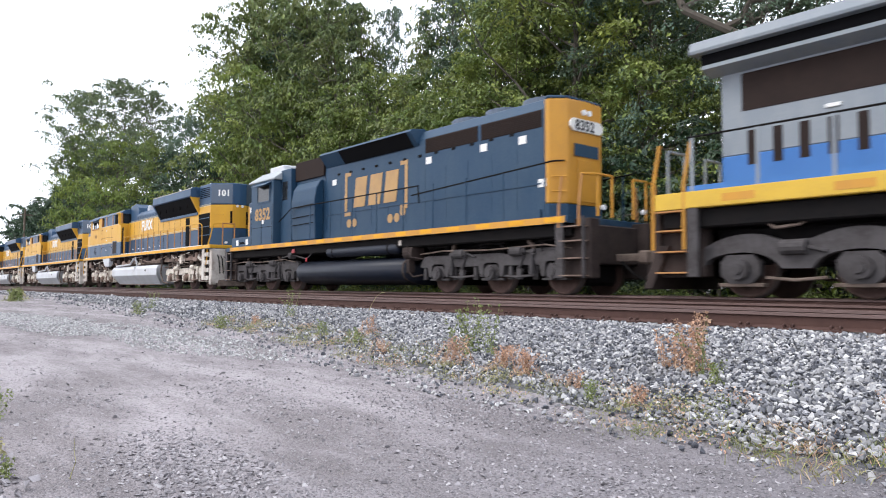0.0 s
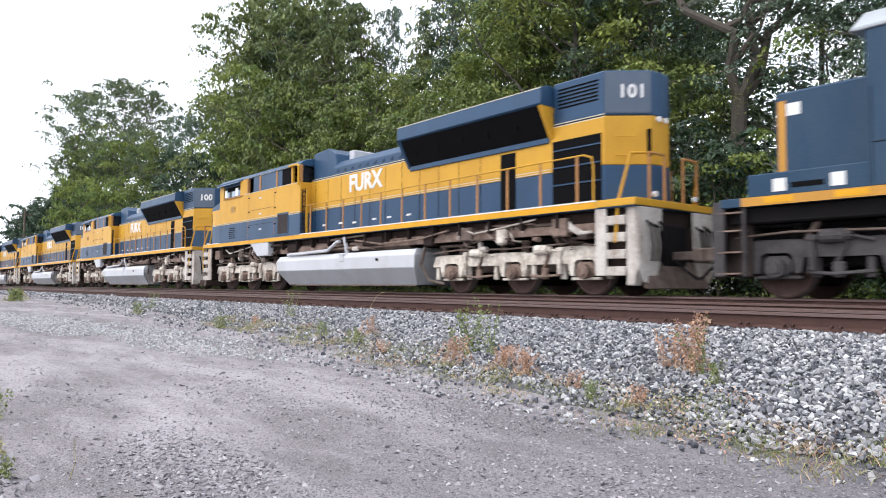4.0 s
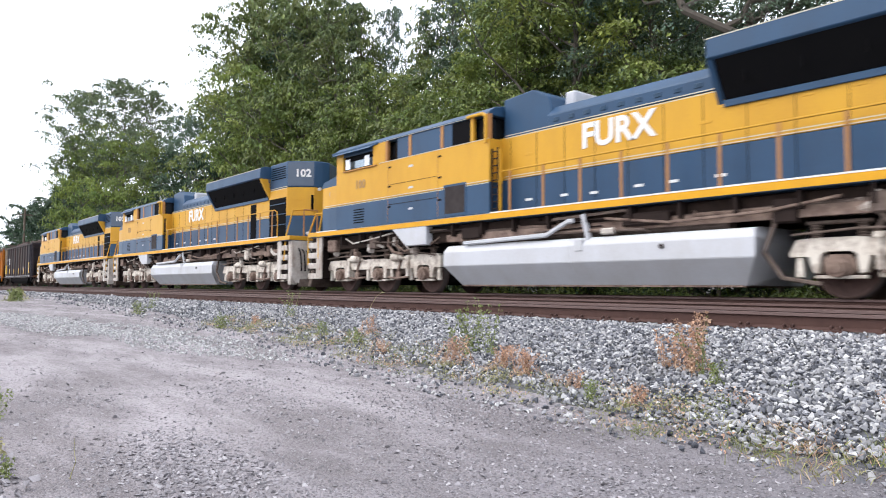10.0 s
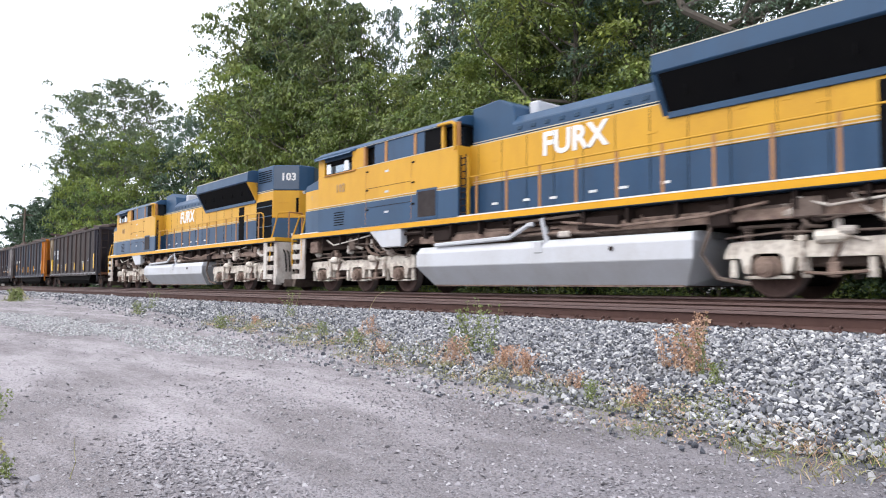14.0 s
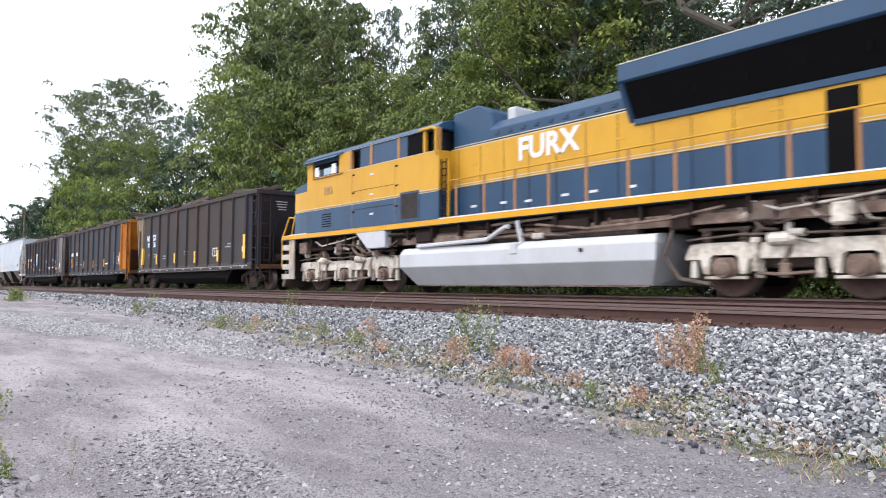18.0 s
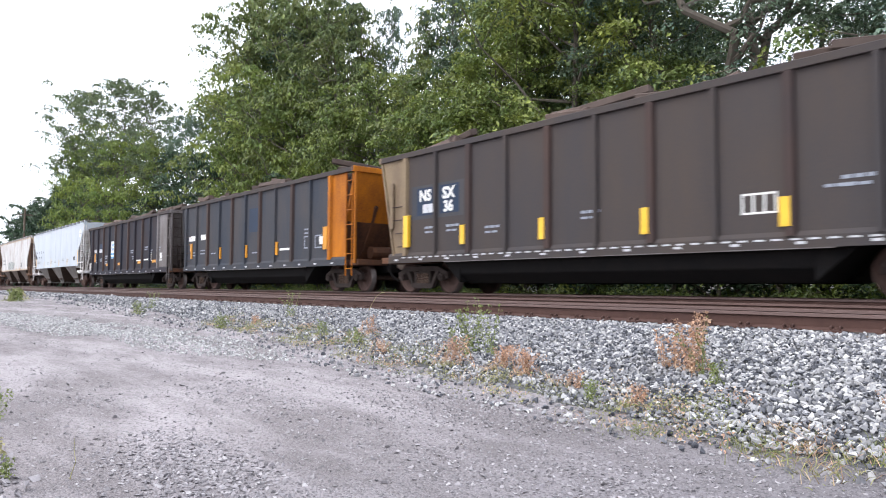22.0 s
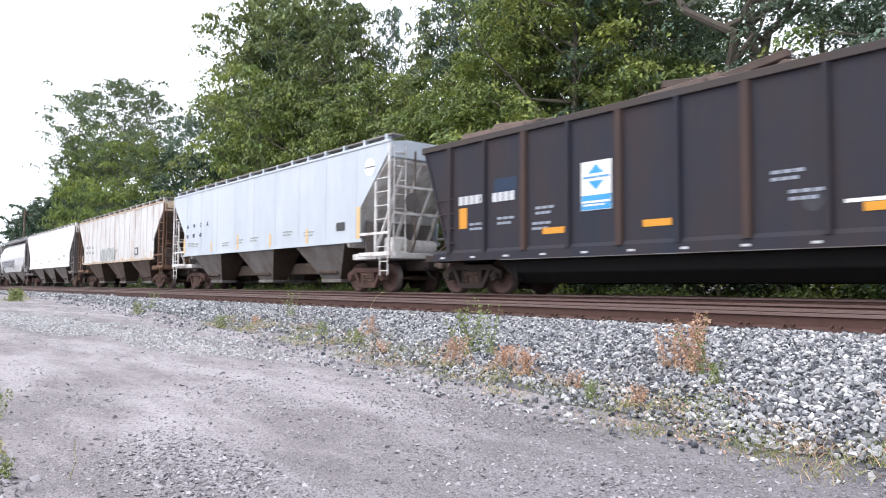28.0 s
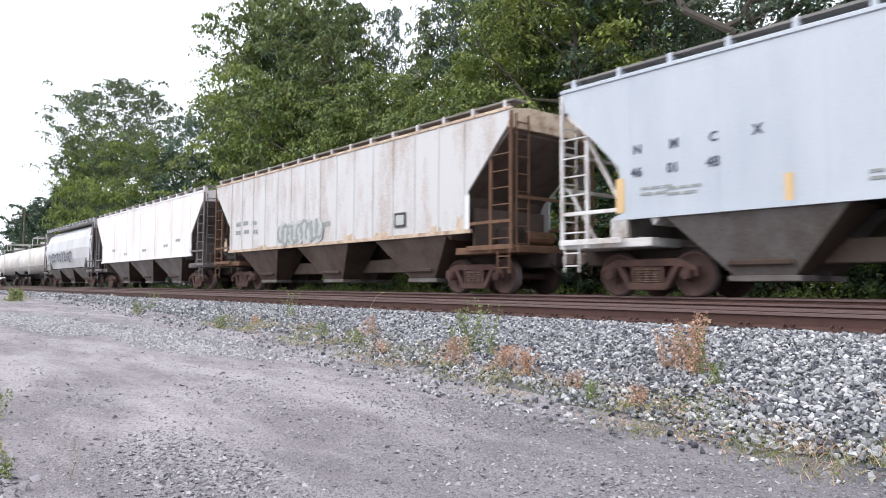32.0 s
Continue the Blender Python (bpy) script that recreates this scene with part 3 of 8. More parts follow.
# kind, x, y, width factor, height factor
TREES = [
    ("far", -172, 12, 0.7, 1.0), ("far", -150, 11, 0.8, 1.1), ("far", -123, 10.5, 0.75, 1.12), ("far", -116, 12, 0.8, 1.05), ("far", -133, 12, 0.9, 1.15),
    ("deep", -123.5, 13, 1.1, 0.95), ("deep", -107.1, 13.5, 1.1, 0.93), ("deep", -89.8, 13, 0.99, 0.82),
    ("airy", -112.4, 11, 1.02, 1.46), ("airy", -99.0, 12.5, 1.06, 1.39), ("airy", -83.0, 11.5, 0.61, 1.15), ("light", -112.3, 9.5, 0.85, 1.7),
    ("light", -102.2, 10.5, 0.94, 1.68), ("light", -87.1, 10, 0.86, 1.48), ("light", -75.6, 9.5, 0.7, 1.28), ("blue_airy", -72.8, 12, 0.61, 0.98),
    ("blue_airy", -65.3, 12.5, 0.7, 1.02), ("blue_airy", -61.5, 13, 0.52, 1.03), ("deep", -72.0, 10.5, 0.74, 0.74), ("deep", -63.0, 10, 0.67, 0.66),
    ("dark_bush", -54.1, 8.5, 0.77, 1.9), ("deep", -60.2, 12, 0.45, 0.68), ("oak", -53.0, 11, 0.97, 1.48), ("oak", -43.5, 10, 0.8, 1.31),
    ("slim", -55.2, 14, 1.16, 1.37), ("slim", -38.5, 9.5, 0.67, 1.1), ("broad", -46.3, 8, 0.85, 1.07), ("light", -47.3, 7, 0.61, 0.95), ("light", -40.5, 7, 0.75, 1.12),
    ("light", -33.6, 6.6, 0.62, 0.88), ("deep", -46.8, 13, 0.91, 0.84), ("deep", -57.0, 14, 0.94, 0.87), ("slim", -36.5, 10.5, 0.62, 1.02),
    ("broad", -32.8, 8.5, 0.68, 0.85), ("slim", -32.5, 11.5, 0.54, 0.94), ("light", -27.6, 6.5, 0.61, 0.75), ("blue_airy", -37.3, 13, 0.37, 1.01),
    ("blue_airy", -30.5, 12.5, 0.5, 0.97), ("broad", -29.5, 9.5, 0.61, 0.83), ("light", -24.3, 6.6, 0.5, 0.73), ("deep", -35.5, 13, 0.76, 0.62),
    ("deep", -43.0, 14.5, 0.78, 0.77), ("blue_airy", -29.2, 13.5, 0.68, 0.99), ("oak", -21.6, 9, 0.7, 0.89), ("near_broad", -22.2, 8, 0.76, 0.79),
    ("near_broad", -18.0, 8, 1.0, 1.09), ("tall", -19.8, 12, 0.9, 0.91), ("light", -21.7, 6.6, 0.65, 0.69), ("deep", -25.0, 14, 0.98, 0.85),
    ("deep", -20.5, 15, 0.97, 0.85), ("near_tall", -15.0, 9.5, 0.64, 0.87), ("near_broad", -15.3, 8.6, 0.64, 0.67),
    ("slim", -17, 12, 0.9, 1.1), ("near_airy", -10.6, 13, 0.8, 0.95), ("forked", -11.6, 9.0, 1.0, 1.0), ("near_tall", -8.6, 12.5, 0.62, 0.62), ("near_airy", -6.6, 10.5, 0.85, 0.85), ("near_tall", -4.6, 8.5, 0.9, 0.85), ("broad", -8.0, 15, 1.1, 0.45),
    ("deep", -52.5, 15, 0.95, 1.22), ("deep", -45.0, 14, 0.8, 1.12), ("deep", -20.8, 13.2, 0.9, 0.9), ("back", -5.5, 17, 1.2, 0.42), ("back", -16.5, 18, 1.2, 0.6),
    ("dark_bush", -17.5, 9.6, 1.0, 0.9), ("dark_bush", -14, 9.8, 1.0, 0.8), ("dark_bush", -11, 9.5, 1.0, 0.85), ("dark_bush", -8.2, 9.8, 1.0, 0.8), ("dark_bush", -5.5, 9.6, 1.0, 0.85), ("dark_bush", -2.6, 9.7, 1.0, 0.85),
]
# low row in shade-dark leaves that closes the gaps behind the woods
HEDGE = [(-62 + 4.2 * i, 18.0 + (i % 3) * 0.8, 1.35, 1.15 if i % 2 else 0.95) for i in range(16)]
UNDER = [(-112, 0.9), (-104, 0.9), (-96, 0.9), (-89, 0.9), (-82, 0.9), (-76, 0.9), (-69, 0.9), (-63, 0.9), (-57, 0.9), (-52, 1.1), (-47, 1.1), (-42.5, 1.0), (-38, 1.0), (-34, 0.95), (-30, 0.9), (-26.5, 0.9), (-23, 0.9),
         (-19.5, 0.85), (-16.5, 0.8), (-13.8, 0.85), (-11.2, 0.75), (-8.6, 0.9), (-6, 0.85), (-3, 0.9), (0, 0.9)]


def woods():
    rng = random.Random(4)
    for kind, x, y, s, sz in TREES:
        plant_tree(KINDS[kind], x, y, s, sz, rng.uniform(0, 360), TREE_LABELS[kind])
    for x, y, s, sz in HEDGE:
        plant_tree(KINDS["dark_bush"], x, y, s, sz, rng.uniform(0, 360), TREE_LABELS["dark_bush"], group="shrubs along the woods")
    for i, (x, s) in enumerate(UNDER):
        kind = ("dark_bush", "bush", "dark_bush")[i % 3] if x < -15 else ("bush" if -11 < x < -8 else "dark_bush")
        plant_tree(KINDS[kind], x + rng.uniform(-0.6, 0.6), 6.6 + rng.uniform(-0.7, 0.9), s, s * rng.uniform(0.8, 1.15), rng.uniform(0, 360), TREE_LABELS[kind], group="shrubs along the woods")


woods()


def pole():
    t = thing("utility_pole", "weathered wooden utility pole rising beside the railway", "utility pole", at=(-124, 5.6, -0.6))
    part("post", cyl(B(), (0, 0, -0.3), (0, 0, 12.4), 0.2, 10, 0.14), M_POLE, t)
    part("crossarm", box(B(), -0.06, 0.06, -1.1, 1.1, 11.4, 11.55), M_POLE, t)


pole()

# ---- rolling stock: paints ----
P_BLUE = material("blue_enamel", (0.025, 0.070, 0.140), (0.028, 0.055, 0.098), 0.42, spec=0.3, scale=1.2, fine=30, amount=0.7, bump=0.04, streak=0.7)
P_YELLOW = material("yellow_enamel", (0.62, 0.335, 0.030), (0.49, 0.250, 0.032), 0.45, spec=0.25, scale=1.0, fine=30, amount=0.7, bump=0.04, streak=0.7)
P_STEP = material("grimy_white_step", (0.62, 0.58, 0.53), (0.22, 0.15, 0.11), 0.7, lo=0.54, scale=2.2, fine=16, amount=0.9, bump=0.08, streak=0.7)
P_MARK = material("orange_reflector", (0.66, 0.28, 0.012), (0.50, 0.21, 0.02), 0.5, scale=5, fine=30, bump=0.0)
P_SILL = material("orange_yellow_sill", (0.72, 0.36, 0.012), (0.58, 0.28, 0.02), 0.45, spec=0.25, scale=1.5, fine=30, amount=0.7, bump=0.03)
P_WHITE = material("white_lettering", (0.78, 0.78, 0.76), (0.6, 0.6, 0.58), 0.5, scale=3, fine=30, bump=0.02)
P_GREY = material("pale_grey_panel", (0.27, 0.30, 0.36), (0.22, 0.245, 0.29), 0.5, scale=2, fine=30, bump=0.03)
P_TANK = material("pale_grey_tank", (0.56, 0.575, 0.61), (0.40, 0.38, 0.36), 0.5, scale=1.0, fine=25, amount=0.5, bump=0.04, streak=0.6)
P_TRUCK = material("dirty_white_running_gear", (0.73, 0.67, 0.585), (0.16, 0.09, 0.06), 0.75, lo=0.60, streak=0.4, scale=3.4, fine=14, amount=1.0, bump=0.15)
P_JOURNAL = material("rust_stained_casting", (0.26, 0.185, 0.145), (0.075, 0.042, 0.032), 0.8, lo=0.55, scale=4, fine=18, amount=1.0, bump=0.15)
# rust brown, darkened further to paint the shade on the bay end slopes
P_BAYRUSTSHADE = material("rust_and_shade_bay_slope", (0.085, 0.060, 0.048), (0.05, 0.034, 0.027), 0.8, scale=1.5, fine=18, amount=0.9, spec=0.2)
P_RUSTRAIL = material("rusty_yellow_rail", (0.42, 0.20, 0.06), (0.28, 0.13, 0.06), 0.7, scale=4, fine=30)
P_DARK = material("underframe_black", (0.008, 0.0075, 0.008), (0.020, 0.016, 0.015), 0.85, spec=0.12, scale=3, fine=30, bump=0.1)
P_UNDER = material("brown_grimy_underframe", (0.046, 0.031, 0.025), (0.020, 0.015, 0.013), 0.85, spec=0.12, scale=2, fine=25, amount=0.9, bump=0.1)
P_PIPE = material("grimy_pipework", (0.17, 0.13, 0.11), (0.06, 0.042, 0.033), 0.8, spec=0.2, scale=3, fine=30, amount=0.9)
P_GRILLE = material("grey_brown_mesh", (0.055, 0.047, 0.046), (0.026, 0.022, 0.022), 0.8, spec=0.1, scale=1.6, fine=60, amount=0.9, bump=0.15)
P_MESH = material("radiator_black", (0.006, 0.006, 0.007), (0.010, 0.010, 0.010), 0.85, spec=0.06, scale=2, fine=80, bump=0.15)
P_WHEEL = material("rusty_wheel", (0.104, 0.066, 0.057), (0.048, 0.032, 0.028), 0.8, 0.0, spec=0.15, scale=5, fine=30)
P_TREAD = material("polished_tread", (0.12, 0.10, 0.095), (0.08, 0.06, 0.052), 0.5, 0.5, scale=5, fine=30, bump=0.02)
P_GLASS = material("cab_glass", (0.012, 0.014, 0.016), (0.02, 0.022, 0.024), 0.08, scale=3, fine=30, bump=0.0)
P_SHADE = material("white_sunshade", (0.82, 0.83, 0.85), (0.7, 0.7, 0.72), 0.6, scale=3, fine=30, bump=0.0)
P_NAVY = material("faded_navy_paint", (0.011, 0.044, 0.092), (0.036, 0.070, 0.110), 0.5, spec=0.3, scale=1.3, fine=22, amount=0.95, bump=0.05, streak=0.8)
P_DEEPBLUE = material("faded_dark_blue_patch", (0.022, 0.040, 0.075), (0.036, 0.046, 0.068), 0.65, spec=0.2, scale=2, fine=25, amount=0.9, bump=0.03, streak=0.8)
P_PANE = material("sky_reflecting_cab_pane", (0.30, 0.36, 0.41), (0.24, 0.29, 0.33), 0.12, 0.75, scale=3, fine=30, bump=0.0)
P_NUMPANEL = material("faded_number_panel", (0.085, 0.115, 0.160), (0.065, 0.090, 0.130), 0.5, scale=2, fine=30, bump=0.03, streak=0.6)
P_STRIPE = material("pale_stripe_and_highlight", (0.58, 0.53, 0.40), (0.42, 0.39, 0.32), 0.55, scale=3, fine=30, bump=0.0)
P_GOLD = material("faded_gold_paint", (0.56, 0.265, 0.022), (0.42, 0.20, 0.035), 0.5, scale=1.5, fine=25, amount=0.8, bump=0.05, streak=0.6)
P_PATCH = material("bright_yellow_reflector", (0.85, 0.52, 0.03), (0.7, 0.4, 0.03), 0.4, scale=5, fine=30, bump=0.0)
P_LOGO = material("faded_gold_lettering", (0.45, 0.27, 0.10), (0.33, 0.20, 0.10), 0.6, scale=2, fine=25, amount=0.9, bump=0.03)
P_OLDGREY = material("weathered_light_grey", (0.36, 0.39, 0.41), (0.28, 0.30, 0.30), 0.5, scale=1.2, fine=25, amount=0.8, bump=0.05, streak=0.7)
P_BRIGHTBLUE = material("bright_blue_paint", (0.030, 0.150, 0.420), (0.03, 0.12, 0.33), 0.42, scale=1.2, fine=25, bump=0.04, streak=0.6)
P_LEMON = material("lemon_yellow_paint", (0.62, 0.39, 0.03), (0.45, 0.27, 0.03), 0.45, scale=1.5, fine=25, bump=0.04)
P_GON = material("grimy_grey_steel", (0.060, 0.055, 0.058), (0.082, 0.065, 0.056), 0.78, spec=0.12, lo=0.54, scale=0.65, fine=20, amount=0.9, bump=0.08, streak=0.85)
P_GONBLUE = material("grimy_blue_grey_steel", (0.046, 0.054, 0.070), (0.080, 0.075, 0.077), 0.78, spec=0.12, lo=0.5, scale=1.1, fine=20, amount=0.95, bump=0.08, streak=0.85)
P_GONDARK = material("grimy_charcoal_steel", (0.030, 0.035, 0.049), (0.054, 0.041, 0.041), 0.76, spec=0.12, lo=0.5, scale=1.2, fine=20, amount=0.8, bump=0.08, streak=0.85)
P_POST = material("rust_streaked_post", (0.070, 0.045, 0.039), (0.046, 0.039, 0.041), 0.75, spec=0.2, scale=1.6, fine=25, amount=0.9, bump=0.1, streak=0.8)
P_ORANGE = material("rusty_orange_paint", (0.54, 0.18, 0.012), (0.19, 0.062, 0.022), 0.65, spec=0.15, lo=0.53, scale=0.9, fine=20, amount=0.95, bump=0.08, streak=0.8)
P_CREAM = material("faded_cream_paint", (0.24, 0.175, 0.10), (0.11, 0.07, 0.048), 0.65, scale=1.2, fine=20, amount=0.8, bump=0.06, streak=0.8)
P_BARE = material("scuffed_pale_steel", (0.20, 0.185, 0.185), (0.065, 0.046, 0.040), 0.65, lo=0.5, scale=1.2, fine=20, amount=0.9, bump=0.06, streak=0.8)
# clean white; its bluish streaks paint the soft shading of bowed side panels
P_HOP = material("white_hopper_panel_shading", (0.490, 0.532, 0.578), (0.385, 0.43, 0.485), 0.5, scale=0.9, fine=20, amount=0.85, bump=0.03, streak=0.8)
P_HOPRUST = material("rust_stained_white", (0.575, 0.57, 0.565), (0.30, 0.18, 0.12), 0.65, lo=0.645, scale=1.6, fine=16, amount=0.85, bump=0.06, streak=0.88)
P_HOPOLD = material("bright_stained_white", (0.78, 0.76, 0.75), (0.42, 0.28, 0.19), 0.6, lo=0.66, scale=1.0, fine=16, amount=0.6, bump=0.05, streak=0.88)
P_HOPRIM = material("rust_flaked_end", (0.58, 0.46, 0.34), (0.15, 0.06, 0.03), 0.75, lo=0.60, scale=2.6, fine=12, amount=1.0, bump=0.15)
P_BAY = material("dusty_hopper_bay", (0.175, 0.162, 0.155), (0.075, 0.050, 0.038), 0.75, scale=1.2, fine=20, amount=0.9, bump=0.06, streak=0.6)
P_SILVER = material("pale_silver_hopper", (0.55, 0.56, 0.58), (0.40, 0.37, 0.35), 0.5, scale=0.8, fine=20, amount=0.7, bump=0.04, streak=0.7)
P_TANKW = material("dusty_white_tank", (0.62, 0.60, 0.57), (0.40, 0.34, 0.29), 0.55, scale=0.9, fine=20, amount=0.7, bump=0.04, streak=0.6)
P_FRT = material("rusty_truck_casting", (0.052, 0.038, 0.034), (0.026, 0.020, 0.019), 0.8, spec=0.2, scale=3, fine=20, amount=0.9, bump=0.15)
P_FRTRED = material("red_rusted_casting", (0.098, 0.055, 0.045), (0.045, 0.030, 0.027), 0.8, scale=3, fine=20, amount=0.9, bump=0.15, spec=0.2)
P_RUSTY = material("brown_rusted_frame", (0.175, 0.098, 0.062), (0.085, 0.05, 0.036), 0.8, scale=2.5, fine=20, amount=0.9, bump=0.12, spec=0.2)
P_GEGREY = material("streaky_mid_grey", (0.215, 0.245, 0.275), (0.30, 0.32, 0.33), 0.55, scale=1.5, fine=25, amount=0.8, bump=0.05, streak=0.8, spec=0.3)
P_UMBER = material("dark_brown_grille", (0.026, 0.018, 0.016), (0.045, 0.031, 0.026), 0.8, scale=2, fine=60, bump=0.1, spec=0.12)
P_TANKDARK = material("blue_black_tank", (0.008, 0.012, 0.023), (0.016, 0.018, 0.026), 0.45, spec=0.28, scale=1.5, fine=25, amount=0.8, bump=0.05)
P_SCRAP = material("old_wooden_ties", (0.105, 0.074, 0.062), (0.05, 0.037, 0.032), 0.9, scale=3, fine=20, spread=0.35)
P_HOPEND = material("dirty_white_end_frame", (0.68, 0.67, 0.66), (0.27, 0.18, 0.13), 0.65, lo=0.6, scale=2.5, fine=16, amount=0.9, bump=0.06, streak=0.6)
P_ENDRUST = material("rust_eaten_end", (0.15, 0.068, 0.038), (0.05, 0.032, 0.028), 0.8, scale=1.6, fine=16, amount=1.0, bump=0.12, streak=0.5, spec=0.2)
P_FADED = material("faded_orange_reflector", (0.68, 0.47, 0.22), (0.52, 0.38, 0.24), 0.6, scale=5, fine=30, bump=0.0)
P_CAST = material("dusty_grey_brown_casting", (0.078, 0.072, 0.074), (0.038, 0.033, 0.033), 0.8, scale=3, fine=18, amount=0.9, bump=0.15, spec=0.25)
P_BAYBROWN = material("brown_dusty_bay", (0.135, 0.104, 0.090), (0.06, 0.04, 0.032), 0.8, scale=1.2, fine=18, amount=0.9, bump=0.06, streak=0.6, spec=0.2)
P_SILLDUST = material("dusty_rusty_sill", (0.165, 0.130, 0.105), (0.075, 0.046, 0.034), 0.8, scale=1.2, fine=18, amount=0.9, bump=0.06, spec=0.2)
P_SPRING = material("dusty_rust_spring", (0.155, 0.105, 0.082), (0.07, 0.045, 0.036), 0.8, scale=3, fine=20, amount=0.9, spec=0.2)
P_ROOF = material("running_board_grey", (0.20, 0.19, 0.18), (0.11, 0.09, 0.08), 0.7, scale=2, fine=20)
P_INK = material("black_stencil", (0.03, 0.032, 0.035), (0.06, 0.06, 0.06), 0.6, scale=3, fine=20, bump=0.0)
P_SKY = material("sign_blue", (0.03, 0.30, 0.62), (0.03, 0.25, 0.5), 0.5, scale=3, fine=20, bump=0.0)
P_RED = material("red_lens", (0.45, 0.04, 0.05), (0.3, 0.03, 0.03), 0.4, scale=3, fine=20, bump=0.0)
P_SPRAY = material("grey_spray_paint", (0.28, 0.30, 0.29), (0.2, 0.22, 0.21), 0.6, scale=3, fine=20, bump=0.0)
P_SPRAYPALE = material("pale_grey_spray_paint", (0.46, 0.47, 0.46), (0.36, 0.38, 0.37), 0.6, scale=3, fine=20, bump=0.0)
P_SPRAYBLUE = material("blue_black_spray_paint", (0.05, 0.06, 0.09), (0.1, 0.12, 0.16), 0.6, scale=3, fine=20, bump=0.0)

ROLLING = []   # (thing, x at the reference moment)



# ---- shared running gear ----
def lathe(bm, prof, seg=22, y_sign=1):
    """Turns a profile of (y, r) round the y axis."""
    rings = []
    for y, r in prof:
        rings.append([bm.verts.new((math.cos(2 * math.pi * i / seg) * r, y * y_sign, math.sin(2 * math.pi * i / seg) * r)) for i in range(seg)])
    for a, b in zip(rings, rings[1:]):
        for i in range(seg):
            bm.faces.new((a[i], a[(i + 1) % seg], b[(i + 1) % seg], b[i]))
    bm.faces.new(rings[0][::-1])
    bm.faces.new(rings[-1])
    return bm


WHEEL_MESH = {}


def wheel_mesh(r):
    if r not in WHEEL_MESH:
        me = bpy.data.meshes.new("wheel")
        bm = lathe(B(), [(0.66, r + 0.028), (0.685, r + 0.026), (0.70, r), (0.83, r - 0.006), (0.832, r - 0.06), (0.80, r - 0.075), (0.775, r * 0.55), (0.80, r * 0.34), (0.86, r * 0.30), (0.86, 0.09), (0.90, 0.085), (0.90, 0.01)])
        bmesh.ops.recalc_face_normals(bm, faces=bm.faces)
        for f in bm.faces:
            c = f.calc_center_median()
            rr = math.hypot(c.x, c.z)
            f.material_index = 1 if rr > r - 0.012 and c.y > 0.69 else 0
            f.smooth = True
        # a few spoke-like casting marks, so that the turning can be seen
        for a in range(3):
            m = Matrix.Rotation(a * 2.094, 4, "Y")
            bmesh.ops.create_cone(bm, cap_ends=True, segments=8, radius1=0.035, radius2=0.03, depth=0.03, matrix=m @ Matrix.Translation((r * 0.45, 0.79, 0)) @ Matrix.Rotation(math.pi / 2, 4, "X"))
        bm.to_mesh(me)
        bm.free()
        me.materials.append(P_WHEEL)
        me.materials.append(P_TREAD)
        WHEEL_MESH[r] = me
    return WHEEL_MESH[r]


AXLE_MESH = []


def wheelset(car, x, r):
    if not AXLE_MESH:
        me = bpy.data.meshes.new("axle")
        bm = cyl(B(), (0, -0.95, 0), (0, 0.95, 0), 0.08, 10)
        bm.to_mesh(me)
        bm.free()
        me.materials.append(P_WHEEL)
        AXLE_MESH.append(me)
    ax = part("wheelset", AXLE_MESH[0], None, car)
    ax.location = (x, 0, r)
    for turn in (0, 180):
        w = part("wheel", wheel_mesh(r), None, ax)
        w.matrix_local = pose(0, 0, 0, 0, 0, turn)



def ridged(bm, x, y, z0, z1, r, n=5, seg=8):
    """A coil spring as one ridged column."""
    rings = []
    for i in range(2 * n + 1):
        rr = r if i % 2 else r * 0.72
        z = z0 + (z1 - z0) * i / (2 * n)
        rings.append([bm.verts.new((x + math.cos(6.2832 * a / seg) * rr, y + math.sin(6.2832 * a / seg) * rr, z)) for a in range(seg)])
    for p, q in zip(rings, rings[1:]):
        for a in range(seg):
            bm.faces.new((p[a], p[(a + 1) % seg], q[(a + 1) % seg], q[a]))
    bm.faces.new(rings[0][::-1])
    bm.faces.new(rings[-1])
    return bm


def rounded(pts, cut):
    """Cuts the corners of a polygon."""
    out = []
    n = len(pts)
    for i in range(n):
        p, a, b = Vector(pts[i]), Vector(pts[i - 1]), Vector(pts[(i + 1) % n])
        for q in (a, b):
            d = q - p
            out.append(tuple(p + d * min(0.45, cut / d.length)))
    return out


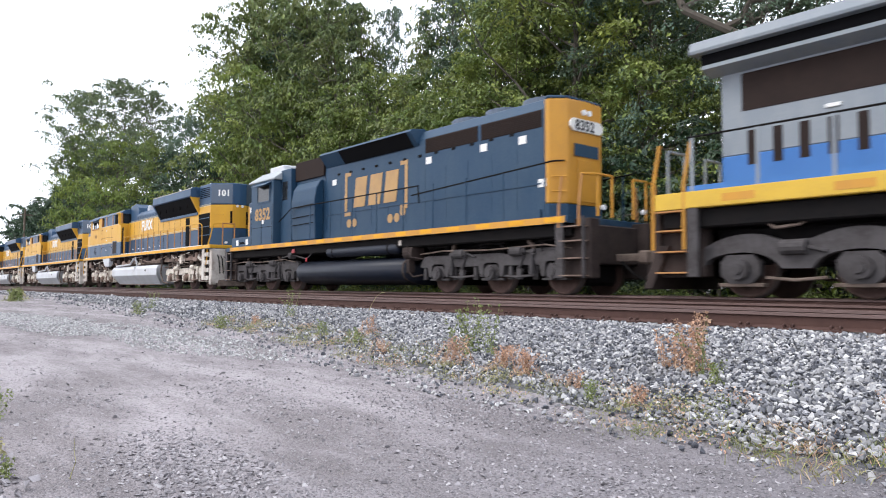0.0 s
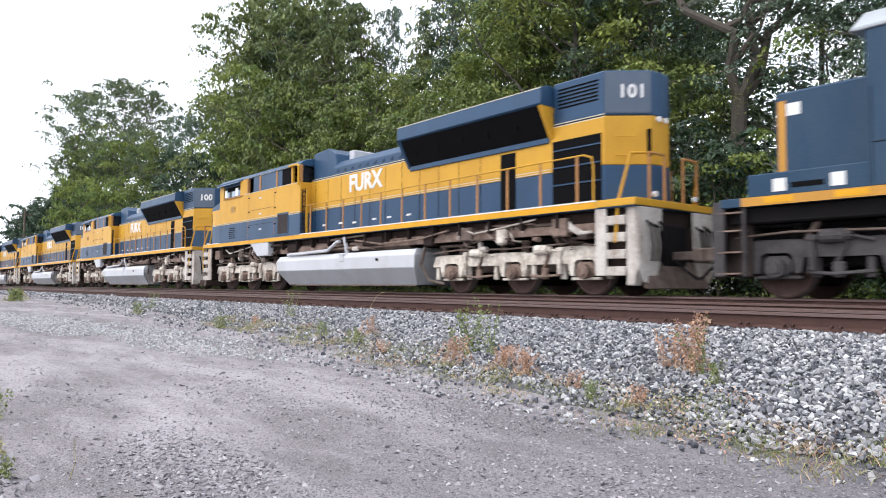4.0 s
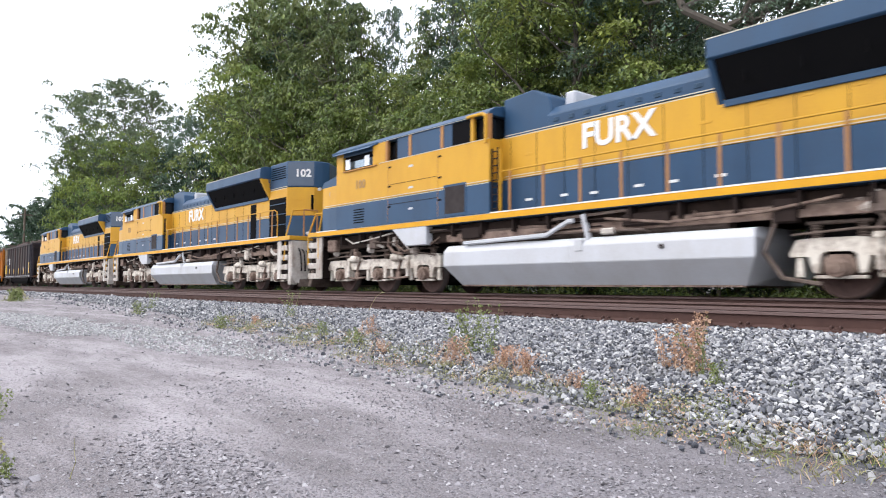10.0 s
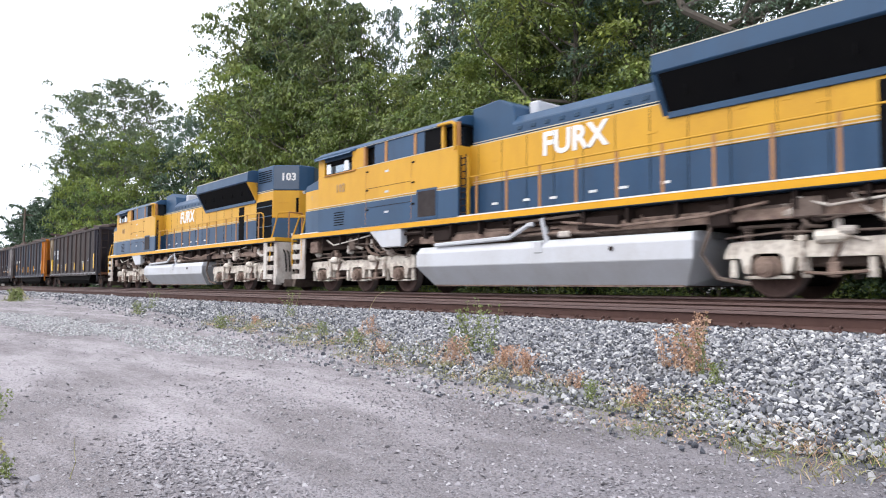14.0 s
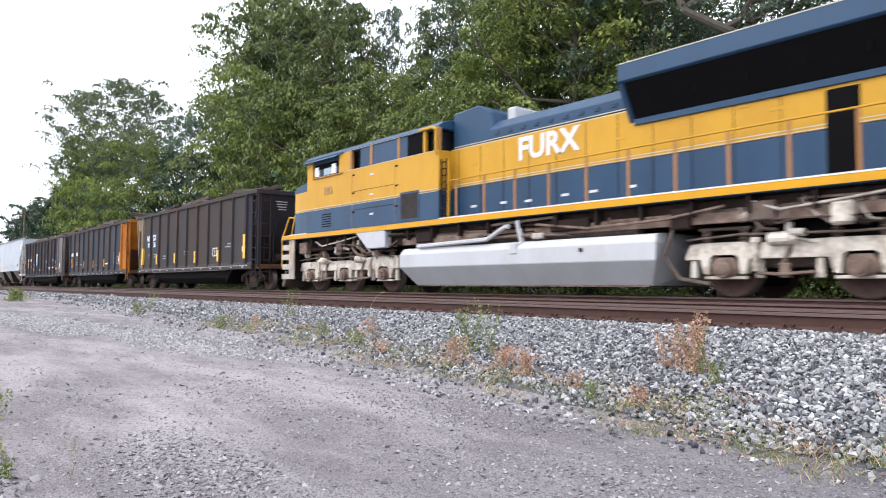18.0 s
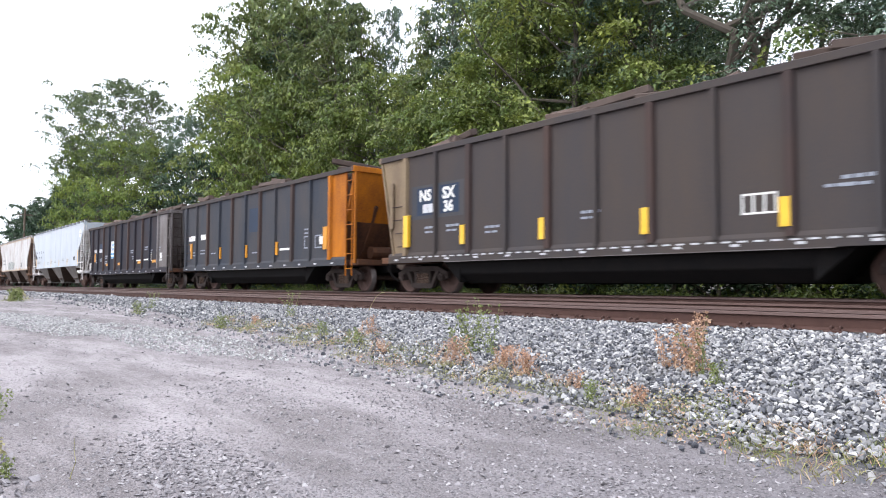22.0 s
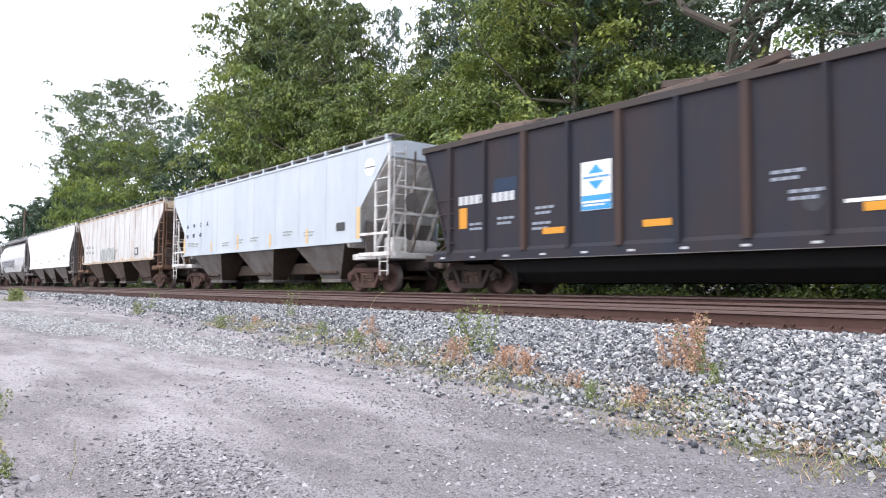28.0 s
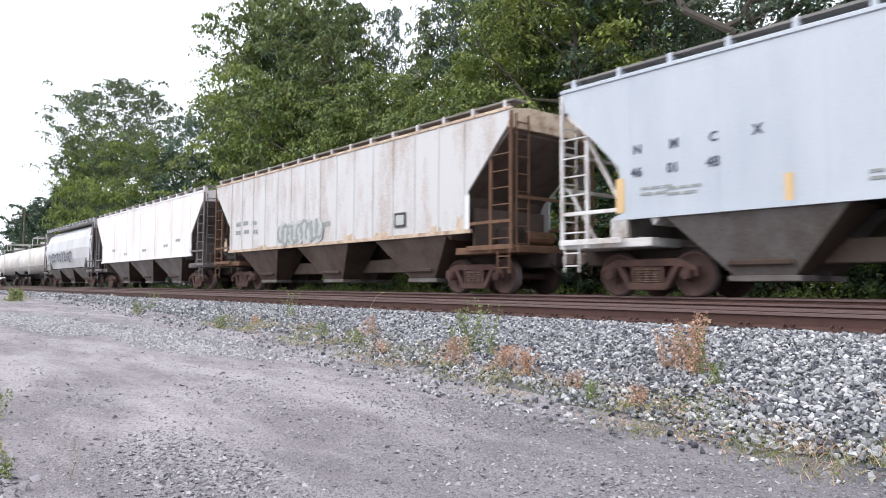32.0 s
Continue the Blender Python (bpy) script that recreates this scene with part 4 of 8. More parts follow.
def freight_truck(car, x, mat=P_FRT):
    """A three-piece truck: side frames with springs, bolster, two wheelsets."""
    for dx in (-0.89, 0.89):
        wheelset(car, x + dx, 0.457)
    fr = part("truck", box(B(), x - 0.2, x + 0.2, -0.98, 0.98, 0.42, 0.72, 0.03), mat, car)
    for s in (-1, 1):
        bm = B()
        y0, y1 = sorted((s * 0.95, s * 1.09))
        prism(bm, [(x - 1.10, 0.60), (x - 0.72, 0.76), (x + 0.72, 0.76), (x + 1.10, 0.60), (x + 1.10, 0.50), (x + 0.70, 0.63), (x - 0.70, 0.63), (x - 1.10, 0.50)][::-1], y0, y1, "y", 0.015)
        for k in (-1, 1):
            # slanting strut, upright column, pedestal and bearing
            prism(bm, [(x + k * 0.62, 0.64), (x + k * 0.78, 0.66), (x + k * 0.47, 0.16), (x + k * 0.33, 0.16)], y0, y1, "y", 0.01)
            prism(bm, [(x + k * 0.29, 0.64), (x + k * 0.37, 0.64), (x + k * 0.37, 0.25), (x + k * 0.29, 0.25)], y0 + 0.02, y1 - 0.02, "y")
            box(bm, x + k * 0.89 - 0.11, x + k * 0.89 + 0.11, y0 + 0.01, y1 - 0.01, 0.36, 0.60, 0.02)
            cyl(bm, (x + k * 0.89, s * 1.05, 0.45), (x + k * 0.89, s * 1.15, 0.45), 0.105, 14)
            cyl(bm, (x + k * 0.89, s * 1.15, 0.45), (x + k * 0.89, s * 1.17, 0.45), 0.05, 8)
            box(bm, x + k * 1.09 - 0.03, x + k * 1.09 + 0.03, y0, y1, 0.40, 0.60, 0.01)
        prism(bm, [(x - 0.47, 0.27), (x + 0.47, 0.27), (x + 0.42, 0.13), (x - 0.42, 0.13)], y0, y1, "y", 0.012)
        part("side_frame", bm, mat, fr)
        bm = B()
        for k in (-0.19, 0, 0.19):
            part("coil_spring", ridged(B(), x + k, s * 1.03, 0.27, 0.56, 0.088, 6), P_SPRING, fr)
        part("spring_seat", box(bm, x - 0.3, x + 0.3, y0 + 0.01, y1 - 0.01, 0.54, 0.60), mat, fr)


def coupler(car, x, z=0.85):
    s = 1 if x > 0 else -1
    bm = box(B(), min(x, x - s * 0.9), max(x, x - s * 0.9), -0.09, 0.09, z - 0.09, z + 0.09, 0.02)
    box(bm, min(x + s * 0.02, x - s * 0.25), max(x + s * 0.02, x - s * 0.25), -0.16, 0.14, z - 0.15, z + 0.15, 0.04)
    part("coupler", bm, P_PIPE, car)
    part("air_hose", tube(B(), [(x - s * 0.5, -0.4, z - 0.1), (x - s * 0.2, -0.42, z - 0.35), (x, -0.35, z - 0.5)], 0.03), P_DARK, car)


def ladder(car, x, y, z0, z1, mat, width=0.42, n=6, across="x", name="ladder"):
    bm = B()
    for d in (-width / 2, width / 2):
        a = (x + d, y, z0) if across == "x" else (x, y + d, z0)
        cyl(bm, a, (a[0], a[1], z1), 0.022, 6)
    for i in range(n):
        z = z0 + (z1 - z0) * (i + 0.5) / n
        if across == "x":
            cyl(bm, (x - width / 2, y, z), (x + width / 2, y, z), 0.016, 6)
        else:
            cyl(bm, (x, y - width / 2, z), (x, y + width / 2, z), 0.016, 6)
    return part(name, bm, mat, car)


def rail_line(car, pts, mat, r=0.022, name="handrail", label=""):
    return part(name, tube(B(), pts, r), mat, car, label)


def strips(car, name, mat, x0, x1, y, zs, h=0.02, both=True, label=""):
    for z in zs:
        bm = B()
        for s in ((-1, 1) if both else (-1,)):
            ya, yb = sorted((s * y, s * (y + 0.004)))
            box(bm, x0, x1, ya, yb, z - h / 2, z + h / 2)
        part(name, bm, mat, car, label)


# ---- six-axle locomotive truck ----
def loco_truck(car, xs, mat, dark, r=0.533, heavy=True):
    c = (xs[0] + xs[2]) / 2
    for x in xs:
        wheelset(car, x, r)
    fr = part("truck", box(B(), xs[0] - 0.2, xs[2] + 0.2, -0.9, 0.9, 0.55, 0.75, 0.04), dark, car)
    for s in (-1, 1):
        y0, y1 = sorted((s * 0.98, s * 1.16))
        # one casting: a straight beam with a pair of legs round each journal
        top, low = [(xs[0] - 0.78, 0.78), (xs[0] - 0.66, 1.0)], [(xs[0] - 0.78, 0.70)]
        for x in xs:
            top += [(x - 0.40, 1.02), (x + 0.40, 1.02), (x + 0.52, 0.97)] if x < xs[2] else [(x - 0.45, 1.10), (x + 0.62, 1.10), (x + 0.78, 0.98)]
            low += [(x - 0.46, 0.72), (x - 0.41, 0.44), (x - 0.30, 0.42), (x - 0.285, 0.74), (x - 0.20, 0.80), (x + 0.20, 0.80), (x + 0.285, 0.74), (x + 0.30, 0.42), (x + 0.41, 0.44), (x + 0.46, 0.72)]
        low.append((xs[2] + 0.78, 0.72))
        part("side_frame", prism(B(), low + top[::-1], y0, y1, "y", 0.012), mat, fr)
        brown = P_JOURNAL if mat is P_TRUCK else mat
        for x in xs:
            bm = prism(B(), rounded([(x - 0.24, 0.38), (x + 0.24, 0.38), (x + 0.24, 0.74), (x - 0.24, 0.74)], 0.09), y0 + 0.03, y1 - 0.04, "y")
            cyl(bm, (x, s * 1.14, 0.53), (x, s * 1.25, 0.53), 0.17, 16)
            cyl(bm, (x, s * 1.25, 0.53), (x, s * 1.28, 0.53), 0.10, 12)
            for a in range(3):
                cyl(bm, (x + 0.135 * math.cos(a * 2.1 + 0.5), s * 1.25, 0.53 + 0.135 * math.sin(a * 2.1 + 0.5)), (x + 0.135 * math.cos(a * 2.1 + 0.5), s * 1.27, 0.53 + 0.135 * math.sin(a * 2.1 + 0.5)), 0.022, 6)
            part("journal_box", bm, brown, fr)
            part("pedestal_tie", box(B(), x - 0.40, x + 0.40, y0 + 0.04, y1 - 0.02, 0.34, 0.40, 0.01), mat, fr)
            for d in (-0.68, 0.60):
                part("brake_shoe", prism(B(), [(x + d, 0.70), (x + d + 0.10, 0.70), (x + d + 0.12, 0.36), (x + d - 0.02, 0.36)], *sorted((s * 1.04, s * 1.13)), "y", 0.012), mat, fr)
            for d in (-0.36, 0.36):
                part("coil_spring", ridged(B(), x + d, s * 1.08, 1.0, 1.24, 0.10), dark, fr)
            part("spring_cap", box(B(), x - 0.50, x + 0.50, y0, y1 - 0.02, 1.24, 1.30, 0.015), dark, fr)
        # upright dampers at the end axles
        for x in (xs[0] + 0.62, xs[2] - 0.66):
            bm = cyl(B(), (x, s * 1.21, 0.48), (x, s * 1.21, 0.82), 0.06, 10)
            cyl(bm, (x, s * 1.21, 0.82), (x, s * 1.21, 1.02), 0.035, 8)
            box(bm, x - 0.09, x + 0.09, *sorted((s * 1.14, s * 1.23)), 0.98, 1.08, 0.015)
            part("damper", bm, mat, fr)
        for k, x in enumerate(((xs[0] + xs[1]) / 2, (xs[1] + xs[2]) / 2)):
            bm = cyl(B(), (x - 0.28, s * 1.2, 1.04), (x + 0.10, s * 1.2, 1.04), 0.12, 12)
            cyl(bm, (x + 0.10, s * 1.2, 1.04), (x + 0.18, s * 1.2, 1.04), 0.08, 10)
            cyl(bm, (x + 0.18, s * 1.2, 1.04), (x + 0.5, s * 1.2, 0.95), 0.025, 6)
            part("brake_cylinder", bm, mat, fr)
            bm = tube(B(), [(x - 0.5, s * 1.2, 0.45), (x - 0.1, s * 1.22, 0.42), (x + 0.5, s * 1.2, 0.46)], 0.03)
            box(bm, x - 0.12, x + 0.06, *sorted((s * 1.12, s * 1.22)), 0.36, 0.62, 0.02)
            cyl(bm, (x - 0.06, s * 1.18, 0.6), (x + 0.1, s * 1.18, 0.95), 0.04, 8)
            part("brake_rigging", bm, P_JOURNAL if mat is P_TRUCK else mat, fr)
        bm = tube(B(), [(xs[0] - 0.7, s * 1.22, 1.08), (xs[0] + 0.3, s * 1.24, 1.14), (xs[1], s * 1.24, 1.10), (xs[2] - 0.2, s * 1.24, 1.16), (xs[2] + 0.6, s * 1.2, 1.05)], 0.022)
        tube(bm, [(xs[0] + 0.5, s * 1.1, 1.0), (xs[0] + 0.7, s * 1.15, 1.3), (xs[0] + 0.6, s * 0.9, 1.6)], 0.06)
        tube(bm, [(xs[2] - 0.6, s * 1.1, 1.0), (xs[2] - 0.8, s * 1.15, 1.3), (xs[2] - 0.7, s * 0.9, 1.6)], 0.06)
        part("truck_piping", bm, P_PIPE, fr)
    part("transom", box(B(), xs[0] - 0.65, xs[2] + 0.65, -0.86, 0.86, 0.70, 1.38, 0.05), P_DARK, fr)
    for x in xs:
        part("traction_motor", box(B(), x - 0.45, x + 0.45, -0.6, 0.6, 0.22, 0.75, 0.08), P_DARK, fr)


# ---- blue and yellow wide-cab locomotive: local x runs from the cab (-) to the radiator end (+) ----
def hood_plan(x0, x1, hw, chamfer=True):
    if chamfer:
        return [(x0, -hw), (x1 - 0.72, -hw), (x1 - 0.03, -0.32), (x1, 0), (x1 - 0.03, 0.32), (x1 - 0.72, hw), (x0, hw)]
    return [(x0, -hw), (x1, -hw), (x1, hw), (x0, hw)]


def wide_cab_loco(xref):
    L = thing("diesel_locomotive", "blue and yellow six-axle diesel locomotive with flared radiators", "locomotive", "blue and yellow locomotives of the train")
    HW, CW = 1.08, 1.53
    part("underframe", box(B(), -11.3, 11.2, -1.22, 1.22, 1.38, 1.82, 0.03), P_UNDER, L)
    rng = random.Random(12)
    for s in (-1, 1):
        for i in range(20):
            x = -10.6 + i * 1.11
            part("frame_rib", box(B(), x, x + 0.05, *sorted((s * 1.20, s * 1.45)), 1.5, 1.82), P_UMBER, L)
        for i in range(16):
            x0 = rng.uniform(-10.5, 8.0)
            z = rng.uniform(1.36, 1.74)
            d = rng.uniform(0.8, 3.0)
            yy = s * rng.uniform(1.26, 1.42)
            part("conduit", tube(B(), [(x0, s * 1.2, z + 0.08), (x0 + 0.1, yy, z), (x0 + d, yy, z + rng.uniform(-0.07, 0.07)), (x0 + d + 0.1, s * 1.2, z - 0.1)], rng.choice((0.018, 0.025, 0.035)), 5), rng.choice((P_PIPE, P_JOURNAL, P_UMBER)), L)
        for x0, w, z0, z1, m in ((-10.4, 0.5, 1.3, 1.7, P_JOURNAL), (-7.9, 0.35, 1.32, 1.65, P_PIPE), (4.5, 0.4, 1.28, 1.7, P_UMBER), (6.0, 0.5, 1.35, 1.7, P_PIPE), (9.2, 0.45, 1.3, 1.72, P_JOURNAL), (-3.6, 0.7, 1.4, 1.7, P_UMBER), (1.4, 1.1, 1.42, 1.68, P_UMBER)):
            part("valve_box", box(B(), x0, x0 + w, *sorted((s * 1.18, s * 1.40)), z0, z1, 0.03), m, L)
        # hoses, valves and brackets over the two trucks
        for lo, hi in ((-10.3, -5.2), (5.1, 10.2)):
            for i in range(11):
                x0, z0 = rng.uniform(lo, hi), rng.uniform(1.15, 1.45)
                dx, r = rng.uniform(0.3, 1.1), rng.choice((0.022, 0.03, 0.045))
                part("hose", tube(B(), [(x0, s * 1.18, 1.72), (x0 + dx * 0.2, s * 1.32, z0 + 0.2), (x0 + dx * 0.6, s * 1.34, z0), (x0 + dx, s * 1.22, z0 - rng.uniform(-0.2, 0.2))], r, 6), rng.choice((P_PIPE, P_JOURNAL, P_STEP, P_UMBER)), L)
            for i in range(5):
                x0, z0 = lo + (hi - lo) * (i + rng.uniform(0.1, 0.9)) / 5, rng.uniform(1.12, 1.5)
                bm = cyl(B(), (x0, s * 1.22, z0), (x0 + rng.uniform(0.12, 0.3), s * 1.26, z0 + rng.uniform(-0.03, 0.03)), rng.uniform(0.06, 0.11), 10)
                box(bm, x0 - 0.05, x0 + 0.04, *sorted((s * 1.15, s * 1.28)), z0 - 0.05, z0 + 0.18, 0.01)
                part("valve", bm, rng.choice((P_STEP, P_JOURNAL, P_STEP, P_PIPE)), L)
            part("cable_loop", tube(B(), [(lo + 1.0, s * 1.36, 1.70), (lo + 1.5, s * 1.40, 1.52), (lo + 2.6, s * 1.40, 1.62), (lo + 3.6, s * 1.38, 1.74)], 0.025, 6), P_STEP, L)
    part("exhaust_outlet", box(B(), -0.86, -0.55, -0.5, 0.5, 4.5, 4.86, 0.04), P_TANK, L, "silver exhaust outlet")
    part("deck", box(B(), -11.5, 11.5, -1.50, 1.50, 1.82, 1.995, 0.01), P_BLUE, L)
    for s in (-1, 1):
        part("sill_stripe", box(B(), -10.95, 10.55, *sorted((s * 1.50, s * 1.512)), 1.84, 1.98), P_SILL, L)
        part("pinstripe", box(B(), -10.95, 10.55, *sorted((s * 1.50, s * 1.516)), 1.982, 2.012), P_WHITE, L)
    # hood in its colour bands
    part("hood_lower", prism(B(), hood_plan(-2.45, 11.17, HW), 1.99, 2.83, "z", 0.015), P_BLUE, L)
    part("hood_middle", prism(B(), hood_plan(-2.45, 11.17, HW + 0.003), 2.83, 3.90, "z", 0.012), P_YELLOW, L)
    part("hood_top", prism(B(), [(-HW, 3.90), (-HW, 4.20), (-0.86, 4.44), (0.86, 4.44), (HW, 4.20), (HW, 3.90)], -0.9, 3.6, "x", 0.02), P_BLUE, L)
    part("equipment_box", prism(B(), [(-2.45, 3.9), (-2.45, 4.90), (-1.45, 4.97), (-0.95, 4.72), (-0.85, 4.40), (-0.85, 3.9)], -0.98, 0.98, "y", 0.03), P_BLUE, L)
    rear = part("radiator_housing", prism(B(), [(-HW, 3.90), (-1.20, 4.45), (-1.38, 4.80), (-1.20, 4.84), (1.20, 4.84), (1.38, 4.80), (1.20, 4.45), (HW, 3.90)], 3.45, 9.0, "x", 0.01), P_BLUE, L)
    part("hood_end_top", prism(B(), hood_plan(9.0, 11.17, HW), 3.90, 4.90, "z", 0.03), P_BLUE, L)
    for s in (-1, 1):
        # flared radiator: a sloping dark core under a blue fascia
        part("radiator_core", prism(B(), [(s * (HW + 0.01), 3.66), (s * 1.47, 4.36), (s * 1.05, 4.36), (s * 1.0, 3.70)], 3.52, 8.88, "x"), P_MESH, rear)
        part("radiator_fascia", prism(B(), [(s * 1.47, 4.36), (s * 1.52, 4.40), (s * 1.50, 4.78), (s * 1.30, 4.85), (s * 1.1, 4.85), (s * 1.1, 4.36)], 3.38, 9.0, "x", 0.012), P_BLUE, rear)
        for x in (3.38, 8.88):
            part("radiator_cheek", prism(B(), [(s * HW, 3.60), (s * 1.50, 4.36), (s * 1.0, 4.36), (s * 1.0, 3.60)], x, x + 0.12, "x"), P_BLUE if x < 5 else P_YELLOW, rear)
        for i in range(5):
            part("radiator_stay", box(B(), 4.0 + i * 1.0, 4.03 + i * 1.0, *sorted((s * 1.30, s * 1.33)), 3.9, 4.34), P_MESH, rear)
        part("sill_of_radiator", box(B(), 3.5, 8.9, *sorted((s * HW, s * (HW + 0.05))), 3.535, 3.665, 0.01), P_BLUE, rear)
        # pale line painted as the highlight on the fascia's top edge
        part("pinstripe", box(B(), 3.38, 9.0, *sorted((s * 1.497, s * 1.506)), 4.755, 4.775), P_STRIPE, rear)
        # doors and latches along the hood
        bm = B()
        for i in range(11):
            x = -2.1 + i * 0.86
            if x < 7.0:
                box(bm, x, x + 0.012, *sorted((s * HW, s * (HW + 0.008))), 2.1, 3.85)
        part("door_seams", bm, P_DARK, L)
        for x, z in ((-1.6, 2.25), (-0.5, 2.25), (0.35, 2.22), (1.5, 2.25), (2.3, 2.25), (3.3, 2.25), (-1.6, 3.35), (3.0, 3.3), (4.1, 3.45), (4.9, 3.45), (5.7, 3.45), (6.3, 3.3), (8.3, 3.45)):
            part("latch_plate", box(B(), x, x + 0.22, *sorted((s * HW, s * (HW + 0.012))), z, z + 0.06, 0.004), P_WHITE if z < 2.5 else P_YELLOW, L)
        for i in range(9):
            part("hood_bracket", box(B(), -0.7 + i * 0.45, -0.55 + i * 0.45, *sorted((s * (HW - 0.02), s * (HW + 0.02))), 4.02, 4.12, 0.01), P_NAVY, L)
        part("hood_door", box(B(), 7.25, 7.78, *sorted((s * HW, s * (HW + 0.012))), 2.03, 3.48, 0.006), P_MESH, L, "open black louvred door")
        dr = part("engine_air_door", box(B(), 8.98, 10.38, *sorted((s * (HW + 0.001), s * (HW + 0.012))), 2.06, 3.54, 0.006), P_MESH, L, "large black grille door")
        for z in (2.5, 2.9, 3.3):
            part("grille_bar", box(B(), 9.0, 10.36, *sorted((s * (HW + 0.012), s * (HW + 0.03))), z, z + 0.03), P_BLUE, dr)
        bm = B()
        for i in range(6):
            box(bm, 9.15, 10.3, *sorted((s * (HW - 0.01), s * (HW + 0.015))), 4.28 + i * 0.085, 4.31 + i * 0.085)
        part("hood_louvre", bm, P_MESH, L)
        # pinstripes
        for z in (2.845, 2.905):
            part("pinstripe", box(B(), -2.3, 8.9, *sorted((s * HW, s * (HW + 0.006))), z, z + 0.02), P_STRIPE, L)
        for z in (3.87, 3.93):
            part("pinstripe", box(B(), -2.3, 3.4, *sorted((s * HW, s * (HW + 0.006))), z, z + 0.02), P_STRIPE, L)
            part("pinstripe", box(B(), 9.02, 10.45, *sorted((s * HW, s * (HW + 0.006))), z, z + 0.02), P_STRIPE, L)
        # handrail with its posts
        y = s * 1.47
        rail_line(L, [(-2.0, y, 2.98), (10.2, y, 3.02), (10.42, y, 2.94), (10.46, y, 2.7), (10.46, y, 2.0)], P_RUSTRAIL if s > 0 else P_YELLOW, 0.021)
        for i in range(12):
            x = -1.75 + i * 1.07
            part("rail_post", box(B(), x - 0.03, x + 0.03, *sorted((y - 0.012, y + 0.012)), 2.0, 3.0), P_RUSTRAIL, L)
        # steps at both ends
        for x0, x1, n in ((-11.62, -10.9, "f"), (10.5, 11.25, "r")):
            st = part("step_well", box(B(), x0, x1, *sorted((s * 1.0, s * 1.30)), 0.42, 1.84, 0.02), P_UMBER, L, "dark step well")
            for z in (0.42, 0.77, 1.12, 1.47):
                part("tread", box(B(), x0 + (0.02 if n == "f" else 0.28), x1 - (0.12 if n == "f" else 0.02), *sorted((s * 1.26, s * 1.46)), z, z + 0.19, 0.01), P_STEP, st)
            part("step_plate", box(B(), x0 if n == "r" else x1 - 0.12, x0 + 0.28 if n == "r" else x1 + 0.25, *sorted((s * 1.42, s * 1.475)), 0.42, 1.96, 0.01), P_STEP, st)
        rail_line(L, [(-11.6, s * 1.45, 0.9), (-11.62, s * 1.45, 1.9), (-11.15, s * 1.42, 2.65), (-10.95, s * 1.3, 2.65)], P_YELLOW, 0.03)
        rail_line(L, [(-10.88, s * 1.46, 1.1), (-10.9, s * 1.46, 1.95), (-10.72, s * 1.40, 2.72)], P_YELLOW, 0.03)
        rail_line(L, [(11.0, s * 1.45, 1.1), (11.05, s * 1.42, 1.95), (11.25, s * 1.25, 2.95), (11.4, s * 0.9, 2.98)], P_YELLOW, 0.03)
        rail_line(L, [(11.45, s * 0.9, 1.95), (11.45, s * 0.9, 2.98), (11.45, s * 0.35, 2.98), (11.45, s * 0.35, 1.95)], P_RUSTRAIL, 0.03)
        rail_line(L, [(-11.4, s * 0.9, 1.95), (-11.4, s * 0.9, 2.7), (-11.4, s * 0.35, 2.7)], P_RUSTRAIL, 0.03)
        # piping and bits between deck and tank
        rail_line(L, [(-3.4, s * 1.46, 1.29), (-0.6, s * 1.46, 1.35), (0.05, s * 1.47, 1.62), (0.2, s * 1.47, 1.62)], P_TANK, 0.055, "air_pipe")
        part("filler", cyl(B(), (0.55, s * 1.38, 1.2), (0.45, s * 1.44, 1.75), 0.07, 10), P_TANK, L)
        part("air_pipe", tube(B(), [(-4.0, s * 1.2, 1.6), (1.0, s * 1.25, 1.52), (4.5, s * 1.25, 1.56), (9.5, s * 1.2, 1.62)], 0.05), P_PIPE, L)
        part("air_reservoir", cyl(B(), (-3.9, s * 1.05, 1.42), (3.6, s * 1.05, 1.42), 0.16, 14), P_PIPE, L)
        part("frame_beam", box(B(), -4.3, 10.4, *sorted((s * 1.26, s * 1.31)), 1.36, 1.56, 0.01), P_JOURNAL, L)
        part("cable_run", tube(B(), [(1.0, s * 1.4, 1.62), (2.5, s * 1.42, 1.44), (4.4, s * 1.42, 1.5), (5.6, s * 1.4, 1.66)], 0.03), P_JOURNAL, L)
        part("sand_hose", tube(B(), [(4.35, s * 1.2, 1.6), (4.5, s * 1.3, 1.3), (4.3, s * 1.3, 0.8), (4.6, s * 1.25, 0.35), (5.2, s * 1.2, 0.25)], 0.04), P_PIPE, L)
        part("sand_trap", box(B(), 7.4, 7.75, *sorted((s * 1.25, s * 1.42)), 1.2, 1.6, 0.05), P_TRUCK, L)
        part("equipment_locker", prism(B(), [(-6.6, 1.86), (-4.95, 1.86), (-4.95, 1.32), (-5.9, 1.32)], *sorted((s * 1.25, s * 1.50)), "y", 0.02), P_TANK, L, "pale grey underfloor box")
    shell = prism(B(), [(-1.15, 1.27), (-1.40, 1.24), (-1.50, 1.08), (-1.50, 0.72), (-1.12, 0.22), (1.12, 0.22), (1.50, 0.72), (1.50, 1.08), (1.40, 1.24), (1.15, 1.27)], -4.2, 4.25, "x")
    for v in shell.verts:
        # both ends slope in below
        if v.co.z < 0.5:
            v.co.x -= math.copysign(0.34, v.co.x)
        elif v.co.z > 1.2:
            v.co.x -= math.copysign(0.06, v.co.x)
    bmesh.ops.bevel(shell, geom=list(shell.edges), offset=0.015, segments=1, affect="EDGES")
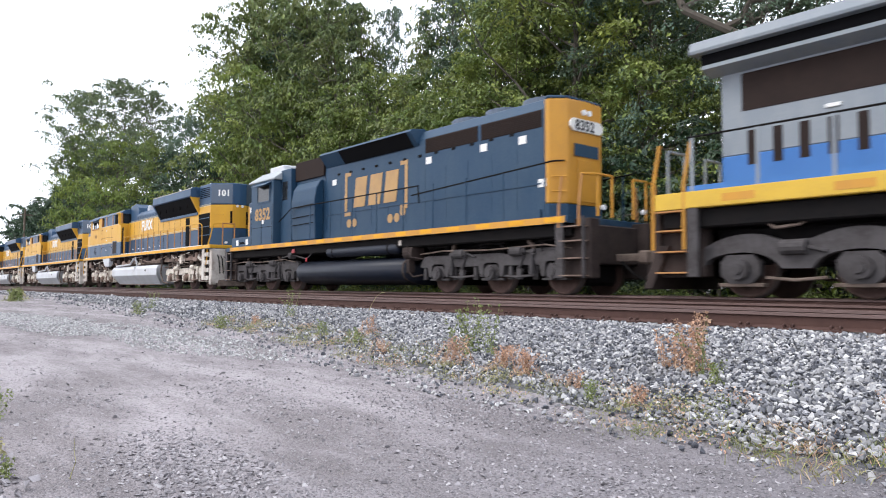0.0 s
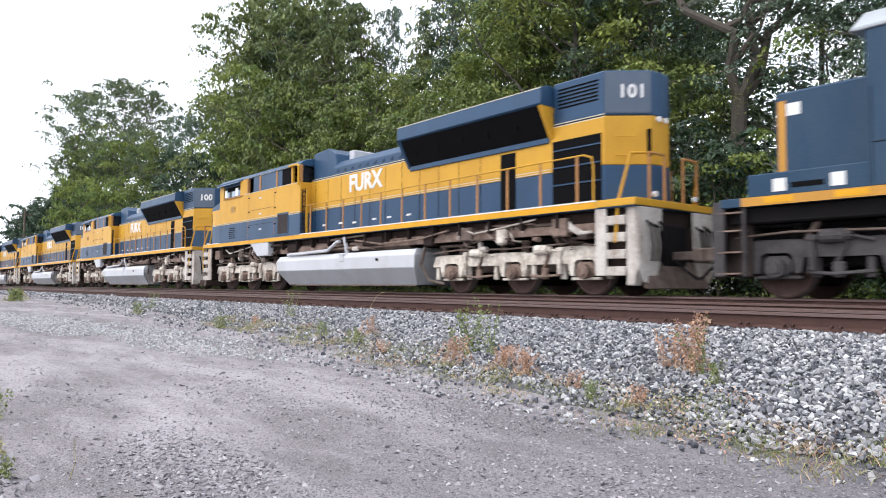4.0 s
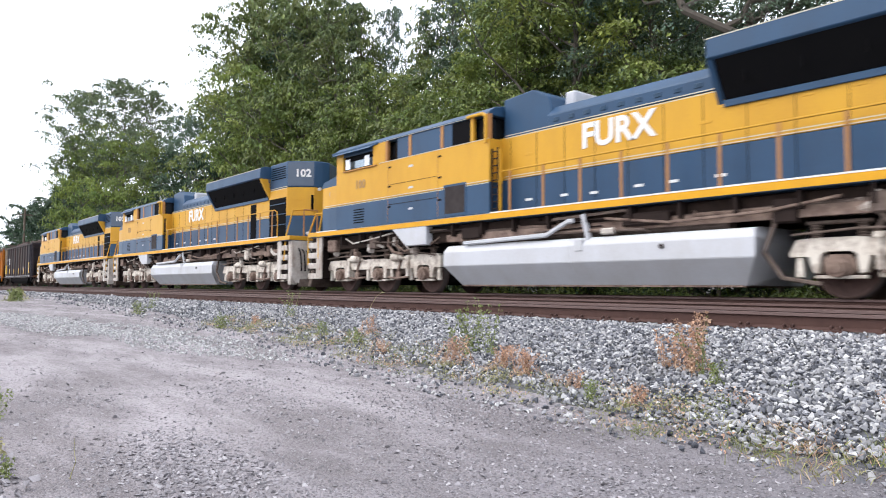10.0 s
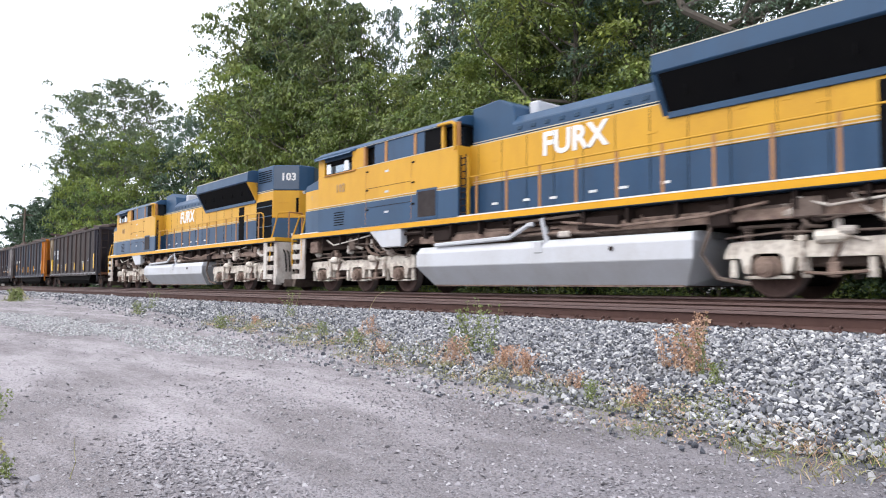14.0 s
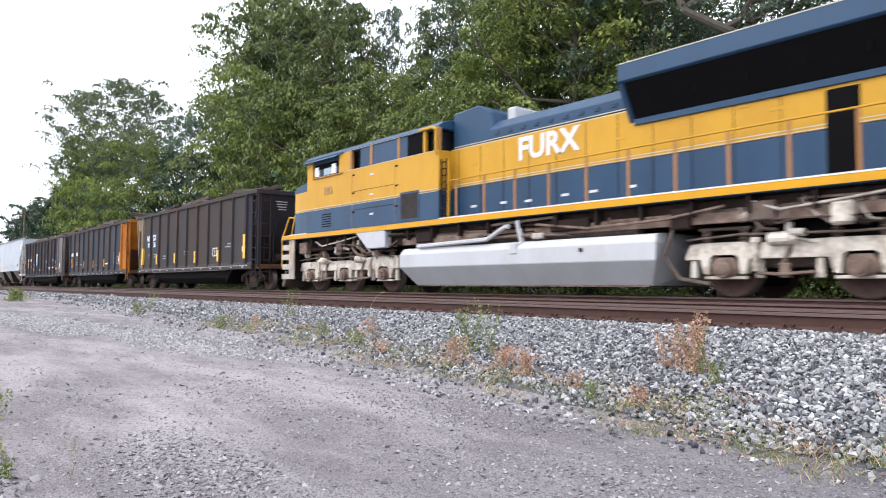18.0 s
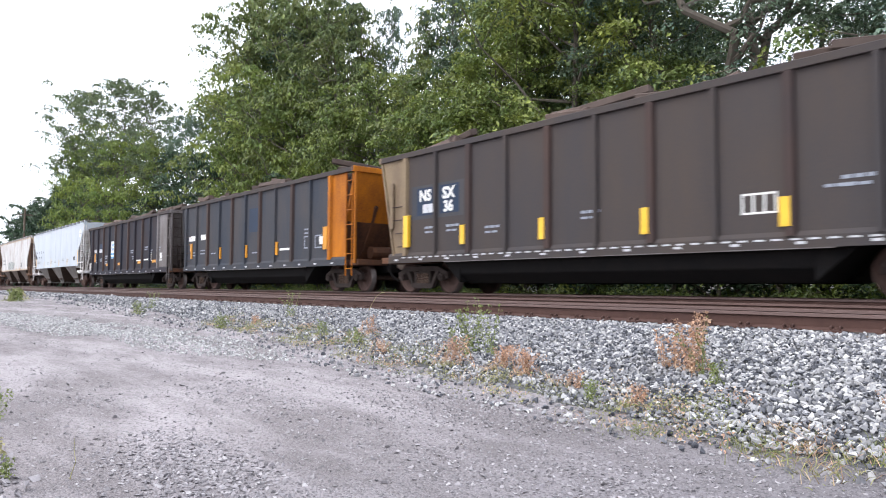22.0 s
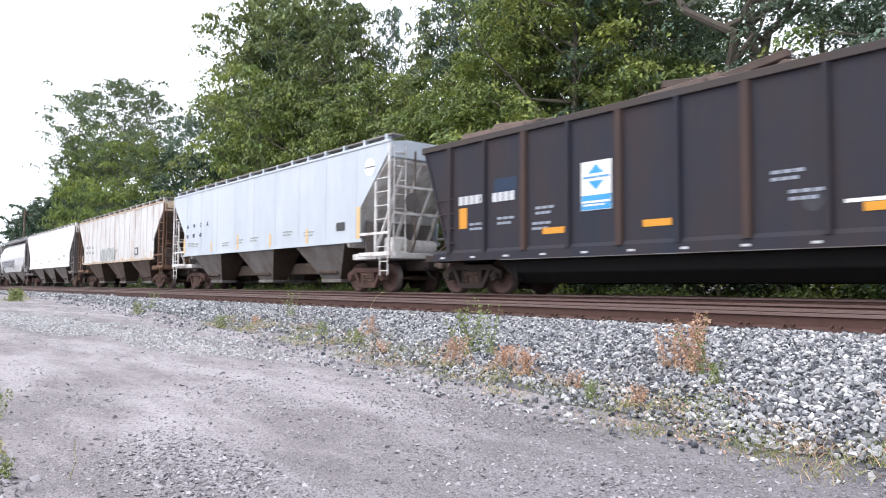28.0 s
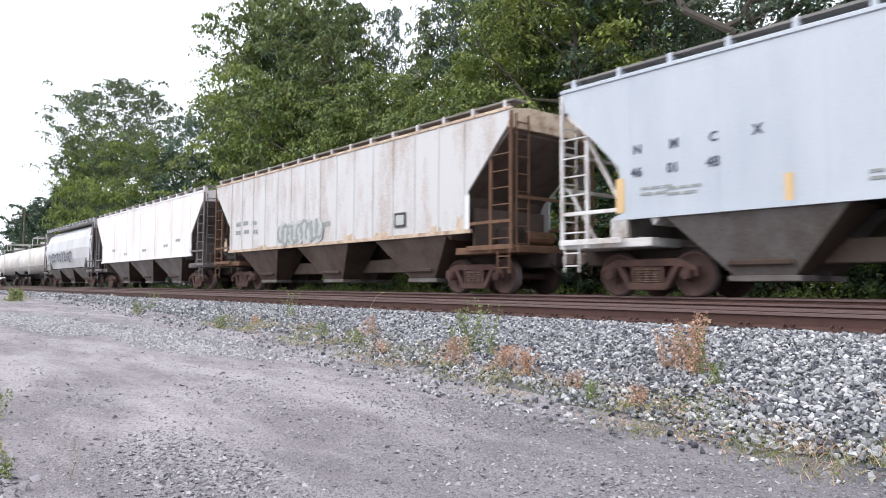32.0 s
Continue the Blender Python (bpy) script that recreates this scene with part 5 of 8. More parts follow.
    tank = part("fuel_tank", shell, P_TANK, L, "pale grey fuel tank")
    for s in (-1, 1):
        part("drain_valve", cyl(B(), (2.4, s * 1.42, 0.98), (2.4, s * 1.53, 0.98), 0.05, 8), P_UMBER, tank)
        part("tank_lip", box(B(), -3.8, 3.85, *sorted((s * 1.06, s * 1.13)), 0.195, 0.235), P_JOURNAL, tank)
        part("gauge_box", box(B(), 0.25, 0.48, *sorted((s * 1.42, s * 1.52)), 0.95, 1.22, 0.02), P_TANK, tank)
        part("filler_cap", box(B(), 0.9, 1.25, *sorted((s * 1.38, s * 1.46)), 1.28, 1.42, 0.03), P_STEP, tank)
    part("weld_seam", prism(B(), [(-1.155, 1.275), (-1.405, 1.245), (-1.505, 1.08), (-1.505, 0.72), (-1.12, 0.215), (1.12, 0.215)], 0.1, 0.13, "x"), P_TANK, tank)
    # cab and nose
    cab = part("cab_lower", prism(B(), [(-9.65, -CW), (-2.4, -CW), (-2.4, CW), (-9.65, CW)], 1.99, 2.77, "z", 0.012), P_BLUE, L)
    part("cab_middle", prism(B(), [(-9.65, -CW - 0.003), (-2.4, -CW - 0.003), (-2.4, CW + 0.003), (-9.65, CW + 0.003)], 2.77, 3.86, "z", 0.012), P_YELLOW, L)
    # solid near-black block in place of the shaded cab interior
    part("cab_core", box(B(), -9.5, -2.6, -CW + 0.2, CW - 0.2, 3.86, 4.5), P_GLASS, L)
    roof = part("cab_roof", prism(B(), [(-CW, 4.46), (-CW - 0.02, 4.50), (-1.30, 4.68), (-0.9, 4.76), (0.9, 4.76), (1.30, 4.68), (CW + 0.02, 4.50), (CW, 4.46)], -9.85, -2.45, "x", 0.015), P_BLUE, L)
    part("roof_lip", prism(B(), [(-CW - 0.04, 4.44), (-CW - 0.04, 4.52), (CW + 0.04, 4.52), (CW + 0.04, 4.44)], -9.9, -7.3, "x", 0.01), P_BLUE, L)
    for s in (-1, 1):
        ya, yb = sorted((s * (CW - 0.10), s * CW))
        for x0, x1, m in ((-9.65, -9.25, P_YELLOW), (-7.55, -7.2, P_YELLOW), (-7.2, -6.9, P_YELLOW), (-6.9, -6.78, P_RUSTRAIL), (-5.75, -5.62, P_RUSTRAIL), (-4.32, -4.2, P_RUSTRAIL), (-3.1, -3.0, P_YELLOW), (-2.55, -2.4, P_RUSTRAIL)):
            part("cab_post", box(B(), x0, x1, ya, yb, 3.86, 4.48, 0.008), m, L)
        for x0, x1 in ((-5.62, -4.32), (-4.2, -3.85)):
            part("cab_panel", box(B(), x0, x1, *sorted((s * (CW - 0.09), s * (CW - 0.02))), 3.86, 4.48, 0.006), P_BLUE, L)
        part("cab_panel", box(B(), -6.3, -5.75, *sorted((s * (CW - 0.09), s * (CW - 0.02))), 3.86, 4.48, 0.006), P_BLUE, L)
        w = part("cab_window", box(B(), -9.25, -7.55, *sorted((s * (CW - 0.10), s * (CW - 0.085))), 3.90, 4.14), P_PANE, L, "cab side window")
        # black bar standing in for the shade in the deep window recess
        part("window_header", box(B(), -9.25, -7.55, *sorted((s * (CW - 0.12), s * (CW - 0.07))), 4.14, 4.30), P_MESH, w)
        part("cab_panel", box(B(), -9.25, -7.55, *sorted((s * (CW - 0.07), s * (CW - 0.01))), 4.30, 4.48, 0.006), P_BLUE, L)
        part("window_visor", prism(B(), [(s * (CW - 0.01), 4.47), (s * (CW + 0.16), 4.36), (s * (CW + 0.165), 4.37), (s * (CW - 0.01), 4.49)], -9.7, -7.5, "x"), P_BLUE, w)
        for x0 in (-9.08, -7.98):
            part("sunshade", box(B(), x0, x0 + 0.25, *sorted((s * (CW + 0.004), s * (CW + 0.02))), 3.88, 4.20, 0.005), P_SHADE, w)
        part("window_ledge", box(B(), -9.2, -7.3, *sorted((s * CW, s * (CW + 0.05))), 3.80, 3.84, 0.008), P_RUSTRAIL, w)
        part("cab_vent", box(B(), -3.85, -3.1, *sorted((s * (CW - 0.06), s * (CW - 0.03))), 3.86, 4.48), P_MESH, L)
        rail_line(L, [(-2.5, s * (CW + 0.03), 3.75), (-2.5, s * (CW + 0.03), 4.42), (-2.62, s * (CW + 0.03), 4.5), (-3.2, s * (CW + 0.03), 4.5)], P_YELLOW, 0.045, "grab_hoop")
        part("cab_grille", box(B(), -4.10, -3.31, *sorted((s * (CW + 0.004), s * (CW + 0.018))), 2.09, 2.80, 0.004), P_GRILLE, L, "round-worn brown intake grille")
        bm = B()
        for i in range(6):
            box(bm, -8.6, -8.0, *sorted((s * CW, s * (CW + 0.008))), 2.14 + i * 0.08, 2.17 + i * 0.08)
        part("cab_louvre", bm, P_MESH, L)
        for z in (2.74, 2.80):
            part("pinstripe", box(B(), -10.4, -2.42, *sorted((s * CW, s * (CW + 0.008))), z, z + 0.02), P_STRIPE, L)
        for x in (-6.74, -4.42):
            part("door_seam", box(B(), x, x + 0.012, *sorted((s * CW, s * (CW + 0.006))), 2.05, 3.85), P_RUSTRAIL, L)
            for z in (2.47, 3.07, 3.64):
                part("door_latch", box(B(), x + 0.02, x + 0.16, *sorted((s * CW, s * (CW + 0.02))), z, z + 0.05, 0.008), P_DARK, L)
        for z in (2.56, 3.14):
            part("door_seam", box(B(), -6.72, -4.42, *sorted((s * CW, s * (CW + 0.007))), z, z + 0.012), P_UMBER, L)
        for z in (2.34, 2.94, 3.55):
            part("notice", box(B(), -5.72, -5.52, *sorted((s * CW, s * (CW + 0.008))), z, z + 0.06), P_TANK, L)
        for z in (3.845, 4.475):
            part("pinstripe", box(B(), -7.2, -2.42, *sorted((s * (CW + 0.003), s * (CW + 0.012))), z, z + 0.018), P_STRIPE, L)
        part("grille_frame", prism(B(), [(-4.16, 2.03), (-3.25, 2.03), (-3.25, 2.86), (-4.16, 2.86)], *sorted((s * CW, s * (CW + 0.012))), "y", 0.004), P_BLUE, L)
        ladder(L, -2.28, s * 1.45, 2.0, 3.6, P_UMBER, 0.2, 9)
        part("ladder_guard", box(B(), -2.17, -2.12, *sorted((s * 1.36, s * 1.44)), 2.0, 3.55, 0.006), P_YELLOW, L)
        part("flag_decal", box(B(), -10.2, -9.75, *sorted((s * 1.40, s * 1.47)), 3.12, 3.28), P_GREY, L)
    nose_plan = [(-10.92, -1.15), (-10.7, -1.43), (-9.65, -CW + 0.02), (-9.65, CW - 0.02), (-10.7, 1.43), (-10.92, 1.15)]
    part("nose_lower", prism(B(), nose_plan, 1.99, 2.77, "z", 0.012), P_BLUE, L)
    part("nose_middle", prism(B(), nose_plan, 2.77, 3.46, "z", 0.012), P_YELLOW, L)
    part("nose_top", prism(B(), [(-10.88, 3.46), (-10.7, 3.66), (-9.65, 3.86), (-9.65, 3.46)], -1.40, 1.40, "y", 0.02), P_BLUE, L)
    part("windshield", prism(B(), [(-9.66, 3.88), (-9.82, 4.44), (-9.66, 4.44)], -1.35, 1.35, "y"), P_GLASS, L)
    part("end_plate", box(B(), -11.62, -11.5, -1.0, 1.0, 1.0, 1.84, 0.03), P_PIPE, L)
    part("end_plate", box(B(), 11.25, 11.4, -1.36, 1.36, 0.7, 1.84, 0.03), P_UMBER, L)
    for s in (-1, 1):
        part("corner_plate", prism(B(), [(11.22, 1.84), (11.46, 1.84), (11.50, 0.62), (11.40, 0.22), (11.22, 0.22)], *sorted((s * 1.12, s * 1.40)), "y", 0.02), P_STEP, L, "grimy white pilot corner")
        part("pilot_plate", prism(B(), [(s * 1.40, 1.82), (s * 1.40, 0.55), (s * 1.28, 0.30), (s * 1.02, 0.26), (s * 0.78, 0.40), (s * 0.62, 0.80), (s * 0.58, 1.82)], 11.505, 11.535, "x", 0.008), P_STEP, L, "grimy white pilot plate")
        part("plate_bracket", box(B(), 11.40, 11.51, *sorted((s * 0.62, s * 1.36)), 1.0, 1.5, 0.01), P_UMBER, L)
    for i, y in enumerate((-1.15, -1.0, -0.85, -0.7, 0.7, 0.85, 1.0, 1.15)):
        for k in (-1, 1):
            x = 11.54 if k > 0 else -11.64
            part("air_hose", tube(B(), [(x, y, 1.55 - 0.04 * (i % 3)), (x + k * 0.10, y + 0.02, 1.40), (x + k * 0.13, y + 0.05, 1.0), (x + k * 0.06, y + 0.10, 0.72)], 0.024, 5), P_DARK, L)
    part("draft_pocket", box(B(), 11.38, 11.46, -0.45, 0.45, 0.62, 1.5, 0.03), P_DARK, L)
    part("end_stripe", box(B(), 10.56, 11.53, -1.514, 1.514, 1.845, 1.999, 0.01), P_YELLOW, L)
    part("end_stripe", box(B(), -11.53, -10.96, -1.514, 1.514, 1.845, 1.999, 0.01), P_YELLOW, L)
    part("plow", prism(B(), [(-11.66, 0.75), (-11.9, 0.15), (-11.7, 0.15), (-11.4, 0.75)], -1.3, 1.3, "y", 0.02), P_PIPE, L)
    part("plow", prism(B(), [(11.4, 0.75), (11.65, 0.15), (11.45, 0.15), (11.1, 0.75)], -1.1, 1.1, "y", 0.02), P_PIPE, L)
    # lamps at the radiator end
    for y in (-0.12, 0.12):
        part("headlight", cyl(B(), (11.15, y, 3.84), (11.21, y, 3.84), 0.065, 12), P_SHADE, L)
    for s in (-1, 1):
        part("ditch_light", cyl(B(), (11.45, s * 0.75, 2.12), (11.52, s * 0.75, 2.12), 0.06, 12), P_SHADE, L)
        part("end_grille", box(B(), 11.08, 11.13, *sorted((s * 0.32, s * 0.42)), 3.0, 3.6), P_MESH, L)
        for z in (3.05, 3.45):
            part("grab_iron", tube(B(), [(10.68, s * 0.93, z), (10.72, s * 0.97, z - 0.03), (10.95, s * 0.68, z - 0.03), (10.9, s * 0.66, z)], 0.012), P_YELLOW, L)
    for y in (-0.5, 0.3):
        part("roof_fan", cyl(B(), (5.0 + y, 0, 4.83), (5.0 + y, 0, 4.90), 0.6, 20), P_NAVY, L)
    part("roof_hatch", box(B(), -0.6, 2.8, -0.5, 0.5, 4.43, 4.50, 0.02), P_NAVY, L)
    part("horn", cyl(B(), (1.9, -0.2, 4.6), (2.3, -0.2, 4.62), 0.05, 8, 0.09), P_DARK, L)
    # chamfered number panel on the rear corners
    for s in (-1, 1):
        me = B()
        a, b = Vector((10.46, s * 1.08)), Vector((11.13, s * 0.34))
        n = Vector((b.y - a.y, a.x - b.x)).normalized() * (1 if s > 0 else -1)
        n = n if n.x > 0 else -n
        q = [a + n * 0.004, b + n * 0.004, b + n * 0.009, a + n * 0.009]
        prism(me, [tuple(v) for v in q], 3.96, 4.86, "z")
        part("number_panel", me, P_NUMPANEL, L)
    for x in (-12.2, 12.2):
        coupler(L, x)
    loco_truck(L, (-9.95, -7.75, -5.5), P_TRUCK, P_PIPE)
    loco_truck(L, (5.45, 7.75, 9.95), P_TRUCK, P_PIPE)
    letters("FURX", 0.76, P_WHITE, L, face_side(0.12, -HW - 0.012, 3.28), "white reporting mark", spacing=1.0)
    ROLLING.append((L, xref))
    return L

def blue_yellow_locos():
    first = wide_cab_loco(31.675)
    locos = [first]
    for x in (7.245, -17.185, -41.615):
        c = copy_thing(first, pose(0, 0, 0))
        ROLLING.append((c, x))
        locos.append(c)
    for L, number in zip(locos, ("101", "100", "102", "103")):
        L["label"] = "blue and yellow six-axle diesel locomotive numbered " + number
        a = math.degrees(math.atan2(0.74, 0.67))
        letters(number, 0.40, P_WHITE, L, Matrix.Translation((10.67, -0.885, 4.30)) @ pose(0, 0, 0, 0, 0, a) @ pose(0, 0, 0, 90, 0, 0), name="road_number", spacing=1.05)
        letters(number, 0.36, P_LOGO, L, face_side(-8.5, -1.545, 3.22), name="road_number", spacing=1.1)


blue_yellow_locos()


# ---- dark blue six-axle locomotive with a low nose ----
def lathe_x(r, x0, x1, y, z):
    """A drum along x with domed ends."""
    bm = cyl(B(), (x0 + 0.1, y, z), (x1 - 0.1, y, z), r, 24, caps=False)
    cyl(bm, (x0, y, z), (x0 + 0.1, y, z), r * 0.72, 24, r)
    cyl(bm, (x1 - 0.1, y, z), (x1, y, z), r, 24, r * 0.72)
    return bm


def navy_loco(xref):
    L = thing("diesel_locomotive", "weathered navy blue diesel locomotive with gold trim", "locomotive")
    HW, CW = 0.98, 1.50
    part("underframe", box(B(), -9.3, 9.3, -1.35, 1.35, 1.30, 1.60, 0.03), P_DARK, L)
    part("deck", box(B(), -9.4, 9.3, -1.48, 1.48, 1.60, 1.76, 0.01), P_NAVY, L)
    for s in (-1, 1):
        part("sill_stripe", box(B(), -9.0, 9.25, *sorted((s * 1.48, s * 1.492)), 1.60, 1.755), P_GOLD, L)
        for i in range(16):
            x = -8.6 + i * 1.15
            part("reflector", box(B(), x, x + 0.5, *sorted((s * 1.492, s * 1.498)), 1.63, 1.735), P_SILL, L)
    # hoods
    hood = part("long_hood", prism(B(), [(-HW, 1.75), (-HW, 4.42), (-0.80, 4.72), (0.80, 4.72), (HW, 4.42), (HW, 1.75)], -2.05, 8.2, "x", 0.03), P_NAVY, L)
    part("end_hood", prism(B(), [(8.2, -HW), (8.32, -HW), (8.62, -0.62), (8.66, 0), (8.62, 0.62), (8.32, HW), (8.2, HW)], 2.15, 4.66, "z", 0.03), P_GOLD, L, "gold painted hood end")
    part("end_hood_base", prism(B(), [(8.2, -HW), (8.32, -HW), (8.62, -0.62), (8.62, 0.62), (8.32, HW), (8.2, HW)], 1.75, 2.15, "z", 0.02), P_NAVY, L)
    part("end_hood_cap", prism(B(), [(8.2, -HW), (8.32, -HW), (8.60, -0.62), (8.60, 0.62), (8.32, HW), (8.2, HW)], 4.66, 4.73, "z", 0.02), P_NAVY, L)
    part("central_air_box", prism(B(), [(-HW, 1.75), (-HW, 4.0), (-0.9, 4.68), (0.9, 4.68), (HW, 4.0), (HW, 1.75)], -4.15, -2.05, "x", 0.02), P_NAVY, L)
    for s in (-1, 1):
        part("inertial_grille", box(B(), -4.15, -2.07, *sorted((s * 0.90, s * (HW + 0.06))), 4.04, 4.72, 0.01), P_UMBER, L, "dark brown intake grille")
        part("blower_housing", prism(B(), [(s * HW, 1.8), (s * 1.30, 1.8), (s * 1.34, 3.2), (s * 1.28, 3.62), (s * 1.12, 3.88), (s * HW, 3.92)], -3.85, -2.15, "x", 0.03), P_NAVY, L)
        for z in (2.35, 2.62, 3.0):
            part("grab_iron", cyl(B(), (-3.75, s * 1.37, z), (-2.2, s * 1.37, z + 0.03), 0.016, 6), P_DARK, L)
        for x in (-6.9, -6.0, -5.1):
            part("cab_seam", box(B(), x, x + 0.012, *sorted((s * CW, s * (CW + 0.006))), 1.8, 3.3), P_DARK, L)
        part("cab_seam", box(B(), -6.9, -5.05, *sorted((s * CW, s * (CW + 0.006))), 2.42, 2.435), P_DARK, L)
        part("step_grille", box(B(), -8.15, -7.62, *sorted((s * 1.445, s * 1.455)), 1.86, 1.95), P_MESH, L)
        part("notice", box(B(), -5.95, -5.8, *sorted((s * CW, s * (CW + 0.008))), 2.56, 2.72), P_WHITE, L)
        # dynamic brake flare
        part("brake_flare", prism(B(), [(s * HW, 4.26), (s * 1.30, 4.66), (s * 1.24, 4.74), (s * 0.8, 4.80), (s * 0.5, 4.72)], -1.95, 3.3, "x", 0.01), P_NAVY, L)
        part("brake_intake", prism(B(), [(s * (HW + 0.02), 4.27), (s * 1.30, 4.645), (s * 1.31, 4.655), (s * (HW + 0.03), 4.262)], -0.7, 3.1, "x"), P_MESH, L)
        for x0, x1 in ((3.62, 5.85), (5.98, 8.12)):
            g = part("radiator_grille", box(B(), x0, x1, *sorted((s * (HW - 0.02), s * (HW + 0.012))), 4.0, 4.42, 0.006), P_UMBER, L, "dark brown radiator grille")
            bm = B()
            for i in range(8):
                box(bm, x0 + 0.03, x1 - 0.03, *sorted((s * (HW + 0.01), s * (HW + 0.024))), 4.03 + i * 0.047, 4.05 + i * 0.047)
            part("shutter", bm, P_UMBER, g)
        for i in range(11):
            part("door_seam", box(B(), -1.9 + i * 0.92, -1.892 + i * 0.92, *sorted((s * HW, s * (HW + 0.006))), 2.05, 3.55), P_NAVY, L)
        part("door_rail", box(B(), -1.95, 8.1, *sorted((s * HW, s * (HW + 0.02))), 2.62, 2.66), P_NAVY, L)
        part("step_ledge", box(B(), -1.95, 8.1, *sorted((s * HW, s * (HW + 0.05))), 1.76, 2.02), P_NAVY, L)
        for x, z in ((-1.55, 3.62), (3.65, 3.68), (5.95, 3.70), (7.35, 3.68), (8.0, 2.55)):
            part("notice", box(B(), x, x + 0.26, *sorted((s * HW, s * (HW + 0.012))), z, z + 0.20, 0.003), P_WHITE, L)
        for i in range(12):
            part("lift_lug", box(B(), -1.2 + i * 0.75, -1.06 + i * 0.75, *sorted((s * HW, s * (HW + 0.03))), 3.93, 4.0, 0.008), P_DARK, L)
        y = s * 1.46
        rail_line(L, [(-4.6, y, 2.55), (-3.6, y, 2.98), (3.9, y, 2.99), (3.95, y, 2.5)], P_DARK, 0.02)
        rail_line(L, [(3.6, y, 2.75), (8.9, y, 3.02), (9.1, s * 1.3, 3.02)], P_DARK, 0.02)
        for i in range(10):
            x = -3.6 + i * 1.36
            part("rail_post", box(B(), x - 0.02, x + 0.02, *sorted((y - 0.012, y + 0.012)), 1.75, 2.98), P_NAVY, L)
        # steps
        for x0, x1 in ((-9.55, -8.95), (8.95, 9.75)):
            st = part("step_well", box(B(), x0, x1, *sorted((s * 0.9, s * 1.22)), 0.38, 1.70, 0.02), P_FRT, L)
            for z in (0.42, 0.8, 1.18, 1.5):
                part("tread", box(B(), x0 + 0.08, x1 - 0.08, *sorted((s * 1.2, s * 1.47)), z, z + 0.03), P_JOURNAL, st)
            for xx in (x0, x1 - 0.05):
                part("step_cheek", box(B(), xx, xx + 0.05 if xx > x0 else xx + 0.22, *sorted((s * 1.40, s * 1.47)), 0.38, 1.72, 0.008), P_CAST, st)
        for xx in (9.05, 9.62):
            rail_line(L, [(xx, s * 1.46, 1.5), (xx, s * 1.46, 1.9), (xx + 0.02, s * 1.38, 2.65)], P_RUSTRAIL, 0.03)
        part("platform_rail", tube(B(), [(9.62, s * 1.38, 2.65), (9.7, s * 0.9, 2.68), (9.7, s * 0.9, 1.75)], 0.03), P_GOLD, L)
        part("platform_rail", tube(B(), [(9.7, s * 0.9, 2.68), (9.7, s * 0.4, 2.68), (9.7, s * 0.4, 1.75)], 0.03), P_GOLD, L)
        part("air_reservoir", lathe_x(0.175, -1.3, 2.78, s * 1.22, 1.30), P_TANKDARK, L, "", True)
        for x in (-0.9, 2.3):
            part("reservoir_strap", cyl(B(), (x, s * 1.22, 1.30), (x + 0.05, s * 1.22, 1.30), 0.182, 20), P_DARK, L)
        part("underfloor_gear", cyl(B(), (3.05, s * 1.12, 1.16), (3.5, s * 1.12, 1.16), 0.25, 16), P_FRT, L)
        bm = box(B(), 2.86, 3.0, *sorted((s * 1.16, s * 1.38)), 1.36, 1.52, 0.02)
        part("gauge_box", bm, P_STEP, L)
        bm = tube(B(), [(3.25, s * 1.2, 0.95), (3.3, s * 1.3, 0.6), (3.5, s * 1.3, 0.45), (3.8, s * 1.2, 0.5)], 0.025)
        tube(bm, [(3.2, s * 1.3, 1.45), (3.32, s * 1.38, 1.2), (3.55, s * 1.38, 1.0), (3.85, s * 1.2, 0.95)], 0.02)
        box(bm, 3.12, 3.34, *sorted((s * 1.1, s * 1.34)), 0.55, 0.95, 0.03)
        part("air_pipe", bm, P_FRT, L)
        part("red_marker", box(B(), -3.6, -3.4, *sorted((s * 1.40, s * 1.44)), 1.35, 1.5, 0.02), P_RED, L)
        part("red_valve", box(B(), -2.55, -2.47, *sorted((s * 1.40, s * 1.45)), 1.02, 1.16, 0.02), P_RED, L)
        bm = cyl(B(), (-3.95, s * 1.28, 1.28), (-3.72, s * 1.28, 1.28), 0.13, 12)
        tube(bm, [(-3.72, s * 1.3, 1.3), (-3.2, s * 1.36, 1.22), (-2.6, s * 1.36, 1.12), (-2.2, s * 1.3, 1.4)], 0.022)
        tube(bm, [(-4.6, s * 1.3, 1.22), (-3.95, s * 1.3, 1.28)], 0.025)
        part("brake_valve", bm, P_CAST, L)
    tank = [(y, z) for y, z in ((math.copysign(abs(math.cos(a)) ** 0.62, math.cos(a)) * 1.42, 0.66 + math.copysign(abs(math.sin(a)) ** 0.72, math.sin(a)) * 0.44) for a in (k * math.tau / 48 for k in range(48)))]
    part("fuel_tank", prism(B(), tank, -3.25, 3.22, "x", 0.03), P_TANKDARK, L, "blue-black fuel tank", True)
    part("tank_end", prism(B(), [(y * 1.005, 0.66 + (z - 0.66) * 1.01) for y, z in tank], 3.10, 3.20, "x"), P_FRT, L)
    # cab
    part("cab_body", prism(B(), [(-CW, 1.75), (-CW, 4.20), (CW, 4.20), (CW, 1.75)], -6.95, -5.0, "x", 0.015), P_NAVY, L)
    part("cab_rear", prism(B(), [(-HW - 0.22, 1.75), (-HW - 0.22, 4.55), (HW + 0.22, 4.55), (HW + 0.22, 1.75)], -5.0, -4.17, "x", 0.02), P_NAVY, L)
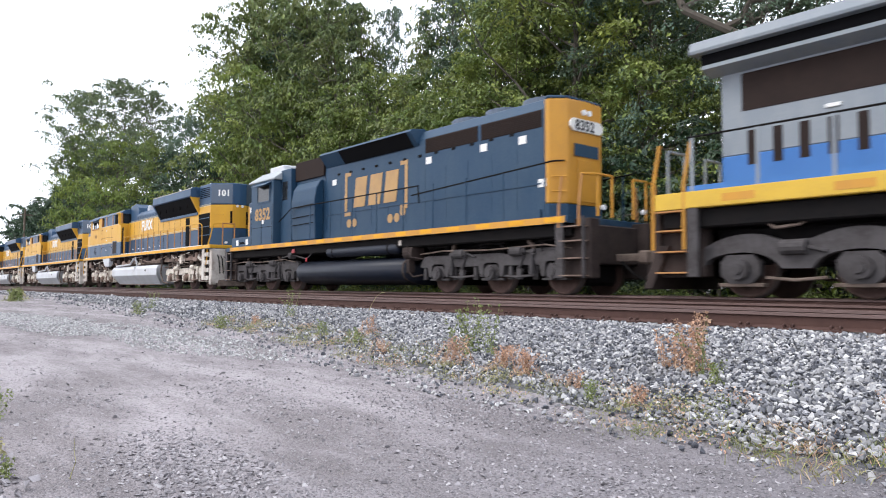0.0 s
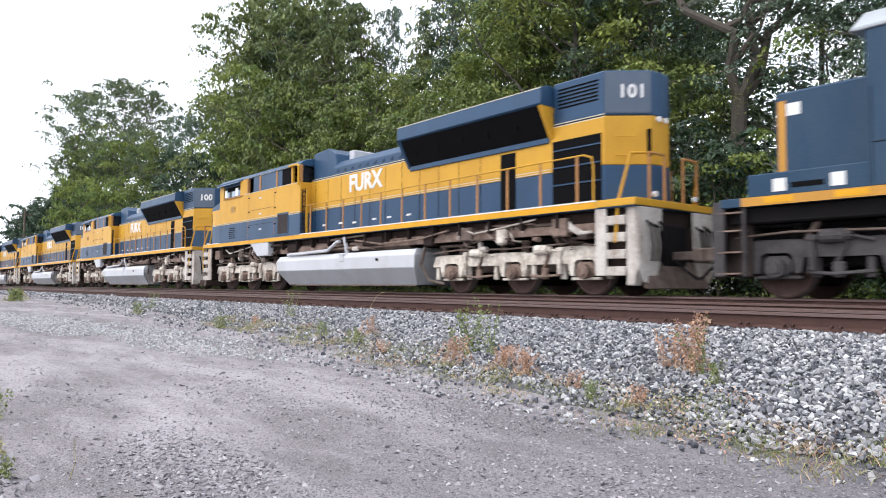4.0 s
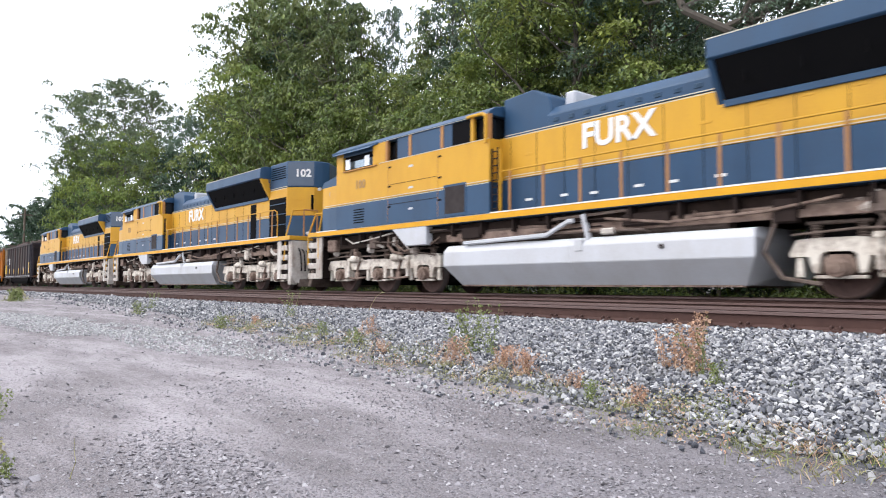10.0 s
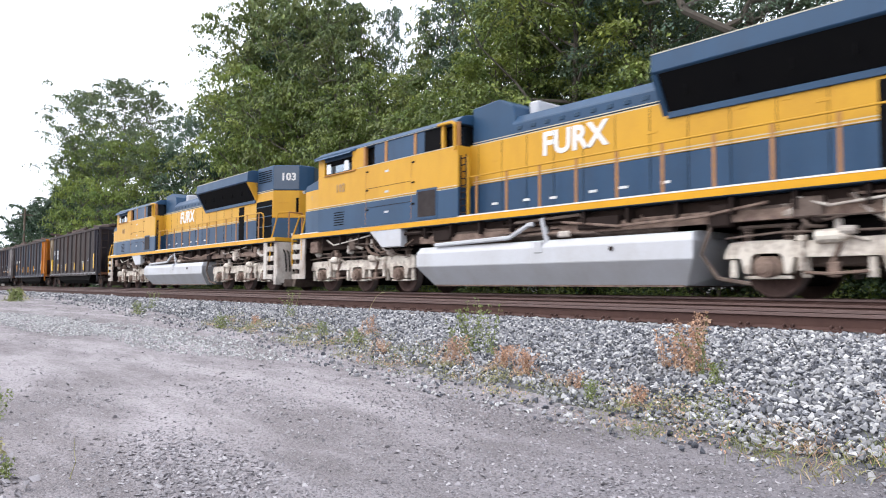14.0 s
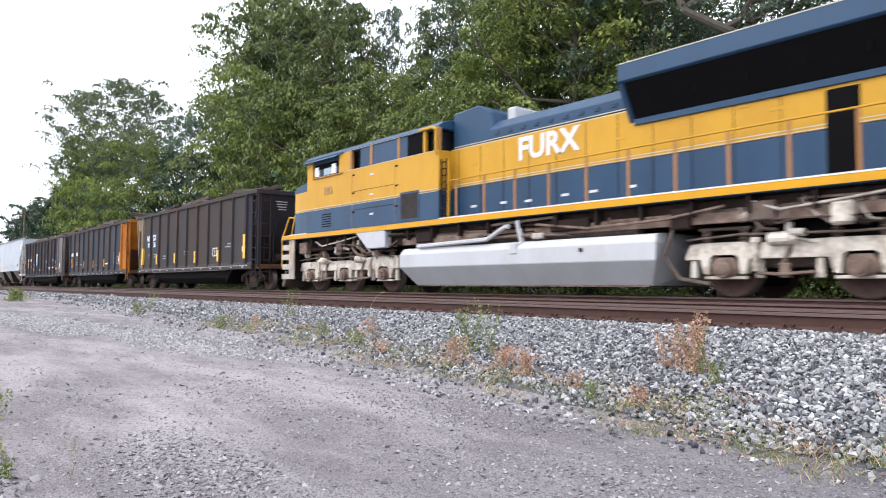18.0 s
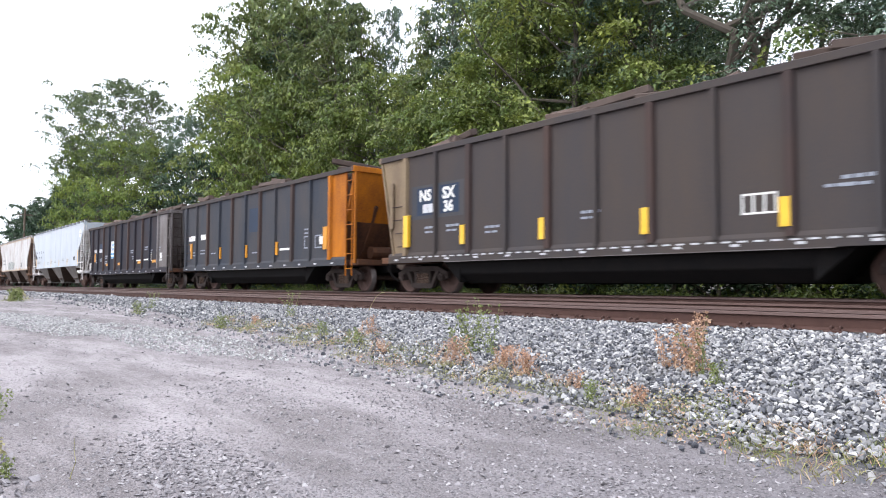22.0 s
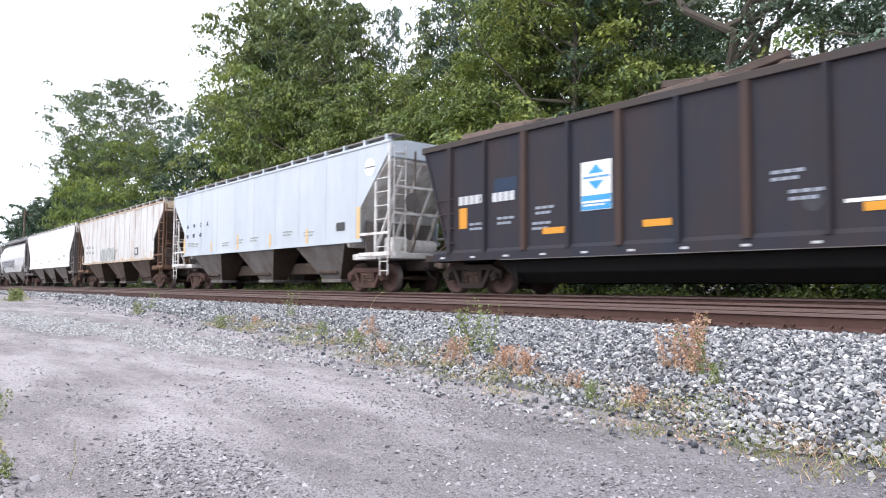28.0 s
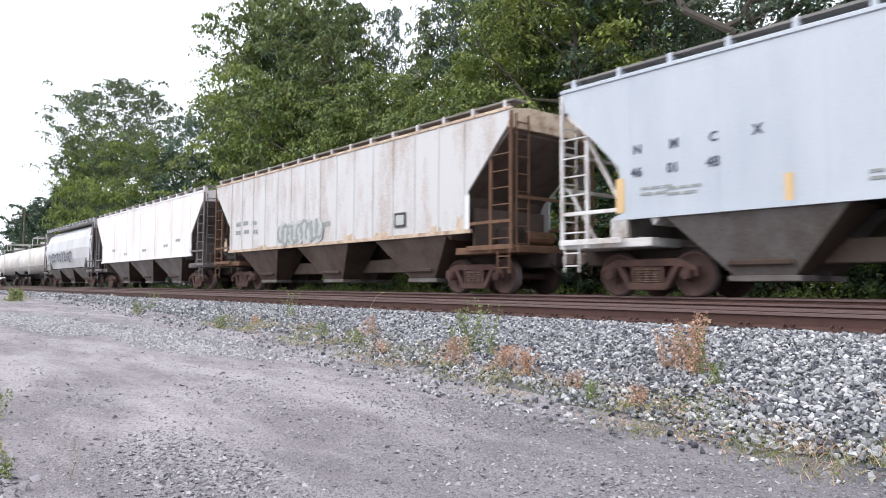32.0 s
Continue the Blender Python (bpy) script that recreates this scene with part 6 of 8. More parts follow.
    part("cab_roof", prism(B(), [(-CW - 0.03, 4.20), (-CW - 0.03, 4.26), (-0.95, 4.66), (0.95, 4.66), (CW + 0.03, 4.26), (CW + 0.03, 4.20)], -7.15, -4.9, "x", 0.015), P_OLDGREY, L, "pale grey cab roof")
    part("air_conditioner", box(B(), -6.6, -5.4, -0.9, 0.2, 4.58, 4.88, 0.05), P_TANK, L, "white roof air conditioner")
    part("beacon", cyl(B(), (-5.0, 0, 4.88), (-5.0, 0, 5.0), 0.3, 14, 0.2), P_OLDGREY, L)
    for s in (-1, 1):
        w = part("cab_window", box(B(), -6.35, -5.35, *sorted((s * (CW - 0.05), s * (CW + 0.004))), 3.42, 4.02), P_GLASS, L)
        bm = box(B(), -6.42, -5.28, *sorted((s * CW, s * (CW + 0.02))), 4.02, 4.07)
        box(bm, -6.42, -5.28, *sorted((s * CW, s * (CW + 0.02))), 3.37, 3.42)
        box(bm, -6.42, -6.35, *sorted((s * CW, s * (CW + 0.02))), 3.37, 4.07)
        box(bm, -5.35, -5.28, *sorted((s * CW, s * (CW + 0.02))), 3.37, 4.07)
        part("window_frame", bm, P_NAVY, w)
        part("window_visor", prism(B(), [(s * CW, 4.14), (s * (CW + 0.30), 3.98), (s * (CW + 0.29), 3.96), (s * CW, 4.10)], -6.45, -5.2, "x"), P_NAVY, w)
        part("cab_rear_window", box(B(), -4.85, -4.45, *sorted((s * (HW + 0.2), s * (HW + 0.226))), 3.4, 4.1), P_GLASS, L)
        part("battery_box", box(B(), -8.9, -6.95, *sorted((s * 1.15, s * 1.45)), 1.75, 2.15, 0.02), P_NAVY, L)
        part("notice", box(B(), -8.46, -8.22, *sorted((s * 0.86, s * 0.868)), 3.22, 3.44), P_WHITE, L)
        part("nose_stripe", box(B(), -8.615, -8.48, *sorted((s * 0.86, s * 0.866)), 2.2, 3.5), P_GOLD, L)
        for x in (-8.45, -7.52):
            part("notice", box(B(), x, x + 0.22, *sorted((s * 1.45, s * 1.458)), 1.82, 2.04), P_WHITE, L)
    part("short_hood", prism(B(), [(-8.80, -0.55), (-8.62, -0.86), (-6.95, -0.86), (-6.95, 0.86), (-8.62, 0.86), (-8.80, 0.55)], 1.75, 3.66, "z", 0.04), P_NAVY, L)
    part("windshield", box(B(), -7.0, -6.96, -1.2, 1.2, 3.72, 4.15), P_GLASS, L)
    for x in (4.6, 6.0, 7.4):
        f = part("radiator_fan", cyl(B(), (x, 0, 4.72), (x, 0, 4.90), 0.62, 20), P_NUMPANEL, L)
        part("fan_grid", cyl(B(), (x, 0, 4.90), (x, 0, 4.92), 0.54, 20), P_DARK, f)
    for x in (0.0, 1.6):
        part("brake_fan", cyl(B(), (x, 0, 4.72), (x, 0, 4.86), 0.58, 20), P_NAVY, L)
    # maker's emblem as plain shapes: two corner brackets, three blocks, four dots
    y = -HW - 0.008
    def flat(x0, x1, z0, z1):
        return box(B(), x0, x1, y - 0.006, y, z0, z1)
    for x, d in ((-0.72, 1), (2.78, -1)):
        bm = flat(min(x, x + d * 0.14), max(x, x + d * 0.14), 2.5, 3.95)
        for z in (2.5, 3.82):
            box(bm, min(x, x + d * 0.36), max(x, x + d * 0.36), y - 0.006, y - 0.0005, z, z + 0.13)
        part("emblem", bm, P_LOGO, L)
    for x in (-0.18, 0.68, 1.54):
        bm = prism(B(), [(x, 2.75), (x + 0.66, 2.75), (x + 0.80, 3.72), (x + 0.14, 3.72)], y - 0.006, y, "y")
        part("emblem", bm, P_LOGO, L)
    for x, z in ((-0.45, 2.25), (-0.12, 2.25), (1.9, 2.25), (2.25, 2.25), (2.55, 2.42)):
        part("emblem", cyl(B(), (x, y, z), (x, y - 0.007, z), 0.14, 14), P_LOGO, L)
    letters("8352", 0.62, P_LOGO, L, face_side(-6.55, -CW - 0.01, 2.72), name="road_number", spacing=1.05)
    nb = part("number_board", prism(B(), rounded([(-0.60, 3.90), (0.60, 3.90), (0.60, 4.20), (-0.60, 4.20)], 0.10), 8.63, 8.69, "x"), P_WHITE, L)
    letters("8352", 0.34, P_INK, nb, Matrix.Translation((8.692, -0.44, 3.935)) @ pose(0, 0, 0, 90, 0, 90), name="road_number", spacing=1.05)
    for z in (4.38,):
        for yy in (-0.1, 0.1):
            part("headlight", cyl(B(), (8.64, yy, z), (8.70, yy, z), 0.07, 12), P_SHADE, L)
    part("emblem", box(B(), 8.66, 8.668, -0.45, 0.45, 3.30, 3.6), P_NAVY, L)
    for z in (2.45, 2.8, 3.15):
        part("grab_iron", tube(B(), [(8.58, -0.72, z), (8.66, -0.74, z - 0.02), (8.42, -0.93, z - 0.02), (8.36, -0.92, z)], 0.014), P_GOLD, L)
    part("end_door", prism(B(), [(-0.34, 2.22), (0.34, 2.22), (0.34, 3.22), (-0.34, 3.22)], 8.655, 8.675, "x", 0.006), P_GOLD, L, "gold hood end door")
    part("hood_seam", box(B(), 8.205, 8.215, -0.99, -0.984, 2.15, 4.66), P_LOGO, L)
    for s in (-1, 1):
        part("end_light", cyl(B(), (9.7, s * 0.75, 1.95), (9.76, s * 0.75, 1.95), 0.06, 12), P_SHADE, L)
    part("end_plate", box(B(), 9.3, 9.45, -1.0, 1.0, 0.7, 1.6, 0.03), P_FRT, L)
    part("end_plate", box(B(), -9.5, -9.4, -1.35, 1.35, 0.6, 1.72, 0.03), P_DARK, L)
    for x in (-10.45, 10.45):
        coupler(L, x)
    loco_truck(L, (-8.55, -6.45, -4.35), P_CAST, P_DARK, 0.508)
    loco_truck(L, (4.45, 6.55, 8.65), P_CAST, P_DARK, 0.508)
    ROLLING.append((L, xref))


navy_loco(54.38)


# ---- grey, blue and yellow locomotive at the head of the view ----
def big_arch_truck(car, xs):
    """Three axles under one deep cast side frame that sweeps up over each journal."""
    for x in xs:
        wheelset(car, x, 0.508)
    fr = part("truck", box(B(), xs[0] - 0.6, xs[2] + 0.6, -0.86, 0.86, 0.60, 1.30, 0.05), P_DARK, car)
    for s in (-1, 1):
        y0, y1 = sorted((s * 1.0, s * 1.2))
        up, low = [], []
        n = 44
        for i in range(n + 1):
            x = xs[0] - 0.72 + (xs[2] - xs[0] + 1.44) * i / n
            d = min(abs(x - q) for q in xs)
            near = max(0.0, 1 - (d / 0.72) ** 2)
            up.append((x, 1.02 + 0.16 * near - 0.10 * max(0, abs(x - xs[1]) - 1.6)))
            low.append((x, 0.52 + 0.30 * math.sqrt(near)))
        part("side_frame", prism(B(), low + up[::-1], y0, y1, "y"), P_CAST, fr)
        for x in xs:
            bm = prism(B(), rounded([(x - 0.34, 0.26), (x + 0.34, 0.26), (x + 0.38, 0.78), (x - 0.38, 0.78)], 0.14), y0 + 0.02, y1 - 0.02, "y")
            cyl(bm, (x, s * 1.16, 0.52), (x, s * 1.30, 0.52), 0.19, 14)
            cyl(bm, (x, s * 1.28, 0.52), (x, s * 1.34, 0.52), 0.10, 10)
            part("journal_box", bm, P_CAST, fr)
            part("pedestal_tie", box(B(), x - 0.42, x + 0.42, y0 + 0.04, y1 + 0.03, 0.20, 0.27, 0.01), P_PIPE, fr)
        for x in ((xs[0] + xs[1]) / 2, (xs[1] + xs[2]) / 2):
            bm = cyl(B(), (x - 0.22, s * 1.24, 0.88), (x + 0.2, s * 1.24, 0.88), 0.13, 12)
            cyl(bm, (x + 0.2, s * 1.24, 0.88), (x + 0.5, s * 1.24, 0.80), 0.03, 6)
            part("brake_cylinder", bm, P_CAST, fr)
            part("brake_rigging", tube(B(), [(x - 0.5, s * 1.2, 0.36), (x, s * 1.22, 0.32), (x + 0.5, s * 1.2, 0.36)], 0.03), P_PIPE, fr)
            part("air_pipe", tube(B(), [(x - 0.7, s * 1.24, 1.52), (x - 0.3, s * 1.28, 1.22), (x + 0.1, s * 1.26, 1.26), (x + 0.5, s * 1.24, 1.5)], 0.03), P_PIPE, fr)


def grey_loco(xref):
    L = thing("diesel_locomotive", "grey, bright blue and yellow diesel locomotive with winged roof", "locomotive")
    HW = 1.0
    part("underframe", box(B(), -9.9, 9.9, -1.35, 1.35, 1.30, 1.66, 0.03), P_DARK, L)
    part("deck", box(B(), -10.0, 10.0, -1.48, 1.48, 1.66, 1.98, 0.01), P_LEMON, L)
    part("hood_lower", box(B(), -8.85, 4.9, -HW - 0.003, HW + 0.003, 1.98, 2.62, 0.012), P_BRIGHTBLUE, L)
    part("hood_upper", box(B(), -8.85, 4.9, -HW, HW, 2.62, 4.25, 0.02), P_GEGREY, L)
    for s in (-1, 1):
        part("sill_stripe", box(B(), -9.3, 9.3, *sorted((s * 1.48, s * 1.49)), 1.68, 1.97), P_LEMON, L)
        for i in range(9):
            part("reflector", box(B(), -8.6 + i * 1.9, -8.0 + i * 1.9, *sorted((s * 1.49, s * 1.496)), 1.74, 1.88), P_GOLD, L)
        part("sill_blue", box(B(), -9.3, 9.3, *sorted((s * 1.30, s * 1.47)), 1.98, 2.08), P_BRIGHTBLUE, L)
        part("radiator_grille", box(B(), -8.45, -3.2, *sorted((s * HW, s * (HW + 0.012))), 3.42, 4.12, 0.006), P_UMBER, L, "long dark brown radiator grille")
        for i in range(11):
            x = -8.35 + i * 0.46
            part("vent_slot", box(B(), x, x + 0.17, *sorted((s * HW, s * (HW + 0.01))), 2.42, 3.05, 0.004), P_UMBER, L)
        part("lamp_cover", box(B(), -7.0, -6.75, *sorted((s * HW, s * (HW + 0.03))), 3.2, 3.27, 0.01), P_WHITE, L)
        part("lamp_cover", box(B(), -5.7, -5.3, *sorted((s * HW, s * (HW + 0.03))), 3.22, 3.28, 0.01), P_WHITE, L)
        part("wing_lower", prism(B(), [(s * HW, 4.16), (s * 1.35, 4.26), (s * 1.35, 4.33), (s * HW, 4.36)], -9.05, -2.5, "x"), P_GEGREY, L)
        part("wing_gap", box(B(), -9.1, -2.5, *sorted((s * 0.9, s * 1.28)), 4.34, 4.56), P_MESH, L)
        part("wing_upper", prism(B(), [(s * 0.6, 4.56), (s * 1.44, 4.56), (s * 1.46, 4.62), (s * 1.40, 4.80), (s * 0.6, 4.86)], -9.25, -2.5, "x", 0.01), P_GEGREY, L)
        y = s * 1.46
        rail_line(L, [(-9.3, y, 3.0), (4.5, y, 3.0)], P_DARK, 0.02)
        for i in range(12):
            x = -9.2 + i * 1.25
            part("rail_post", box(B(), x - 0.03, x + 0.03, *sorted((y - 0.012, y + 0.012)), 1.97, 3.0), P_GEGREY, L)
        st = part("step_well", box(B(), -10.05, -9.1, *sorted((s * 0.9, s * 1.2)), 0.38, 1.8, 0.02), P_FRT, L)
        for z in (0.45, 0.85, 1.25, 1.62):
            part("tread", box(B(), -10.0, -9.35, *sorted((s * 1.18, s * 1.47)), z, z + 0.03), P_RUSTRAIL, st)
        part("step_cheek", box(B(), -9.32, -9.1, *sorted((s * 1.38, s * 1.475)), 0.38, 1.8, 0.01), P_CAST, st)
        for x in (-10.05, -9.38):
            rail_line(L, [(x, s * 1.46, 0.9), (x, s * 1.46, 2.1), (x + 0.12, s * 1.4, 2.95)], P_GOLD, 0.035)
        part("platform_rail", tube(B(), [(-10.0, s * 1.0, 1.98), (-10.0, s * 1.0, 2.9), (-10.0, s * 0.4, 2.9), (-10.0, s * 0.4, 1.98)], 0.03), P_GEGREY, L)
        part("cab_window", box(B(), 6.0, 7.4, *sorted((s * 1.48, s * 1.51)), 3.4, 4.1), P_GLASS, L)
    part("cab", box(B(), 4.9, 8.2, -1.5, 1.5, 1.98, 4.6, 0.04), P_GEGREY, L)
    part("nose", box(B(), 8.2, 9.6, -1.3, 1.3, 1.98, 3.5, 0.05), P_BRIGHTBLUE, L)
    part("fuel_tank", prism(B(), [(-1.2, 1.2), (-1.42, 1.0), (-1.42, 0.6), (-1.1, 0.2), (1.1, 0.2), (1.42, 0.6), (1.42, 1.0), (1.2, 1.2)], -3.6, 3.6, "x", 0.02), P_DARK, L)
    part("end_plate", box(B(), -10.15, -10.0, -1.3, 1.3, 0.7, 1.97, 0.03), P_FRT, L)
    part("plow", prism(B(), [(-10.1, 1.0), (-10.4, 0.15), (-10.2, 0.15), (-9.8, 1.0)], -1.3, 1.3, "y", 0.02), P_FRT, L)
    for x in (-11.0, 11.0):
        coupler(L, x)
    big_arch_truck(L, (-8.45, -6.45, -4.45))
    big_arch_truck(L, (4.45, 6.45, 8.45))
    ROLLING.append((L, xref))


grey_loco(75.9)


# ---- coal gondolas, here loaded with old ties ----
def gondola(xl, xr, side, post, top, end_l, end_r, label, posts, slant, cut_l, cut_r):
    """xl, xr: the upper corners at the reference moment. end_l, end_r: paint of the ends."""
    c, h = (xl + xr) / 2, (xr - xl) / 2
    G = thing("gondola_car", label, "freight car", "gondola cars of the train")
    W = 1.55
    # sides: outer sheets with posts, and the inside
    for s in (-1, 1):
        ya, yb = sorted((s * (W - 0.05), s * W))
        part("side_sheet", prism(B(), [(-h + cut_l, 0.99), (h - cut_r, 0.99), (h - cut_r, 3.80), (-h + cut_l, 3.80)], ya, yb, "y"), side, G)
        for k, m, cut in ((-1, end_l, cut_l), (1, end_r, cut_r)):
            # the corner with the ladder is upright, the other one is cut back below
            foot = (h - 0.52, h - 0.52) if k * s < 0 else (h - min(slant, cut - 0.02), h - 0.06)
            part("end_side_sheet", prism(B(), [(k * (h - cut), 0.99), (k * foot[0], 0.99), (k * foot[1], 3.80), (k * (h - cut), 3.80)], ya, yb, "y"), m, G)
            if k * s > 0:
                part("edge_angle", prism(B(), [(k * (foot[0] - 0.07), 0.99), (k * foot[0], 0.99), (k * foot[1], 3.80), (k * (foot[1] - 0.07), 3.80)], *sorted((s * W, s * (W + 0.04))), "y"), m, G)
        part("top_chord", prism(B(), [(s * (W - 0.08), 3.80), (s * (W + 0.07), 3.80), (s * (W + 0.07), 3.95), (s * (W - 0.08), 3.97)], -h, h, "x", 0.01), top, G, "battered top rim")
        part("side_sill", prism(B(), [(s * (W - 0.05), 0.84), (s * (W + 0.05), 0.84), (s * (W + 0.05), 1.04), (s * W, 1.12), (s * (W - 0.05), 1.12)], -h + 0.5, h - 0.5, "x"), side, G)
        part("sill_lip", box(B(), -h + 3.0, h - 3.0, *sorted((s * (W + 0.035), s * (W + 0.056))), 0.822, 0.838), P_BARE, G)
        for i in range(posts + 1):
            x = -h + cut_l + (2 * h - cut_l - cut_r) * i / posts
            wide = 0.105 if i % 2 == 0 else 0.06
            bm = prism(B(), [(x - wide, s * W), (x - wide * 0.7, s * (W + 0.09)), (x + wide * 0.7, s * (W + 0.09)), (x + wide, s * W)], 1.04, 3.80, "z")
            part("side_post", bm, (post if i % 2 == 0 else side) if 0 < i < posts else (end_l if i == 0 else end_r), G)
        for i in range(26):
            x = -h + 0.8 + i * (2 * h - 1.6) / 25
            if i % 2 == 0:
                part("reflector", box(B(), x, x + 0.16, *sorted((s * (W + 0.05), s * (W + 0.056))), 0.90, 0.945), P_TANK, G)
    floor = B()
    box(floor, -h + 1.9, h - 1.9, -1.48, 1.48, 0.95, 1.05)
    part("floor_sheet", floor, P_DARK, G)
    # slope sheets and end frames
    for k, m in ((-1, end_l), (1, end_r)):
        part("end_panel", prism(B(), [(k * h, 3.95), (k * (h - 0.58), 2.25), (k * (h - 0.68), 2.25), (k * (h - 0.1), 3.95)], -W + 0.05, W - 0.05, "y"), m, G)
        part("slope_sheet", prism(B(), [(k * (h - 0.58), 2.25), (k * (h - 1.35), 1.0), (k * (h - 1.5), 1.0), (k * (h - 0.68), 2.25)], -W + 0.05, W - 0.05, "y"), P_ENDRUST if m in (P_ORANGE, P_CREAM) else m, G)
        for yy in (-0.5, 0.5):
            part("slope_rib", prism(B(), [(k * (h - 0.40), 2.80), (k * (h - 0.30), 2.76), (k * (h - 1.26), 1.0), (k * (h - 1.36), 1.0)], yy - 0.05, yy + 0.05, "y"), P_ENDRUST if m in (P_ORANGE, P_CREAM) else m, G)
        part("end_rim", box(B(), *sorted((k * (h - 0.12), k * (h + 0.02))), -W - 0.07, W + 0.07, 3.78, 3.96, 0.015), top if m is side else m, G)
        part("end_sill", box(B(), *sorted((k * (h - 1.8), k * (h + 0.05))), -1.45, 1.45, 0.84, 1.02, 0.015), P_ENDRUST if m is not side else P_FRT, G)
        part("placard", box(B(), *sorted((k * (h - 0.085), k * (h - 0.03))), 0.2, 0.75, 3.42, 3.58), P_INK, G)
        for s in (-1, 1):
            if k * s < 0:
                part("corner_post", box(B(), *sorted((k * (h - 0.075), k * h)), *sorted((s * (W - 0.08), s * W)), 0.9, 3.8, 0.01), m, G)
                ladder(G, k * (h - 0.30), s * (W + 0.02), 0.5, 3.75, m, 0.36, 7)
                if m not in (P_ORANGE, P_CREAM):
                    ladder(G, k * (h + 0.03), s * (W - 0.30), 0.5, 3.75, P_FRT, 0.40, 7, "y")
                    ladder(G, k * (h - 0.60), s * (W - 0.75), 1.0, 2.3, P_FRT, 0.40, 4, "y")
            else:
                for i in range(4):
                    part("grab_iron", cyl(B(), (k * (h - 1.35), s * (W + 0.06), 1.3 + 0.38 * i), (k * (h - 0.95 + 0.1 * i), s * (W + 0.06), 1.3 + 0.38 * i), 0.016, 6), post, G)
        bm = cyl(B(), (k * (h - 0.7), -0.5, 1.28), (k * (h - 0.7), 0.35, 1.28), 0.2, 12)
        box(bm, *sorted((k * (h - 0.52), k * (h - 0.3))), 0.45, 0.75, 1.05, 1.5, 0.03)
        tube(bm, [(k * (h - 0.7), 0.35, 1.3), (k * (h - 0.5), 0.5, 1.6), (k * (h - 0.3), 0.6, 1.9)], 0.03)
        part("brake_gear", bm, P_ENDRUST if m in (P_ORANGE, P_CREAM) else P_FRT, G)
        part("hand_brake", cyl(B(), (k * (h - 0.45), 0.95, 2.3), (k * (h - 0.38), 0.95, 2.3), 0.25, 14), P_ENDRUST if m in (P_ORANGE, P_CREAM) else P_FRT, G)
        part("draft_sill", box(B(), *sorted((k * (h - 2.6), k * (h + 0.25))), -0.33, 0.33, 0.62, 1.02, 0.03), P_DARK, G)
        coupler(G, k * (h + 0.68))
        freight_truck(G, k * (h - 1.42))
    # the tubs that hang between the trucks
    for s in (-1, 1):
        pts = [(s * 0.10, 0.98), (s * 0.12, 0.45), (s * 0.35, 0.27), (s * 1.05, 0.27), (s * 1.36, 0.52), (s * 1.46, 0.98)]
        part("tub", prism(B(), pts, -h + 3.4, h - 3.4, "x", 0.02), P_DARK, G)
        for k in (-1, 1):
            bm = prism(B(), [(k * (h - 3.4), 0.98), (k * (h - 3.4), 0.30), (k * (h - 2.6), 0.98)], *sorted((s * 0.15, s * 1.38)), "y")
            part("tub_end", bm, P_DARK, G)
    # the pile of old ties and scrap
    rng = random.Random(int(abs(xl)))
    load = part("load_bed", box(B(), -h + 1.0, h - 1.0, -1.4, 1.4, 3.0, 3.55), P_SCRAP, G)
    for i in range(96):
        x, yy = rng.uniform(-h + 1.6, h - 2.2), rng.uniform(-1.4, 0.9)
        q = part("old_tie", box(B(), -rng.uniform(0.4, 1.25), rng.uniform(0.4, 1.25), -0.115, 0.115, -0.09, 0.09, 0.02), P_SCRAP, G)
        q.matrix_local = pose(x, yy * (0.75 if i % 5 else 0.3), (3.83 if i % 5 else 3.90) + 0.50 * rng.random() * (1 - abs(yy) * 0.4) + 0.16 * math.sin(x * 1.1 + h), rng.uniform(-20, 20), rng.uniform(-9, 9), rng.uniform(-14, 14) if i % 5 else rng.uniform(-70, 70))
    ROLLING.append((G, c))
    return G, h


def bars(car, x0, x1, z0, z1, y, mat, n=1, gap=0.25, name="writing"):
    """Plain bars for writing that cannot be read."""
    w = (x1 - x0) / (n + (n - 1) * gap)
    bm = B()
    for i in range(n):
        a = x0 + i * w * (1 + gap)
        box(bm, a, a + w, y - 0.006, y, z0, z1)
    return part(name, bm, mat, car)


